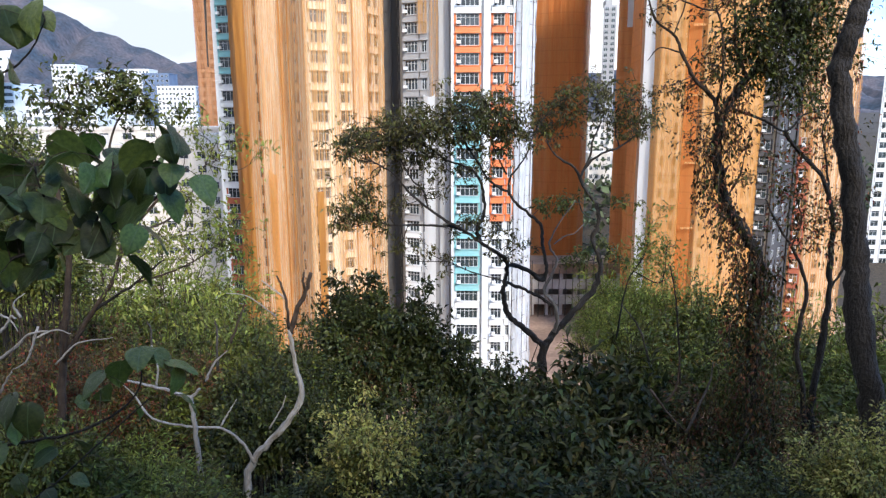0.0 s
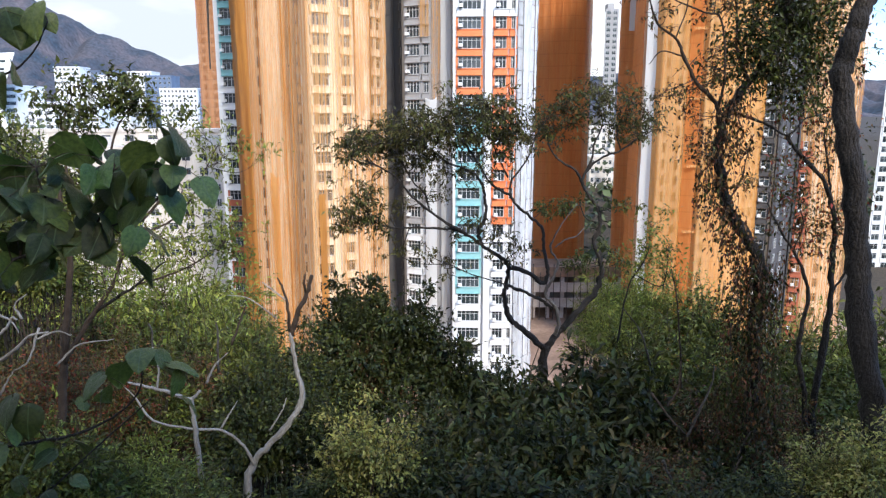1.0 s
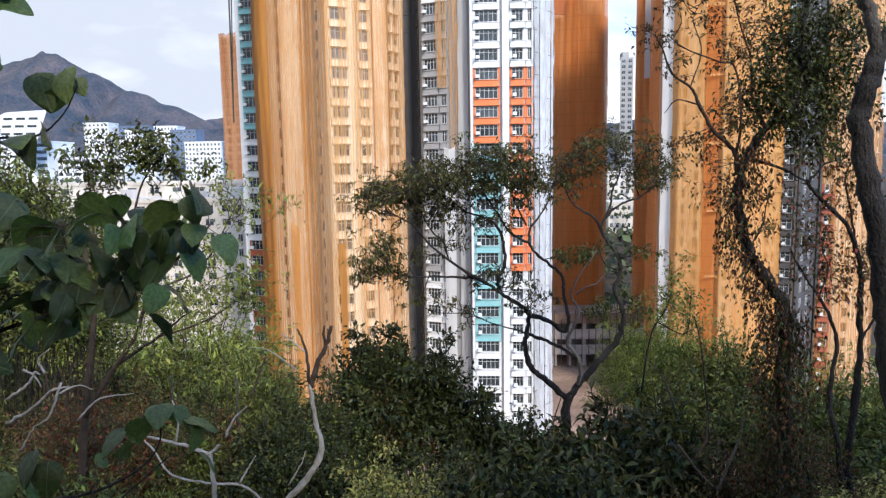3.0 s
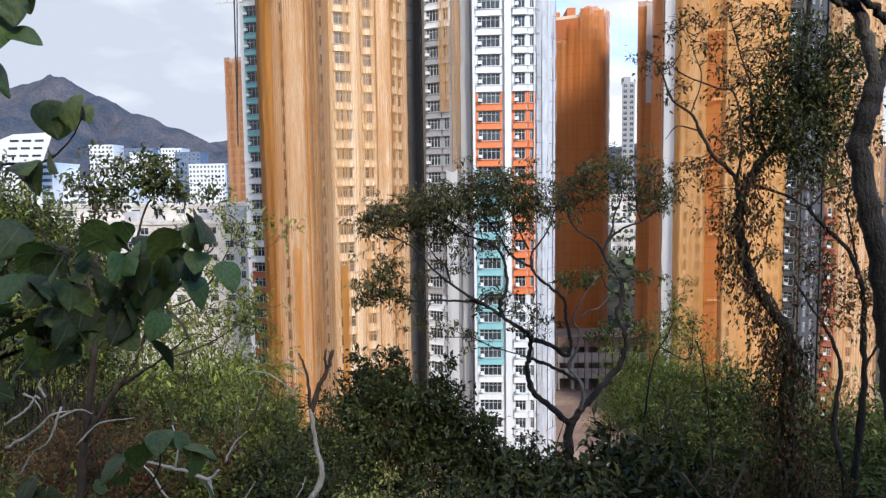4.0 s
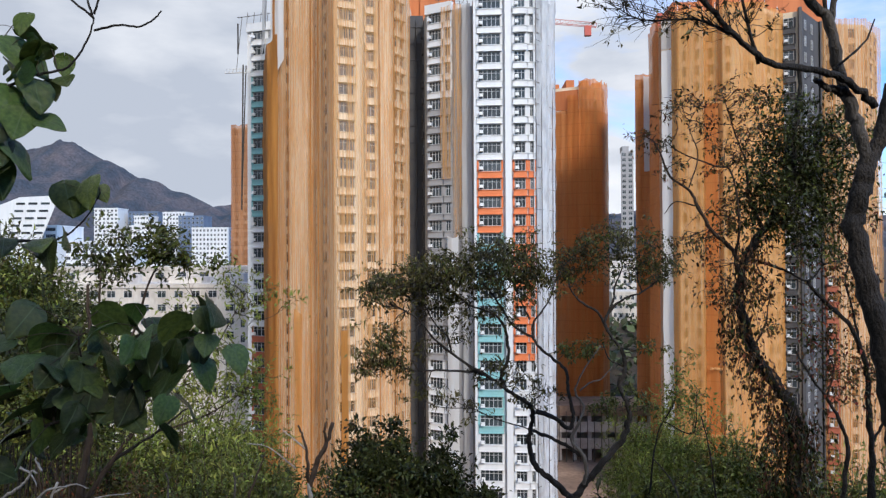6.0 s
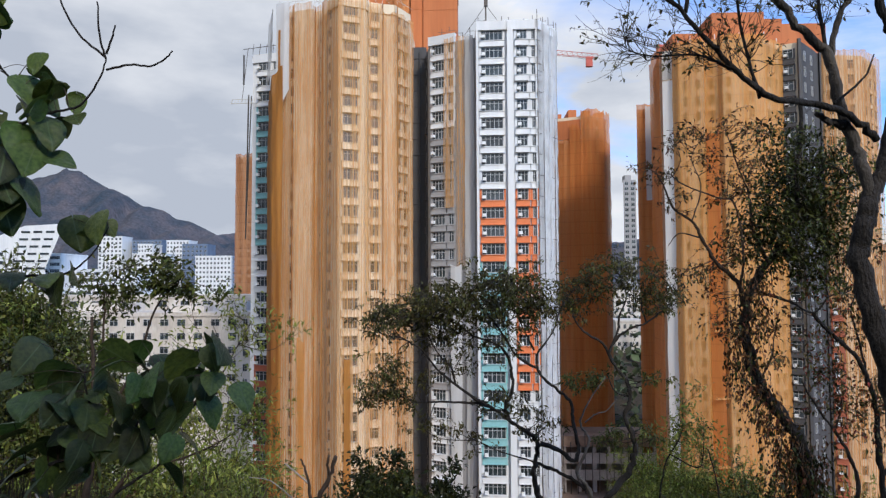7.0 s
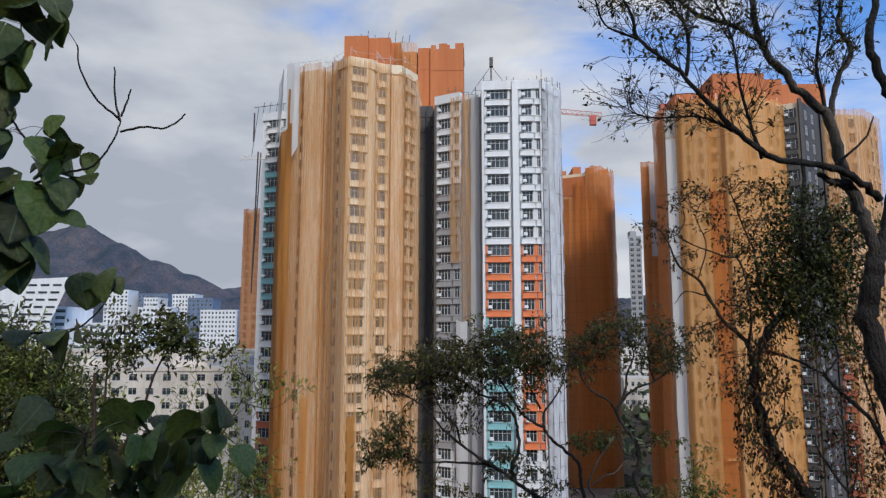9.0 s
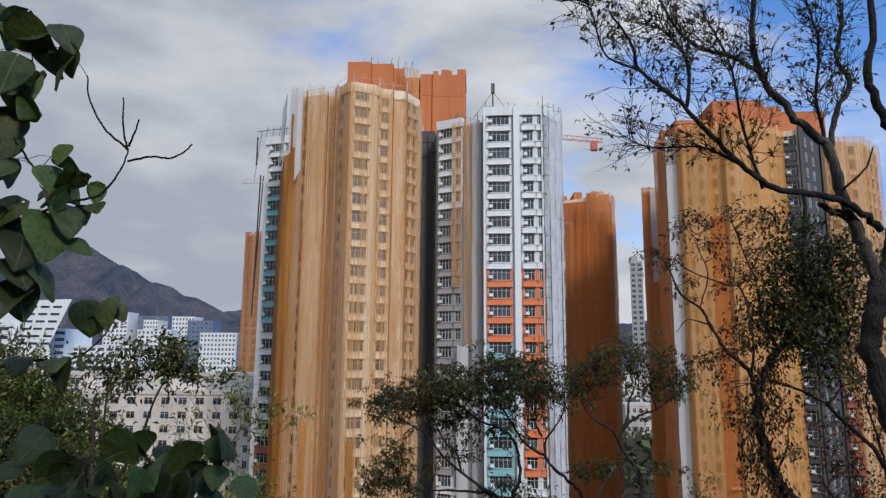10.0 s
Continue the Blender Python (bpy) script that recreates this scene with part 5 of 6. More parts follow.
crest = [(-1.78, 12.36, 1.10), (-1.67, 12.85, 1.18), (-1.37, 11.96, 1.29), (-1.09, 12.84, 1.33), (-0.82, 12.14, 1.45), (-0.55, 12.27, 1.53), (-0.33, 12.71, 1.61), (0.05, 12.25, 1.73), (0.41, 12.40, 1.83), (0.74, 11.83, 1.86), (1.13, 12.63, 1.79), (1.29, 12.39, 1.60), (-1.29, 12.16, 1.12), (-0.97, 12.67, 1.12), (-0.62, 12.13, 1.24), (-0.42, 12.30, 1.27), (-0.14, 11.95, 1.45), (0.05, 12.24, 1.35), (0.25, 12.02, 1.58), (0.45, 12.09, 1.46), (0.95, 12.63, 1.44), (1.21, 12.11, 1.32), (0.67, 12.33, 1.63)]
under = [(-0.27, 12.41, 0.92), (0.25, 12.44, 1.02), (0.85, 12.85, 0.97), (0.56, 12.27, 0.70), (1.11, 12.68, 1.07), (-0.01, 12.78, 0.60), (-0.58, 12.35, 0.90)]
tuft = [(-1.76, 11.64, 0.06), (-1.53, 11.72, 0.33), (-1.38, 12.00, 0.44), (-1.59, 11.89, -0.15), (-1.24, 11.65, 0.00), (-1.08, 11.82, -0.24), (-1.79, 11.84, -0.19), (-1.39, 11.68, 0.16)]
low = [(-0.88, 12.76, -0.85), (-0.38, 12.46, -0.85), (0.25, 12.78, -0.44), (0.55, 12.16, -0.17), (1.04, 12.53, -0.49), (1.34, 12.36, -0.61), (1.19, 12.66, -0.92), (-0.68, 12.22, 0.08), (-0.28, 12.71, 0.34), (0.83, 12.48, -0.37), (0.04, 12.73, -1.01)]
crest2 = [(1.82, 13.64, 1.44), (1.99, 13.65, 1.67), (2.23, 13.41, 1.90), (2.53, 13.23, 2.07), (2.82, 13.04, 2.14), (3.20, 13.31, 2.10), (3.54, 13.33, 2.01), (3.71, 13.04, 1.84), (3.89, 13.04, 1.58), (3.84, 13.80, 1.35), (3.42, 13.52, 1.49), (2.96, 13.19, 1.74), (2.50, 13.35, 1.67), (2.14, 13.78, 1.29)]
green = [(1.91, 13.08, -0.03), (2.26, 12.94, -0.14), (2.45, 12.96, 0.03), (2.75, 12.96, -1.00), (3.18, 13.39, -0.92), (3.45, 13.14, -1.14), (2.67, 13.17, -1.26), (3.49, 12.93, -0.01)]
for goals, n in ((crest, 3), (under, 3), (tuft, 3), (low, 2), (crest2, 3), (green, 2)):
    reach(tree, wood, goals, 0.0105, bark_tree, rng, 0.10, n)
tw = sprays(crest, rng, 26, 0.42, 0.005, 0.18, 0.95)
tw2 = sprays(crest2, rng, 27, 0.38, 0.005, 0.17, 0.85)
thin = sprays(under, rng, 20, 0.36, 0.004, 0.22, 0.9) + sprays(low, rng, 11, 0.30, 0.004, 0.14, 0.8)
tip = sprays(tuft, rng, 14, 0.28, 0.004, 0.10, 0.8)
fresh = sprays(green, rng, 15, 0.30, 0.004, 0.12)
twig_mesh(tree, tw + tw2 + thin + tip + fresh, bark_tree)
leaves_on(tree, tw, 10, 0.095, 0.36, leaf_olive, rng, 0.5, 0.03, tips=0.35)
leaves_on(tree, tw2, 8, 0.088, 0.34, leaf_olive, rng, 0.5, 0.03, tips=0.35)
leaves_on(tree, thin + tip, 10, 0.09, 0.34, leaf_olive, rng, 0.5, 0.03, tips=0.35)
leaves_on(tree, tw[::3] + tip[::3] + tw2[::3], 8, 0.088, 0.36, leaf_mid, rng, 0.4, 0.04, tips=0.35)
leaves_on(tree, fresh, 8, 0.10, 0.36, leaf_mid, rng, 0.4, 0.04, tips=0.3)

# ---- bleached dead tree and dead branch ----
dead = empty("dead_tree", (-2.55, 7.80, -3.13), "bleached bare dead tree with a dark forked top", "dead tree")
limb(dead, "trunk", [(-2.60, 7.71, -3.71), (-2.47, 7.80, -2.89), (-2.23, 7.80, -2.43), (-1.89, 7.80, -2.02), (-1.75, 7.80, -1.76), (-1.81, 7.80, -1.32), (-1.85, 7.80, -0.92)], 0.050, 0.024, bark_pale, 0.06, 21, 9, 0.7)
limb(dead, "limb", [(-1.85, 7.80, -0.96), (-1.76, 7.80, -0.67), (-1.65, 7.80, -0.47), (-1.57, 7.80, -0.21)], 0.034, 0.022, bark_brown, 0.014, 22)
limb(dead, "limb", [(-1.85, 7.80, -0.89), (-1.85, 7.71, -0.61), (-1.89, 7.71, -0.41), (-1.96, 7.71, -0.22)], 0.022, 0.010, bark_brown, 0.014, 23)
limb(dead, "limb", [(-1.65, 7.80, -0.43), (-1.65, 7.71, -0.27), (-1.63, 7.71, -0.18)], 0.018, 0.011, bark_brown, 0.01, 24)
limb(dead, "limb", [(-2.37, 7.80, -2.66), (-2.48, 7.71, -2.35), (-2.68, 7.62, -2.11), (-3.04, 7.43, -1.98), (-3.35, 7.25, -1.79), (-3.54, 7.16, -1.41), (-3.72, 7.07, -1.17)], 0.020, 0.008, bark_pale, 0.03, 25)
limb(dead, "limb", [(-1.99, 7.71, -0.72), (-2.27, 7.62, -0.45), (-2.53, 7.62, -0.41)], 0.01, 0.004, bark_pale, 0.01, 26)
limb(dead, "limb", [(-1.85, 7.71, -0.51), (-2.03, 7.71, -0.36), (-2.14, 7.71, -0.27)], 0.012, 0.006, bark_pale, 0.01, 27)
limb(dead, "limb", [(-2.15, 7.71, -2.16), (-1.97, 7.71, -1.86), (-1.92, 7.71, -1.72)], 0.012, 0.005, bark_pale, 0.01, 28)
snag = empty("dead_branch", (-2.39, 6.00, -2.16), "bleached forked dead branch standing in the shrubs", "dead branch")
limb(snag, "stem", [(-2.40, 6.00, -2.53), (-2.36, 6.00, -1.80), (-2.38, 6.00, -1.32), (-2.39, 6.00, -0.98)], 0.030, 0.020, bark_pale, 0.018, 31, 8, 0.4)
limb(snag, "limb", [(-2.38, 6.00, -1.01), (-2.59, 6.00, -0.92), (-2.80, 5.95, -0.84), (-2.93, 5.90, -0.79)], 0.02, 0.011, bark_pale, 0.012, 32)
limb(snag, "limb", [(-2.72, 6.00, -0.92), (-2.68, 6.00, -0.70), (-2.72, 6.00, -0.48)], 0.012, 0.006, bark_pale, 0.01, 33)
limb(snag, "limb", [(-2.39, 6.00, -1.00), (-2.30, 6.00, -0.91)], 0.018, 0.012, bark_pale, 0.005, 34)
limb(snag, "limb", [(-2.31, 6.20, -0.92), (-2.22, 6.20, -0.74), (-2.09, 6.20, -0.61)], 0.014, 0.006, bark_pale, 0.01, 35)
limb(snag, "limb", [(-2.24, 6.30, -1.44), (-2.15, 6.30, -1.29), (-2.06, 6.30, -1.15)], 0.012, 0.005, bark_pale, 0.01, 36)
twigs = empty("dead_branch", (-3.55, 5.00, -0.26), "pale dead twigs among brown shrubs", "dead branch")
limb(twigs, "limb", [(-3.60, 5.00, -0.31), (-3.36, 5.00, -0.17), (-3.21, 5.00, -0.04), (-3.06, 5.00, -0.01)], 0.016, 0.006, bark_pale, 0.01, 37)
limb(twigs, "limb", [(-3.58, 5.00, -0.12), (-3.40, 5.00, 0.01), (-3.33, 5.00, 0.11), (-3.29, 5.00, 0.09)], 0.014, 0.006, bark_pale, 0.01, 38)
for k, pts in enumerate(([(-3.50, 5.00, -0.53), (-3.45, 5.00, -0.44), (-3.38, 5.00, -0.34)], [(-3.45, 5.30, 0.00), (-3.50, 5.30, 0.12), (-3.39, 5.30, 0.21)], [(-3.55, 5.60, -0.27), (-3.36, 5.60, -0.19), (-3.23, 5.60, -0.23)], [(-3.13, 5.00, 0.02), (-3.25, 5.00, -0.25), (-3.39, 5.00, -0.34)], [(-3.63, 5.30, 0.03), (-3.54, 5.30, -0.02), (-3.49, 5.30, -0.12)], [(-3.39, 5.60, -0.52), (-3.18, 5.60, -0.33), (-2.87, 5.60, -0.27)])):
    limb(twigs, "limb", pts, 0.011, 0.004, bark_pale, 0.02, 140 + k, 6)

for k, pts in enumerate(([(2.28, 7.00, -1.36), (2.51, 7.00, -1.66), (2.69, 7.00, -1.85)], [(2.70, 7.00, -1.87), (2.82, 7.00, -1.60), (2.93, 7.00, -1.30), (2.95, 7.00, -1.04)], [(2.70, 6.00, -2.06), (2.77, 6.00, -1.82), (2.86, 6.00, -1.58)], [(2.10, 6.00, -1.63), (2.22, 6.00, -1.87)], [(3.37, 9.00, -2.21), (3.28, 9.00, -1.45), (3.20, 9.00, -0.80), (3.10, 9.00, -0.40)], [(2.90, 9.00, -1.79), (2.72, 9.00, -1.29), (2.47, 9.00, -0.96)], [(1.60, 12.00, -3.47), (1.63, 12.00, -3.02), (1.79, 12.00, -2.46)], [(1.76, 12.00, -3.47), (1.73, 12.00, -3.13), (1.91, 12.00, -2.91)], [(-0.84, 7.00, -2.65), (-0.80, 7.00, -2.30), (-0.75, 7.00, -2.09)], [(-2.47, 7.00, -1.12), (-2.45, 7.00, -0.67), (-2.47, 7.00, -0.54)], [(-2.38, 7.20, -0.87), (-2.27, 7.20, -0.60), (-2.19, 7.20, -0.41)], [(-3.37, 7.40, -1.14), (-3.35, 7.40, -0.80), (-3.38, 7.40, -0.68)], [(2.67, 7.60, -1.78), (2.79, 7.60, -1.57), (2.80, 7.60, -1.21)], [(3.59, 7.80, -2.94), (3.69, 7.80, -2.48), (3.81, 7.80, -2.17)])):
    st = empty("dead_sapling", pts[0], "thin leafless stem standing in the shrubs", "sapling", "dead saplings")
    limb(st, "stem", pts, 0.016, 0.007, bark_grey if k % 2 else bark_brown, 0.015, 120 + k, 6)
# ---- thin saplings on the left ----
rng = np.random.default_rng(9)
sap = empty("sapling", (-4.69, 7.80, -1.75), "slender brown sapling with sparse light leaf sprays", "tree")
S1 = limb(sap, "trunk", [(-4.88, 7.80, -3.28), (-4.69, 7.80, -1.67), (-4.53, 7.80, -0.73), (-4.41, 7.80, 0.10), (-4.47, 7.80, 0.83), (-4.50, 7.80, 1.41)], 0.06, 0.015, bark_brown, 0.02, 41)
S2 = limb(sap, "limb", [(-4.63, 7.80, -1.31), (-4.24, 7.80, -0.74), (-3.92, 7.80, -0.25), (-3.71, 7.80, 0.23), (-3.23, 7.80, 0.76), (-2.95, 7.80, 1.02)], 0.035, 0.01, bark_brown, 0.03, 42)
S3 = limb(sap, "limb", [(-4.20, 7.80, -0.67), (-3.66, 7.80, -0.32), (-3.30, 7.80, -0.05)], 0.022, 0.008, bark_dark, 0.03, 43)
S4 = limb(sap, "limb", [(-4.41, 7.80, 0.10), (-3.95, 7.80, 0.83), (-3.75, 7.80, 1.47), (-3.46, 7.80, 1.85)], 0.022, 0.007, bark_brown, 0.03, 44)
S5 = limb(sap, "limb", [(-4.36, 7.80, 0.76), (-4.33, 7.80, 1.54), (-4.15, 7.80, 1.97)], 0.016, 0.006, bark_brown, 0.02, 45)
S6 = limb(sap, "limb", [(-3.71, 7.80, 0.23), (-3.12, 7.97, 0.54), (-2.69, 8.15, 1.33)], 0.016, 0.006, bark_brown, 0.02, 46)
S7 = limb(sap, "limb", [(-3.66, 7.80, -0.32), (-3.10, 7.97, -0.15), (-2.66, 8.15, 0.16)], 0.014, 0.006, bark_brown, 0.02, 47)
r1 = reach(sap, [S4, S5], [(-4.41, 7.80, 1.91), (-4.14, 7.80, 2.10), (-3.93, 7.80, 1.97), (-3.79, 7.80, 1.78), (-3.51, 7.80, 1.97), (-3.31, 7.80, 1.81), (-4.28, 7.80, 1.69), (-3.64, 7.80, 1.66), (-3.22, 7.80, 1.69), (-4.07, 7.80, 1.57)], 0.006, bark_brown, rng, 0.10, 2)
r2 = reach(sap, [S2, S3, S6, S7], [(-2.92, 7.97, 1.40), (-2.66, 8.06, 1.30), (-2.50, 8.06, 1.20), (-2.97, 7.80, 0.82), (-2.76, 8.06, 0.39), (-2.64, 8.06, 0.11), (-3.13, 7.80, 0.36), (-2.89, 7.80, 0.09), (-3.23, 7.80, 0.02), (-3.48, 7.80, 0.23), (-3.28, 7.80, 1.02), (-3.65, 7.80, -0.18)], 0.006, bark_brown, rng, 0.15, 3)
tw = sprout(r1, 90, 0.22, 0.004, rng, 0.5, 0.1, 0.8, 2)
tw2 = sprout(r2, 130, 0.30, 0.004, rng, 0.4, 0.05, 0.8, 2)
twig_mesh(sap, tw + tw2, bark_brown)
leaves_on(sap, tw, 6, 0.085, 0.42, leaf_mid, rng, 0.2, 0.05)
leaves_on(sap, tw2, 6, 0.075, 0.36, leaf_light, rng, 0.3, 0.08)

# ---- vine-clad tree on the right ----
rng = np.random.default_rng(12)
vine = empty("vine_clad_tree", (3.95, 8.00, -3.4), "crooked dark tree hung with dry creepers", "tree")
V1 = limb(vine, "trunk", [(3.89, 8.00, -3.57), (3.89, 8.00, -2.34), (3.87, 8.00, -1.53), (3.84, 8.00, -0.71), (3.82, 8.00, -0.12), (3.68, 8.00, 0.15), (3.45, 8.00, 0.44), (3.32, 8.00, 0.74), (3.22, 8.00, 1.13), (3.22, 8.00, 1.47), (3.34, 8.00, 1.76), (3.52, 8.00, 2.01), (3.66, 8.00, 2.25), (3.80, 8.00, 2.55), (3.87, 8.00, 2.94), (3.92, 8.00, 3.40), (3.94, 8.00, 3.92)], 0.085, 0.022, bark_dark, 0.04, 51, 10, 0.6)
V2 = limb(vine, "limb", [(3.23, 8.00, 1.51), (3.14, 8.00, 1.80), (2.90, 8.00, 2.01), (2.76, 8.00, 2.30), (2.63, 8.00, 2.52), (2.41, 8.00, 2.67), (2.31, 8.00, 2.94), (2.23, 8.00, 3.13)], 0.026, 0.006, bark_brown, 0.04, 52, 10, 0.6)
V3 = limb(vine, "limb", [(2.76, 8.00, 2.30), (2.49, 8.00, 2.36), (2.35, 8.00, 2.22)], 0.01, 0.004, bark_brown, 0.04, 53, 10, 0.6)
V4 = limb(vine, "limb", [(3.18, 8.00, 1.75), (3.21, 7.96, 2.16), (3.10, 7.92, 2.71), (2.89, 7.88, 2.77), (2.51, 7.84, 2.92), (2.30, 7.80, 3.06)], 0.016, 0.005, bark_brown, 0.04, 54, 10, 0.6)
V5 = limb(vine, "limb", [(3.52, 8.00, 2.01), (3.38, 8.05, 2.36), (3.33, 8.10, 2.90), (3.20, 8.15, 3.38), (3.12, 8.20, 3.69)], 0.018, 0.005, bark_brown, 0.04, 55, 10, 0.6)
V6 = limb(vine, "limb", [(3.34, 8.00, 1.68), (3.47, 8.06, 1.65), (3.82, 8.12, 1.54), (4.10, 8.18, 1.42), (4.32, 8.24, 1.61), (4.62, 8.30, 1.68)], 0.02, 0.006, bark_dark, 0.04, 56, 10, 0.6)
V7 = limb(vine, "limb", [(3.80, 8.00, 2.55), (4.09, 8.07, 2.92), (4.31, 8.13, 3.16), (4.61, 8.20, 3.07)], 0.018, 0.006, bark_dark, 0.04, 57, 10, 0.6)
V8 = limb(vine, "limb", [(3.36, 8.00, 0.63), (3.53, 8.03, 0.90), (3.59, 8.07, 1.16), (3.67, 8.10, 1.43)], 0.012, 0.005, bark_brown, 0.04, 58, 10, 0.6)
V9 = limb(vine, "limb", [(2.63, 8.00, 2.52), (2.76, 8.03, 2.93), (2.68, 8.07, 3.30), (2.85, 8.10, 3.57)], 0.008, 0.004, bark_brown, 0.04, 59, 10, 0.6)
dry = [(2.60, 8.05, 3.60), (2.87, 8.16, 3.57), (3.12, 8.11, 3.69), (3.23, 7.89, 3.45), (3.38, 7.92, 3.62), (2.87, 8.15, 3.31), (3.00, 7.80, 3.10), (3.39, 8.13, 3.22), (2.39, 8.12, 3.11), (2.09, 7.99, 3.15), (2.47, 7.92, 2.75), (3.05, 7.91, 2.80), (3.17, 7.90, 2.94), (2.75, 7.98, 1.95), (2.60, 8.00, 1.89), (3.03, 8.02, 2.03), (3.16, 8.20, 2.19), (3.40, 8.12, 2.07), (3.17, 8.05, 2.36), (3.63, 8.20, 3.64), (2.39, 7.89, 3.43), (2.86, 7.86, 1.70), (3.01, 8.05, 1.43), (2.96, 7.82, 1.24), (3.53, 7.81, 0.92), (3.49, 8.01, 1.23)]
dark = [(3.78, 8.10, 3.10), (4.09, 8.20, 2.98), (4.41, 8.30, 3.06), (4.02, 8.40, 2.72), (4.13, 8.10, 2.55), (4.46, 8.20, 2.70), (4.65, 8.30, 3.13), (3.83, 8.40, 2.86), (4.03, 8.10, 2.15), (4.36, 8.20, 2.29), (4.62, 8.30, 2.44), (3.39, 7.96, 2.75), (3.73, 8.29, 3.06), (3.71, 7.96, 3.27), (3.95, 8.19, 2.71), (4.17, 8.23, 3.38), (3.99, 8.00, 2.88), (4.20, 8.02, 2.55), (3.66, 7.99, 2.35), (3.86, 7.85, 2.15), (3.46, 8.04, 2.16), (3.57, 7.92, 2.55), (4.27, 7.93, 3.32), (4.38, 7.89, 2.92), (4.01, 7.90, 1.89), (3.43, 8.21, 2.48), (3.79, 8.01, 3.54), (3.74, 7.93, 2.15), (4.17, 8.10, 2.29), (3.55, 8.10, 2.37)]
reach(vine, [V1[40:], V2, V3, V4, V5, V8, V9], dry, 0.006, bark_brown, rng, 0.05, 3)
reach(vine, [V1[60:], V5, V6, V7], dark, 0.006, bark_dark, rng, 0.06, 3)
tw = sprays(dry, rng, 11, 0.24, 0.003, 0.09, 0.8)
tw2 = sprays(dark, rng, 23, 0.25, 0.003, 0.13, 1.0)
twig_mesh(vine, tw + tw2, bark_brown)
leaves_on(vine, tw, 4, 0.056, 0.42, leaf_dry, rng, 0.5, 0.03)
leaves_on(vine, tw, 4, 0.056, 0.42, leaf_olive, rng, 0.5, 0.03)
leaves_on(vine, tw2, 7, 0.070, 0.42, leaf_dark, rng, 0.4, 0.06)
leaves_on(vine, tw2, 5, 0.066, 0.42, leaf_mid, rng, 0.4, 0.06)
strands = []
for k in range(110):
    c = V1[rng.integers(22, 66)]
    s = [c + Vector((rng.normal() * 0.09 - 0.04, rng.normal() * 0.10, 0.05))]
    for _ in range(5):
        s.append(s[-1] + Vector((rng.normal() * 0.04, rng.normal() * 0.04, -rng.uniform(0.04, 0.20))))
    strands.append((s, 0.004))
twig_mesh(vine, strands, bark_brown, "creeper")
leaves_on(vine, strands, 9, 0.062, 0.5, leaf_dry, rng, 0.8, 0.03, "creeper_foliage", 0.0)
leaves_on(vine, strands, 7, 0.060, 0.5, leaf_dark, rng, 0.8, 0.04, "creeper_foliage", 0.0)
foot = []
for i in range(1, 25):
    for _ in range(11):
        a = V1[i] + Vector((rng.normal() * 0.17 - 0.05, rng.normal() * 0.18, 0.1))
        foot.append(([a, a + Vector((rng.normal() * 0.06, rng.normal() * 0.06, -0.25)), a + Vector((rng.normal() * 0.1, rng.normal() * 0.1, -0.55))], 0.004))
twig_mesh(vine, foot, bark_brown, "creeper")
leaves_on(vine, foot, 12, 0.062, 0.5, leaf_dark, rng, 0.8, 0.06, "creeper_foliage", 0.0)
leaves_on(vine, foot, 8, 0.062, 0.5, leaf_dry, rng, 0.8, 0.06, "creeper_foliage", 0.0)

# ---- thin trees beside it ----
rng = np.random.default_rng(14)
thin_tree = empty("thin_tree", (4.94, 8.50, -3.2), "thin double-stemmed tree with sparse reddish leaves", "tree")
T1 = limb(thin_tree, "trunk", [(5.00, 8.50, -4.03), (4.95, 8.50, -2.58), (4.98, 8.50, -1.73), (5.01, 8.50, -0.68), (4.98, 8.50, 0.11), (4.90, 8.50, 0.57), (4.72, 8.50, 0.88), (4.41, 8.50, 1.20), (4.26, 8.50, 1.41)], 0.05, 0.018, bark_dark, 0.04, 71, 8, 0.5)
T2 = limb(thin_tree, "limb", [(4.89, 8.50, -2.58), (4.77, 8.49, -1.85), (4.67, 8.47, -1.20), (4.71, 8.46, -0.66), (4.60, 8.44, -0.35), (4.44, 8.43, -0.04), (4.20, 8.41, 0.30), (4.04, 8.40, 0.58)], 0.036, 0.01, bark_tree, 0.04, 72, 8, 0.5)
T3 = limb(thin_tree, "limb", [(4.90, 8.50, 0.57), (4.86, 8.57, 0.98), (4.81, 8.63, 1.41), (4.98, 8.70, 1.83)], 0.018, 0.006, bark_dark, 0.04, 73, 8, 0.5)
T4 = limb(thin_tree, "limb", [(4.47, 8.50, -0.05), (4.56, 8.47, 0.29), (4.45, 8.43, 0.57), (4.48, 8.40, 0.86)], 0.012, 0.005, bark_brown, 0.04, 74, 8, 0.5)
T5 = limb(thin_tree, "limb", [(5.01, 8.50, -0.68), (5.16, 8.53, -0.36), (5.31, 8.57, -0.01), (5.43, 8.60, 0.55)], 0.018, 0.007, bark_dark, 0.04, 75, 8, 0.5)
red = [(4.44, 8.74, 1.12), (4.44, 8.44, 0.85), (4.35, 8.60, 0.62), (4.64, 8.69, 0.32), (4.82, 8.66, 1.19), (4.73, 8.76, 1.69), (4.93, 8.73, 1.55), (4.54, 8.76, 0.24), (4.65, 8.31, 0.04), (4.86, 8.52, 0.28), (5.08, 8.54, 0.56), (4.43, 8.33, 2.10), (4.15, 8.30, 1.69), (4.98, 8.72, 2.12), (5.34, 8.79, 0.23)]
reach(thin_tree, [T1[18:], T2[18:], T3, T4, T5], red, 0.006, bark_brown, rng, 0.06, 3)
tw = sprays(red, rng, 18, 0.28, 0.003, 0.13, 0.9)
twig_mesh(thin_tree, tw, bark_brown)
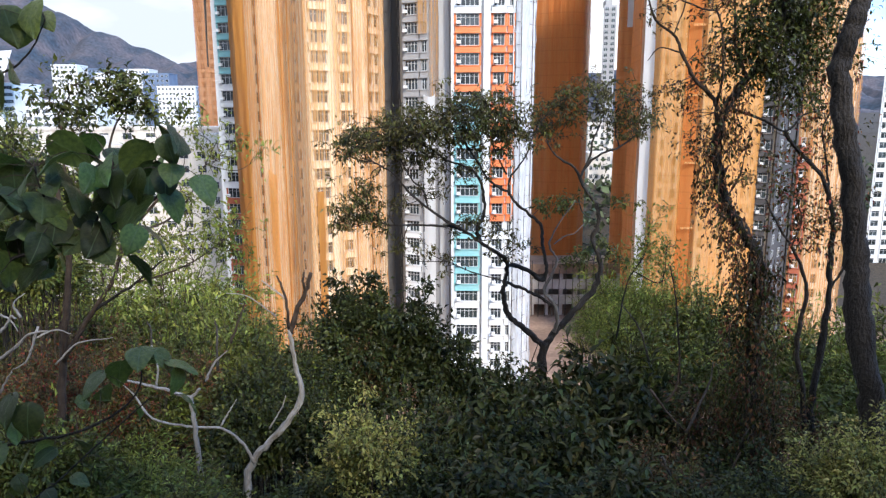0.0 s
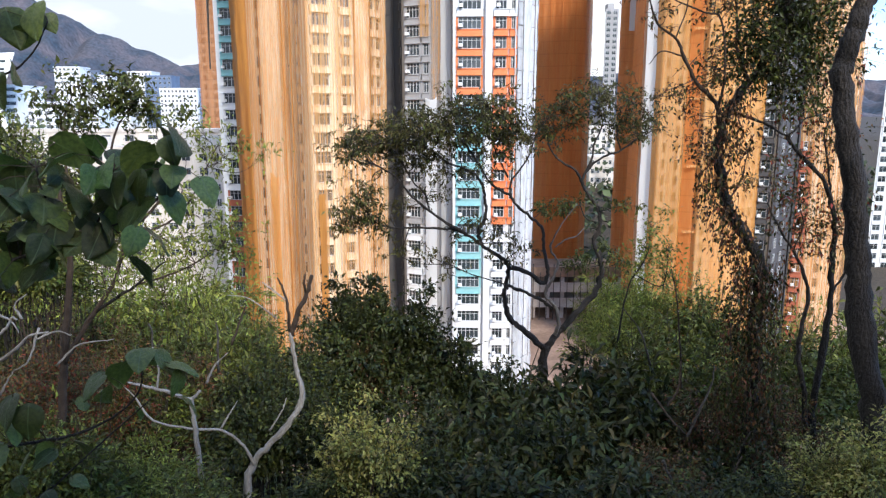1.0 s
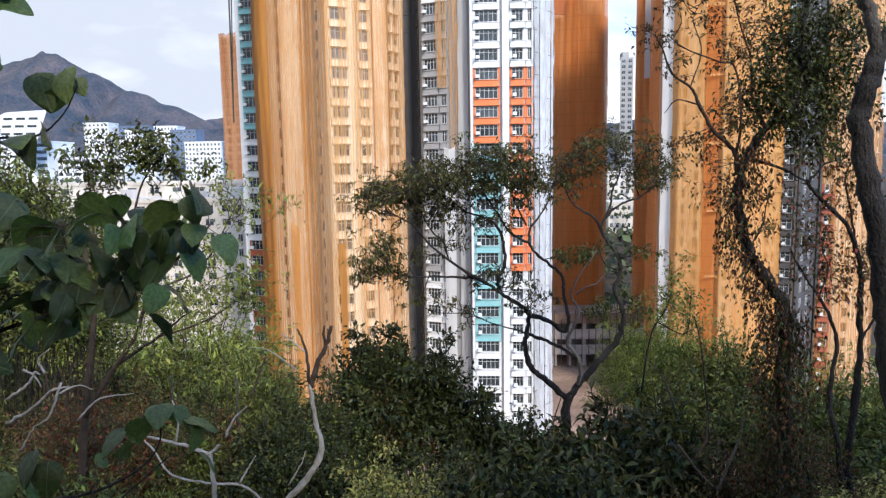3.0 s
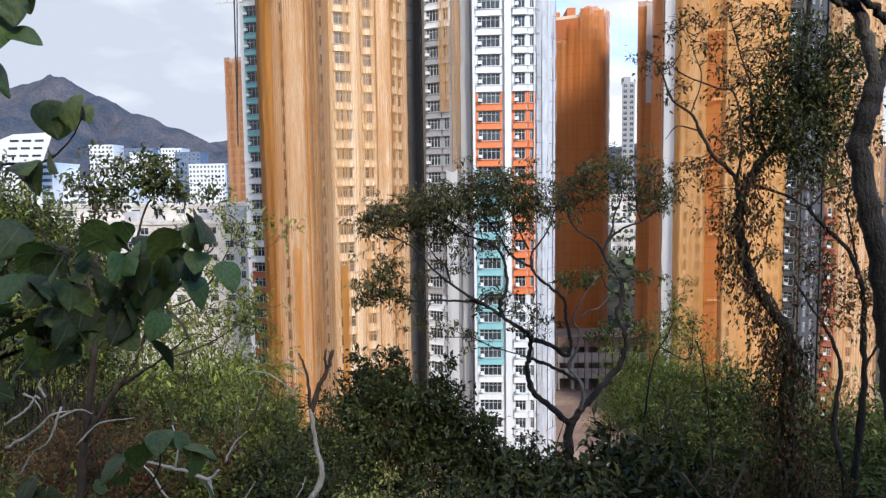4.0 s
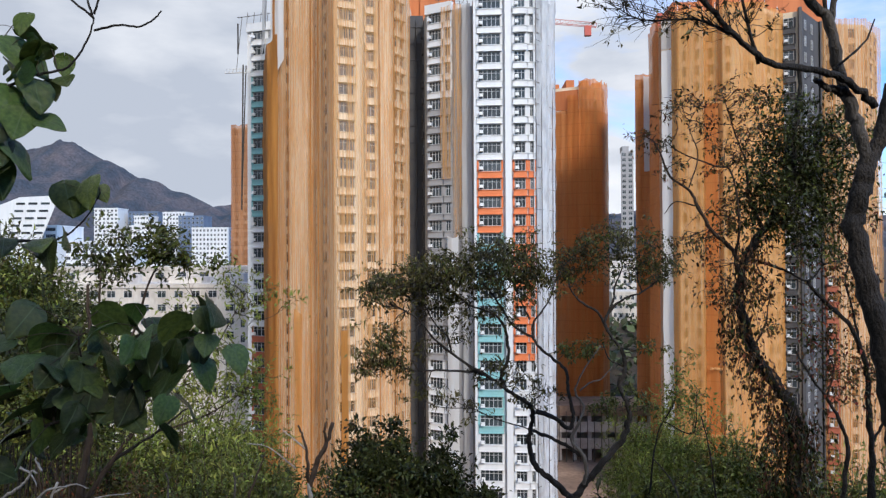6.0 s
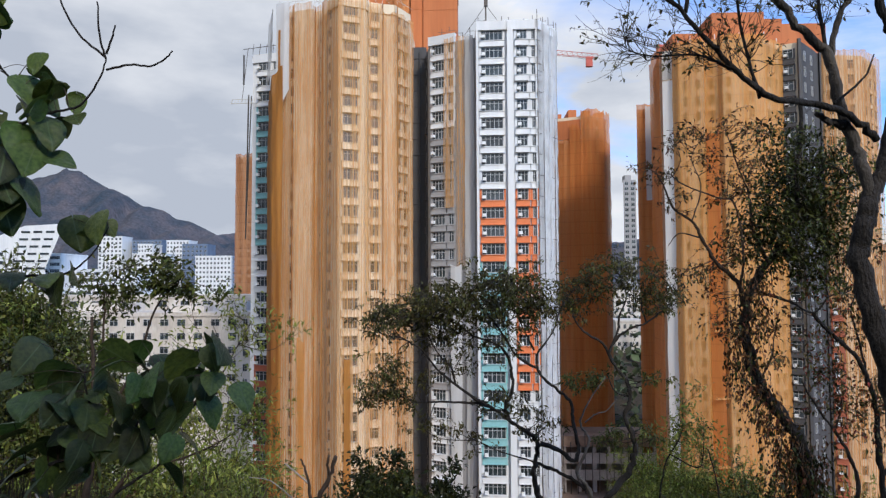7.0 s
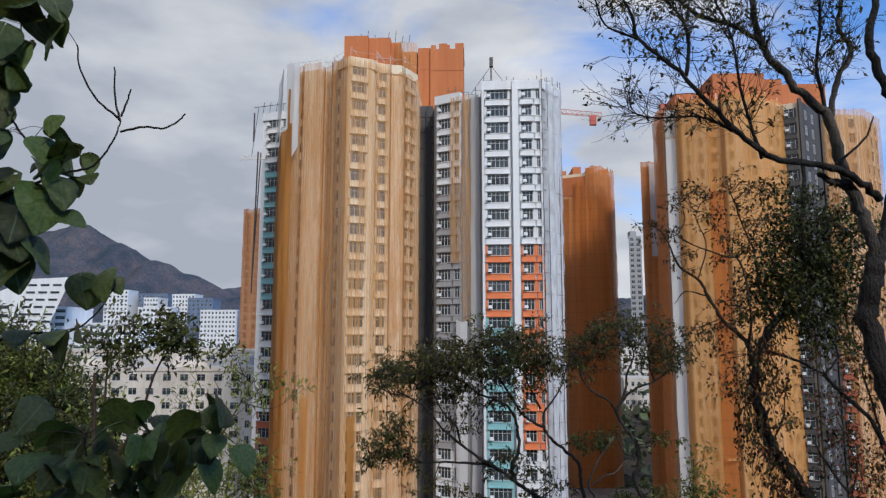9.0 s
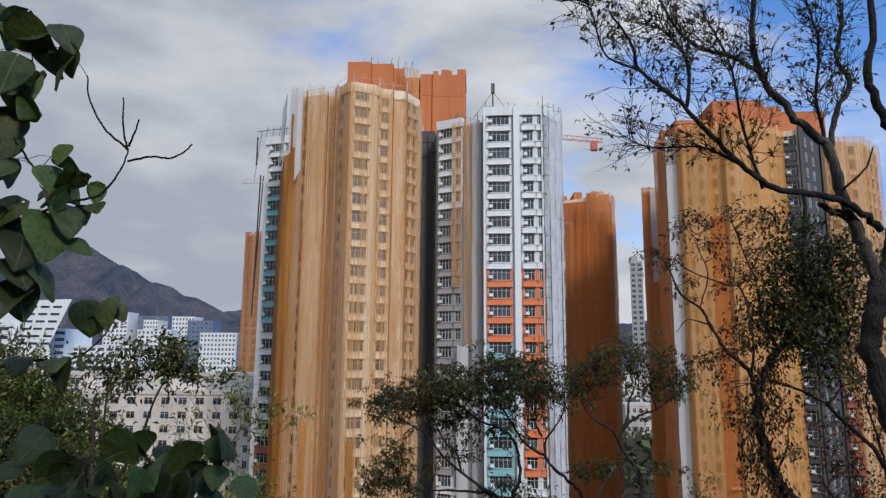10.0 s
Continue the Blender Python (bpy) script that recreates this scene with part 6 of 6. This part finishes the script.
leaves_on(thin_tree, tw, 4, 0.065, 0.40, leaf_olive, rng, 0.5, 0.05)
leaves_on(thin_tree, tw, 3, 0.062, 0.45, leaf_red, rng, 0.5, 0.05)
leaves_on(thin_tree, tw, 2, 0.065, 0.40, leaf_dark, rng, 0.5, 0.06)

# ---- big bare tree at the right edge ----
rng = np.random.default_rng(15)
bare = empty("bare_tree", (4.35, 6.30, -1.74), "large dark grey tree with a bare spreading crown", "tree")
B1 = limb(bare, "trunk", [(4.54, 6.30, -2.89), (4.32, 6.30, -1.50), (4.15, 6.30, -0.78), (3.97, 6.30, 0.02), (3.89, 6.30, 0.57), (3.73, 6.30, 1.37), (3.61, 6.30, 1.88), (3.62, 6.30, 2.22), (3.73, 6.30, 2.56), (3.87, 6.30, 2.89), (3.97, 6.30, 3.31)], 0.130, 0.066, bark_tree, 0.012, 71, 12, 0.25)
B2 = limb(bare, "limb", [(3.70, 6.30, 2.29), (3.69, 6.30, 2.71), (3.60, 6.30, 3.09), (3.47, 6.30, 3.47), (3.39, 6.30, 3.87), (3.21, 6.30, 4.10), (3.01, 6.30, 4.33), (2.80, 6.30, 4.69), (2.70, 6.19, 5.05), (2.80, 6.19, 5.78)], 0.062, 0.024, bark_grey, 0.012, 72, 10, 0.3)
B3 = limb(bare, "limb", [(3.80, 6.30, 3.09), (3.51, 6.19, 3.31), (3.14, 6.07, 3.39), (2.69, 5.96, 3.42), (2.36, 5.84, 3.62), (2.04, 5.73, 3.90), (1.78, 5.73, 4.20), (1.47, 5.73, 4.47), (1.42, 5.73, 4.72), (1.23, 5.73, 5.06)], 0.036, 0.010, bark_dark, 0.02, 73)
B4 = limb(bare, "limb", [(2.80, 6.30, 4.69), (2.46, 6.19, 4.82), (2.10, 6.07, 4.88), (1.86, 5.96, 5.06), (1.67, 5.96, 5.54)], 0.024, 0.009, bark_dark, 0.02, 74)
B5 = limb(bare, "limb", [(3.39, 6.30, 3.87), (3.49, 6.30, 4.27), (3.65, 6.30, 4.56), (3.55, 6.30, 4.85), (3.64, 6.30, 5.33), (3.58, 6.30, 5.83)], 0.030, 0.014, bark_grey, 0.02, 75)
B6 = limb(bare, "limb", [(3.38, 6.30, 3.90), (3.32, 6.30, 4.44), (3.39, 6.30, 4.98), (3.30, 6.30, 5.46)], 0.020, 0.009, bark_dark, 0.015, 76)
B7 = limb(bare, "limb", [(1.88, 5.73, 4.12), (1.90, 5.73, 4.55), (1.74, 5.73, 4.83), (1.49, 5.73, 4.94)], 0.018, 0.007, bark_dark, 0.015, 77)
B8 = limb(bare, "limb", [(2.31, 5.84, 3.65), (2.02, 5.84, 3.78), (1.56, 5.84, 3.78), (1.32, 5.84, 3.90)], 0.013, 0.004, bark_dark, 0.015, 78)
B9 = limb(bare, "limb", [(2.59, 5.96, 3.42), (2.44, 5.96, 4.09), (2.37, 5.96, 4.65), (2.14, 5.96, 5.17)], 0.016, 0.007, bark_dark, 0.015, 79)
B10 = limb(bare, "limb", [(3.36, 6.19, 3.42), (3.64, 6.19, 3.66), (3.74, 6.19, 3.88)], 0.013, 0.006, bark_dark, 0.01, 80)
B11 = limb(bare, "limb", [(3.73, 5.73, 3.73), (3.57, 5.73, 4.05), (3.48, 5.73, 4.42), (3.57, 5.73, 4.80), (3.58, 5.73, 5.35)], 0.042, 0.028, bark_dark, 0.015, 81)
B12 = limb(bare, "limb", [(1.47, 5.73, 4.47), (1.17, 5.73, 4.64), (1.03, 5.73, 5.12), (0.77, 5.73, 5.18)], 0.011, 0.004, bark_dark, 0.01, 82)
B13 = limb(bare, "stub", [(3.50, 6.30, 3.23), (3.35, 6.24, 3.27), (3.20, 6.19, 3.33)], 0.040, 0.024, bark_grey, 0.01, 83)
tw = sprout([B3[18:], B4, B6, B7, B9, B12[6:], B2[36:], B8, B5], 430, 0.42, 0.0045, rng, 0.15, 0.3, 0.8, 4)
twig_mesh(bare, tw, bark_dark)
leaves_on(bare, tw[::3], 4, 0.05, 0.5, leaf_olive, rng, 0.3, 0.01, "sparse_foliage", 0.7)

# ---- young shoots in front of the white sheet ----
rng = np.random.default_rng(16)
shoot = empty("young_tree", (3.18, 10.00, -1.43), "young leafy shoot with bright small leaves", "tree")
Y1 = limb(shoot, "trunk", [(2.68, 10.00, -1.79), (2.81, 10.00, -0.89), (3.05, 10.00, -0.45), (3.10, 10.00, 0.07)], 0.015, 0.006, bark_dark, 0.01, 91)
Y2 = limb(shoot, "limb", [(2.89, 10.00, -0.71), (3.33, 10.00, -0.89), (3.38, 10.00, -0.28)], 0.010, 0.005, bark_dark, 0.01, 92)
tw = sprout([Y1[8:], Y2[4:]], 34, 0.35, 0.004, rng, 0.3, 0.2, 0.8)
twig_mesh(shoot, tw, bark_brown)
leaves_on(shoot, tw, 7, 0.065, 0.45, leaf_light, rng, 0.2, 0.06)


# ---- large-leaved branches close by ----
def big_leaf_mesh(seed):
    """A broad heart-shaped leaf 1 m long from its stalk, curled and folded."""
    bm = bmesh.new()
    rows = []
    for i in range(13):
        t = i / 12
        w = max(0.012, 0.46 * abs(math.sin(math.pi * t ** 0.62)) ** 0.78)
        row = []
        for j in range(7):
            s = (j - 3) / 3
            z = 0.16 * abs(s) * w - 0.24 * t * t - 0.06 * s * s + 0.06 * noise.noise((s * 2 + seed * 5, t * 3, seed)) + 0.02 * noise.noise((s * 6, t * 9, seed))
            row.append(bm.verts.new((w * s, t - 0.16 * (1 - t) ** 3 * abs(s), z)))
        rows.append(row)
    for a, b in zip(rows, rows[1:]):
        for j in range(6):
            bm.faces.new((a[j], a[j + 1], b[j + 1], b[j]))
    return mesh_of(bm, leaf_big, "leaf", True)


BIG = [big_leaf_mesh(k) for k in range(4)]


def broad_branch(label, stems, spots, fill, seed, twig_r):
    """A branch of stems, with one leaf at each spot (x, y, z, length), each on its own stalk."""
    rng = np.random.default_rng(seed)
    ob = empty("broad_leaf_branch", stems[0][0], label, "branch", "near branches")
    curves = []
    for k, s in enumerate(stems):
        curves.append(limb(ob, "stem", s, twig_r * (1.0 if k == 0 else 0.6), twig_r * 0.35, bark_dark, 0.006, seed + k, 7, 0.15))
    nodes = [p for c in curves for p in c[2:]]
    extra = [c[rng.integers(2, max(4, int(len(c) * 0.7)))] + Vector((rng.normal() * 0.06, rng.normal() * 0.09, rng.normal() * 0.05)) for c in curves[:fill] for _ in range(8)]
    for k, (p, size) in enumerate([*spots, *((q, rng.uniform(0.09, 0.14)) for q in extra)]):
        p = Vector(p)
        near = min(nodes, key=lambda q: (q - p).length)
        bm = bmesh.new()
        tube(bm, curve_pts([near, near.lerp(p, 0.5) + Vector((0, 0, 0.02)), p], 4), 0.0022, 0.0015, 4)
        part("stalk", bm, bark_brown, ob, smooth=True)
        d = p - near
        head = math.degrees(math.atan2(d.x, -d.y + 0.02)) + rng.normal() * 35
        if rng.random() < 0.3:
            head = math.degrees(math.atan2(p.x, p.y)) * -1 + rng.normal() * 38
        m = Matrix.Translation(p) @ Matrix.Rotation(radians(head + 180), 4, "Z") @ Matrix.Rotation(radians(-rng.uniform(8, 75)), 4, "X") @ Matrix.Rotation(radians(rng.normal() * 32), 4, "Y") @ Matrix.Diagonal((size, size, size, 1))
        attach("leaf", BIG[k % 4], ob, m)
    return ob


broad_branch("low branch with large dull-green heart-shaped leaves", [
    [(-2.078, 2.600, 0.917), (-1.747, 2.600, 1.043), (-1.540, 2.600, 1.099), (-1.355, 2.600, 1.177), (-1.196, 2.600, 1.221)],
    [(-1.471, 2.600, 1.125), (-1.539, 2.600, 1.299), (-1.564, 2.600, 1.419)],
    [(-1.366, 2.600, 1.177), (-1.285, 2.600, 1.320), (-1.266, 2.600, 1.407)],
    [(-1.219, 2.600, 1.214), (-1.089, 2.600, 1.319), (-1.047, 2.600, 1.428), (-1.029, 2.600, 1.513)]], [
    ((-1.252, 2.490, 1.436), 0.162), ((-1.394, 2.550, 1.475), 0.140), ((-1.544, 2.710, 1.511), 0.162), ((-1.597, 2.650, 1.426), 0.162), ((-1.721, 2.710, 1.445), 0.162), ((-1.603, 2.550, 1.327), 0.151),
    ((-1.548, 2.600, 1.310), 0.151), ((-1.425, 2.600, 1.343), 0.151), ((-1.412, 2.650, 1.293), 0.162), ((-1.615, 2.600, 1.211), 0.151), ((-1.475, 2.550, 1.229), 0.140), ((-1.235, 2.650, 1.403), 0.162),
    ((-1.127, 2.600, 1.503), 0.162), ((-1.134, 2.650, 1.425), 0.140), ((-1.071, 2.600, 1.406), 0.119), ((-1.145, 2.550, 1.304), 0.173), ((-0.992, 2.550, 1.552), 0.162), ((-1.085, 2.710, 1.550), 0.130),
    ((-1.390, 2.600, 1.154), 0.130), ((-1.591, 2.600, 1.042), 0.130), ((-1.723, 2.600, 1.144), 0.151), ((-1.312, 2.710, 1.477), 0.130), ((-1.410, 2.760, 1.532), 0.119), ((-1.773, 2.600, 1.344), 0.173), ((-1.816, 2.600, 1.190), 0.173), ((-1.709, 2.600, 1.077), 0.130)] + [
    ((-1.904, 2.700, 1.391), 0.13), ((-1.741, 2.750, 1.407), 0.14), ((-1.516, 2.700, 1.402), 0.15), ((-1.310, 2.650, 1.328), 0.17), ((-1.157, 2.600, 1.181), 0.13), ((-1.853, 2.600, 1.225), 0.14), ((-1.706, 2.650, 1.158), 0.15), ((-1.557, 2.700, 1.159), 0.17), ((-1.362, 2.600, 1.115), 0.13), ((-1.268, 2.700, 1.045), 0.14), ((-1.777, 2.600, 1.069), 0.15), ((-1.608, 2.650, 1.046), 0.17), ((-1.133, 2.700, 1.412), 0.13), ((-1.273, 2.800, 1.472), 0.14), ((-1.472, 2.800, 1.472), 0.15), ((-1.876, 2.800, 1.523), 0.17)], 4, 101, 0.009)
broad_branch("lower sprig with dark drooping heart-shaped leaves", [
    [(-2.953, 3.500, -0.340), (-2.489, 3.500, -0.203), (-2.101, 3.500, -0.137), (-1.837, 3.500, -0.019), (-1.682, 3.500, 0.130), (-1.652, 3.500, 0.294)],
    [(-2.762, 3.500, -0.802), (-2.268, 3.500, -0.482), (-1.915, 3.500, -0.172), (-1.624, 3.500, 0.080)]], [
    ((-1.760, 3.500, 0.295), 0.176), ((-1.645, 3.500, 0.375), 0.162), ((-1.555, 3.500, 0.342), 0.162), ((-1.497, 3.500, 0.293), 0.162), ((-1.875, 3.500, 0.230), 0.162), ((-1.446, 3.500, 0.244), 0.135), ((-1.66, 3.63, 0.31), 0.162), ((-1.435, 3.500, 0.096), 0.121),
    ((-2.298, 3.370, 0.155), 0.176), ((-2.216, 3.370, 0.091), 0.176), ((-2.330, 3.370, 0.027), 0.162), ((-2.396, 3.370, -0.136), 0.203), ((-2.299, 3.500, -0.204), 0.162), ((-2.466, 3.370, 0.027), 0.189)], 2, 102, 0.011)
broad_branch("twig with a few round leaves on a dark stem", [
    [(-3.14, 3.70, 1.66), (-2.64, 3.70, 1.82), (-2.34, 3.70, 1.84), (-2.18, 3.70, 1.95), (-2.08, 3.70, 2.11)]], [
    ((-2.29, 3.70, 2.16), 0.198), ((-2.14, 3.70, 2.19), 0.198), ((-2.19, 3.70, 2.07), 0.132), ((-2.44, 3.70, 1.84), 0.165), ((-2.38, 3.70, 1.83), 0.181), ((-2.28, 3.70, 1.86), 0.165), ((-2.52, 3.70, 1.81), 0.132), ((-2.64, 3.70, 1.85), 0.165), ((-2.14, 3.78, 2.15), 0.116)], 0, 103, 0.009)
broad_branch("high branch with round leaves and bare curved twigs", [
    [(-2.851, 3.100, 2.311), (-2.480, 3.100, 2.447), (-2.282, 3.100, 2.529), (-2.083, 3.100, 2.611), (-1.912, 3.100, 2.650), (-1.816, 3.100, 2.777), (-1.783, 3.100, 2.886)],
    [(-2.144, 3.100, 2.669), (-2.330, 3.100, 2.877), (-2.428, 3.100, 3.056), (-2.350, 3.100, 3.231), (-2.345, 3.100, 3.411)],
    [(-1.783, 3.100, 2.886), (-1.927, 3.100, 3.012), (-2.022, 3.100, 3.177), (-2.039, 3.100, 3.293)],
    [(-1.783, 3.100, 2.886), (-1.822, 3.100, 3.010), (-1.835, 3.100, 3.171)],
    [(-1.781, 3.100, 2.906), (-1.757, 3.100, 2.979), (-1.740, 3.100, 3.051)],
    [(-1.780, 3.100, 2.828), (-1.660, 3.100, 2.851), (-1.559, 3.100, 2.840), (-1.483, 3.100, 2.879), (-1.453, 3.100, 2.918)]], [
    ((-2.112, 3.100, 2.915), 0.120), ((-2.209, 3.100, 2.801), 0.188), ((-2.092, 3.100, 2.798), 0.171), ((-2.004, 3.100, 2.767), 0.171), ((-2.315, 3.100, 2.616), 0.239), ((-2.220, 3.170, 2.689), 0.205), ((-2.058, 3.100, 2.696), 0.171), ((-2.082, 3.100, 2.596), 0.188),
    ((-2.196, 3.100, 2.556), 0.222), ((-2.119, 3.100, 2.469), 0.188), ((-2.059, 3.100, 2.411), 0.137), ((-1.939, 3.100, 2.608), 0.120), ((-2.277, 3.100, 2.443), 0.239), ((-2.329, 3.100, 2.331), 0.239), ((-2.212, 3.100, 2.300), 0.205), ((-2.293, 3.100, 2.217), 0.205), ((-2.233, 3.100, 2.160), 0.188), ((-2.427, 3.100, 2.532), 0.239), ((-2.446, 3.100, 2.361), 0.239)] + [
    ((-2.405, 3.000, 3.530), 0.232), ((-2.411, 3.100, 3.648), 0.220), ((-2.333, 3.100, 3.501), 0.207), ((-2.355, 3.000, 3.358), 0.220), ((-2.487, 3.100, 3.251), 0.220), ((-2.408, 3.100, 3.094), 0.183), ((-2.203, 3.100, 3.579), 0.195), ((-2.174, 3.100, 3.451), 0.171), ((-2.542, 3.100, 3.699), 0.220), ((-2.588, 3.100, 3.442), 0.220), ((-2.421, 3.150, 3.303), 0.171), ((-2.384, 3.100, 3.322), 0.239), ((-2.328, 3.170, 3.322), 0.171), ((-2.389, 3.100, 3.143), 0.188), ((-2.331, 3.100, 3.156), 0.154), ((-2.136, 3.100, 3.389), 0.188), ((-2.333, 3.100, 3.471), 0.205), ((-2.425, 3.100, 2.996), 0.205)], 2, 104, 0.010)
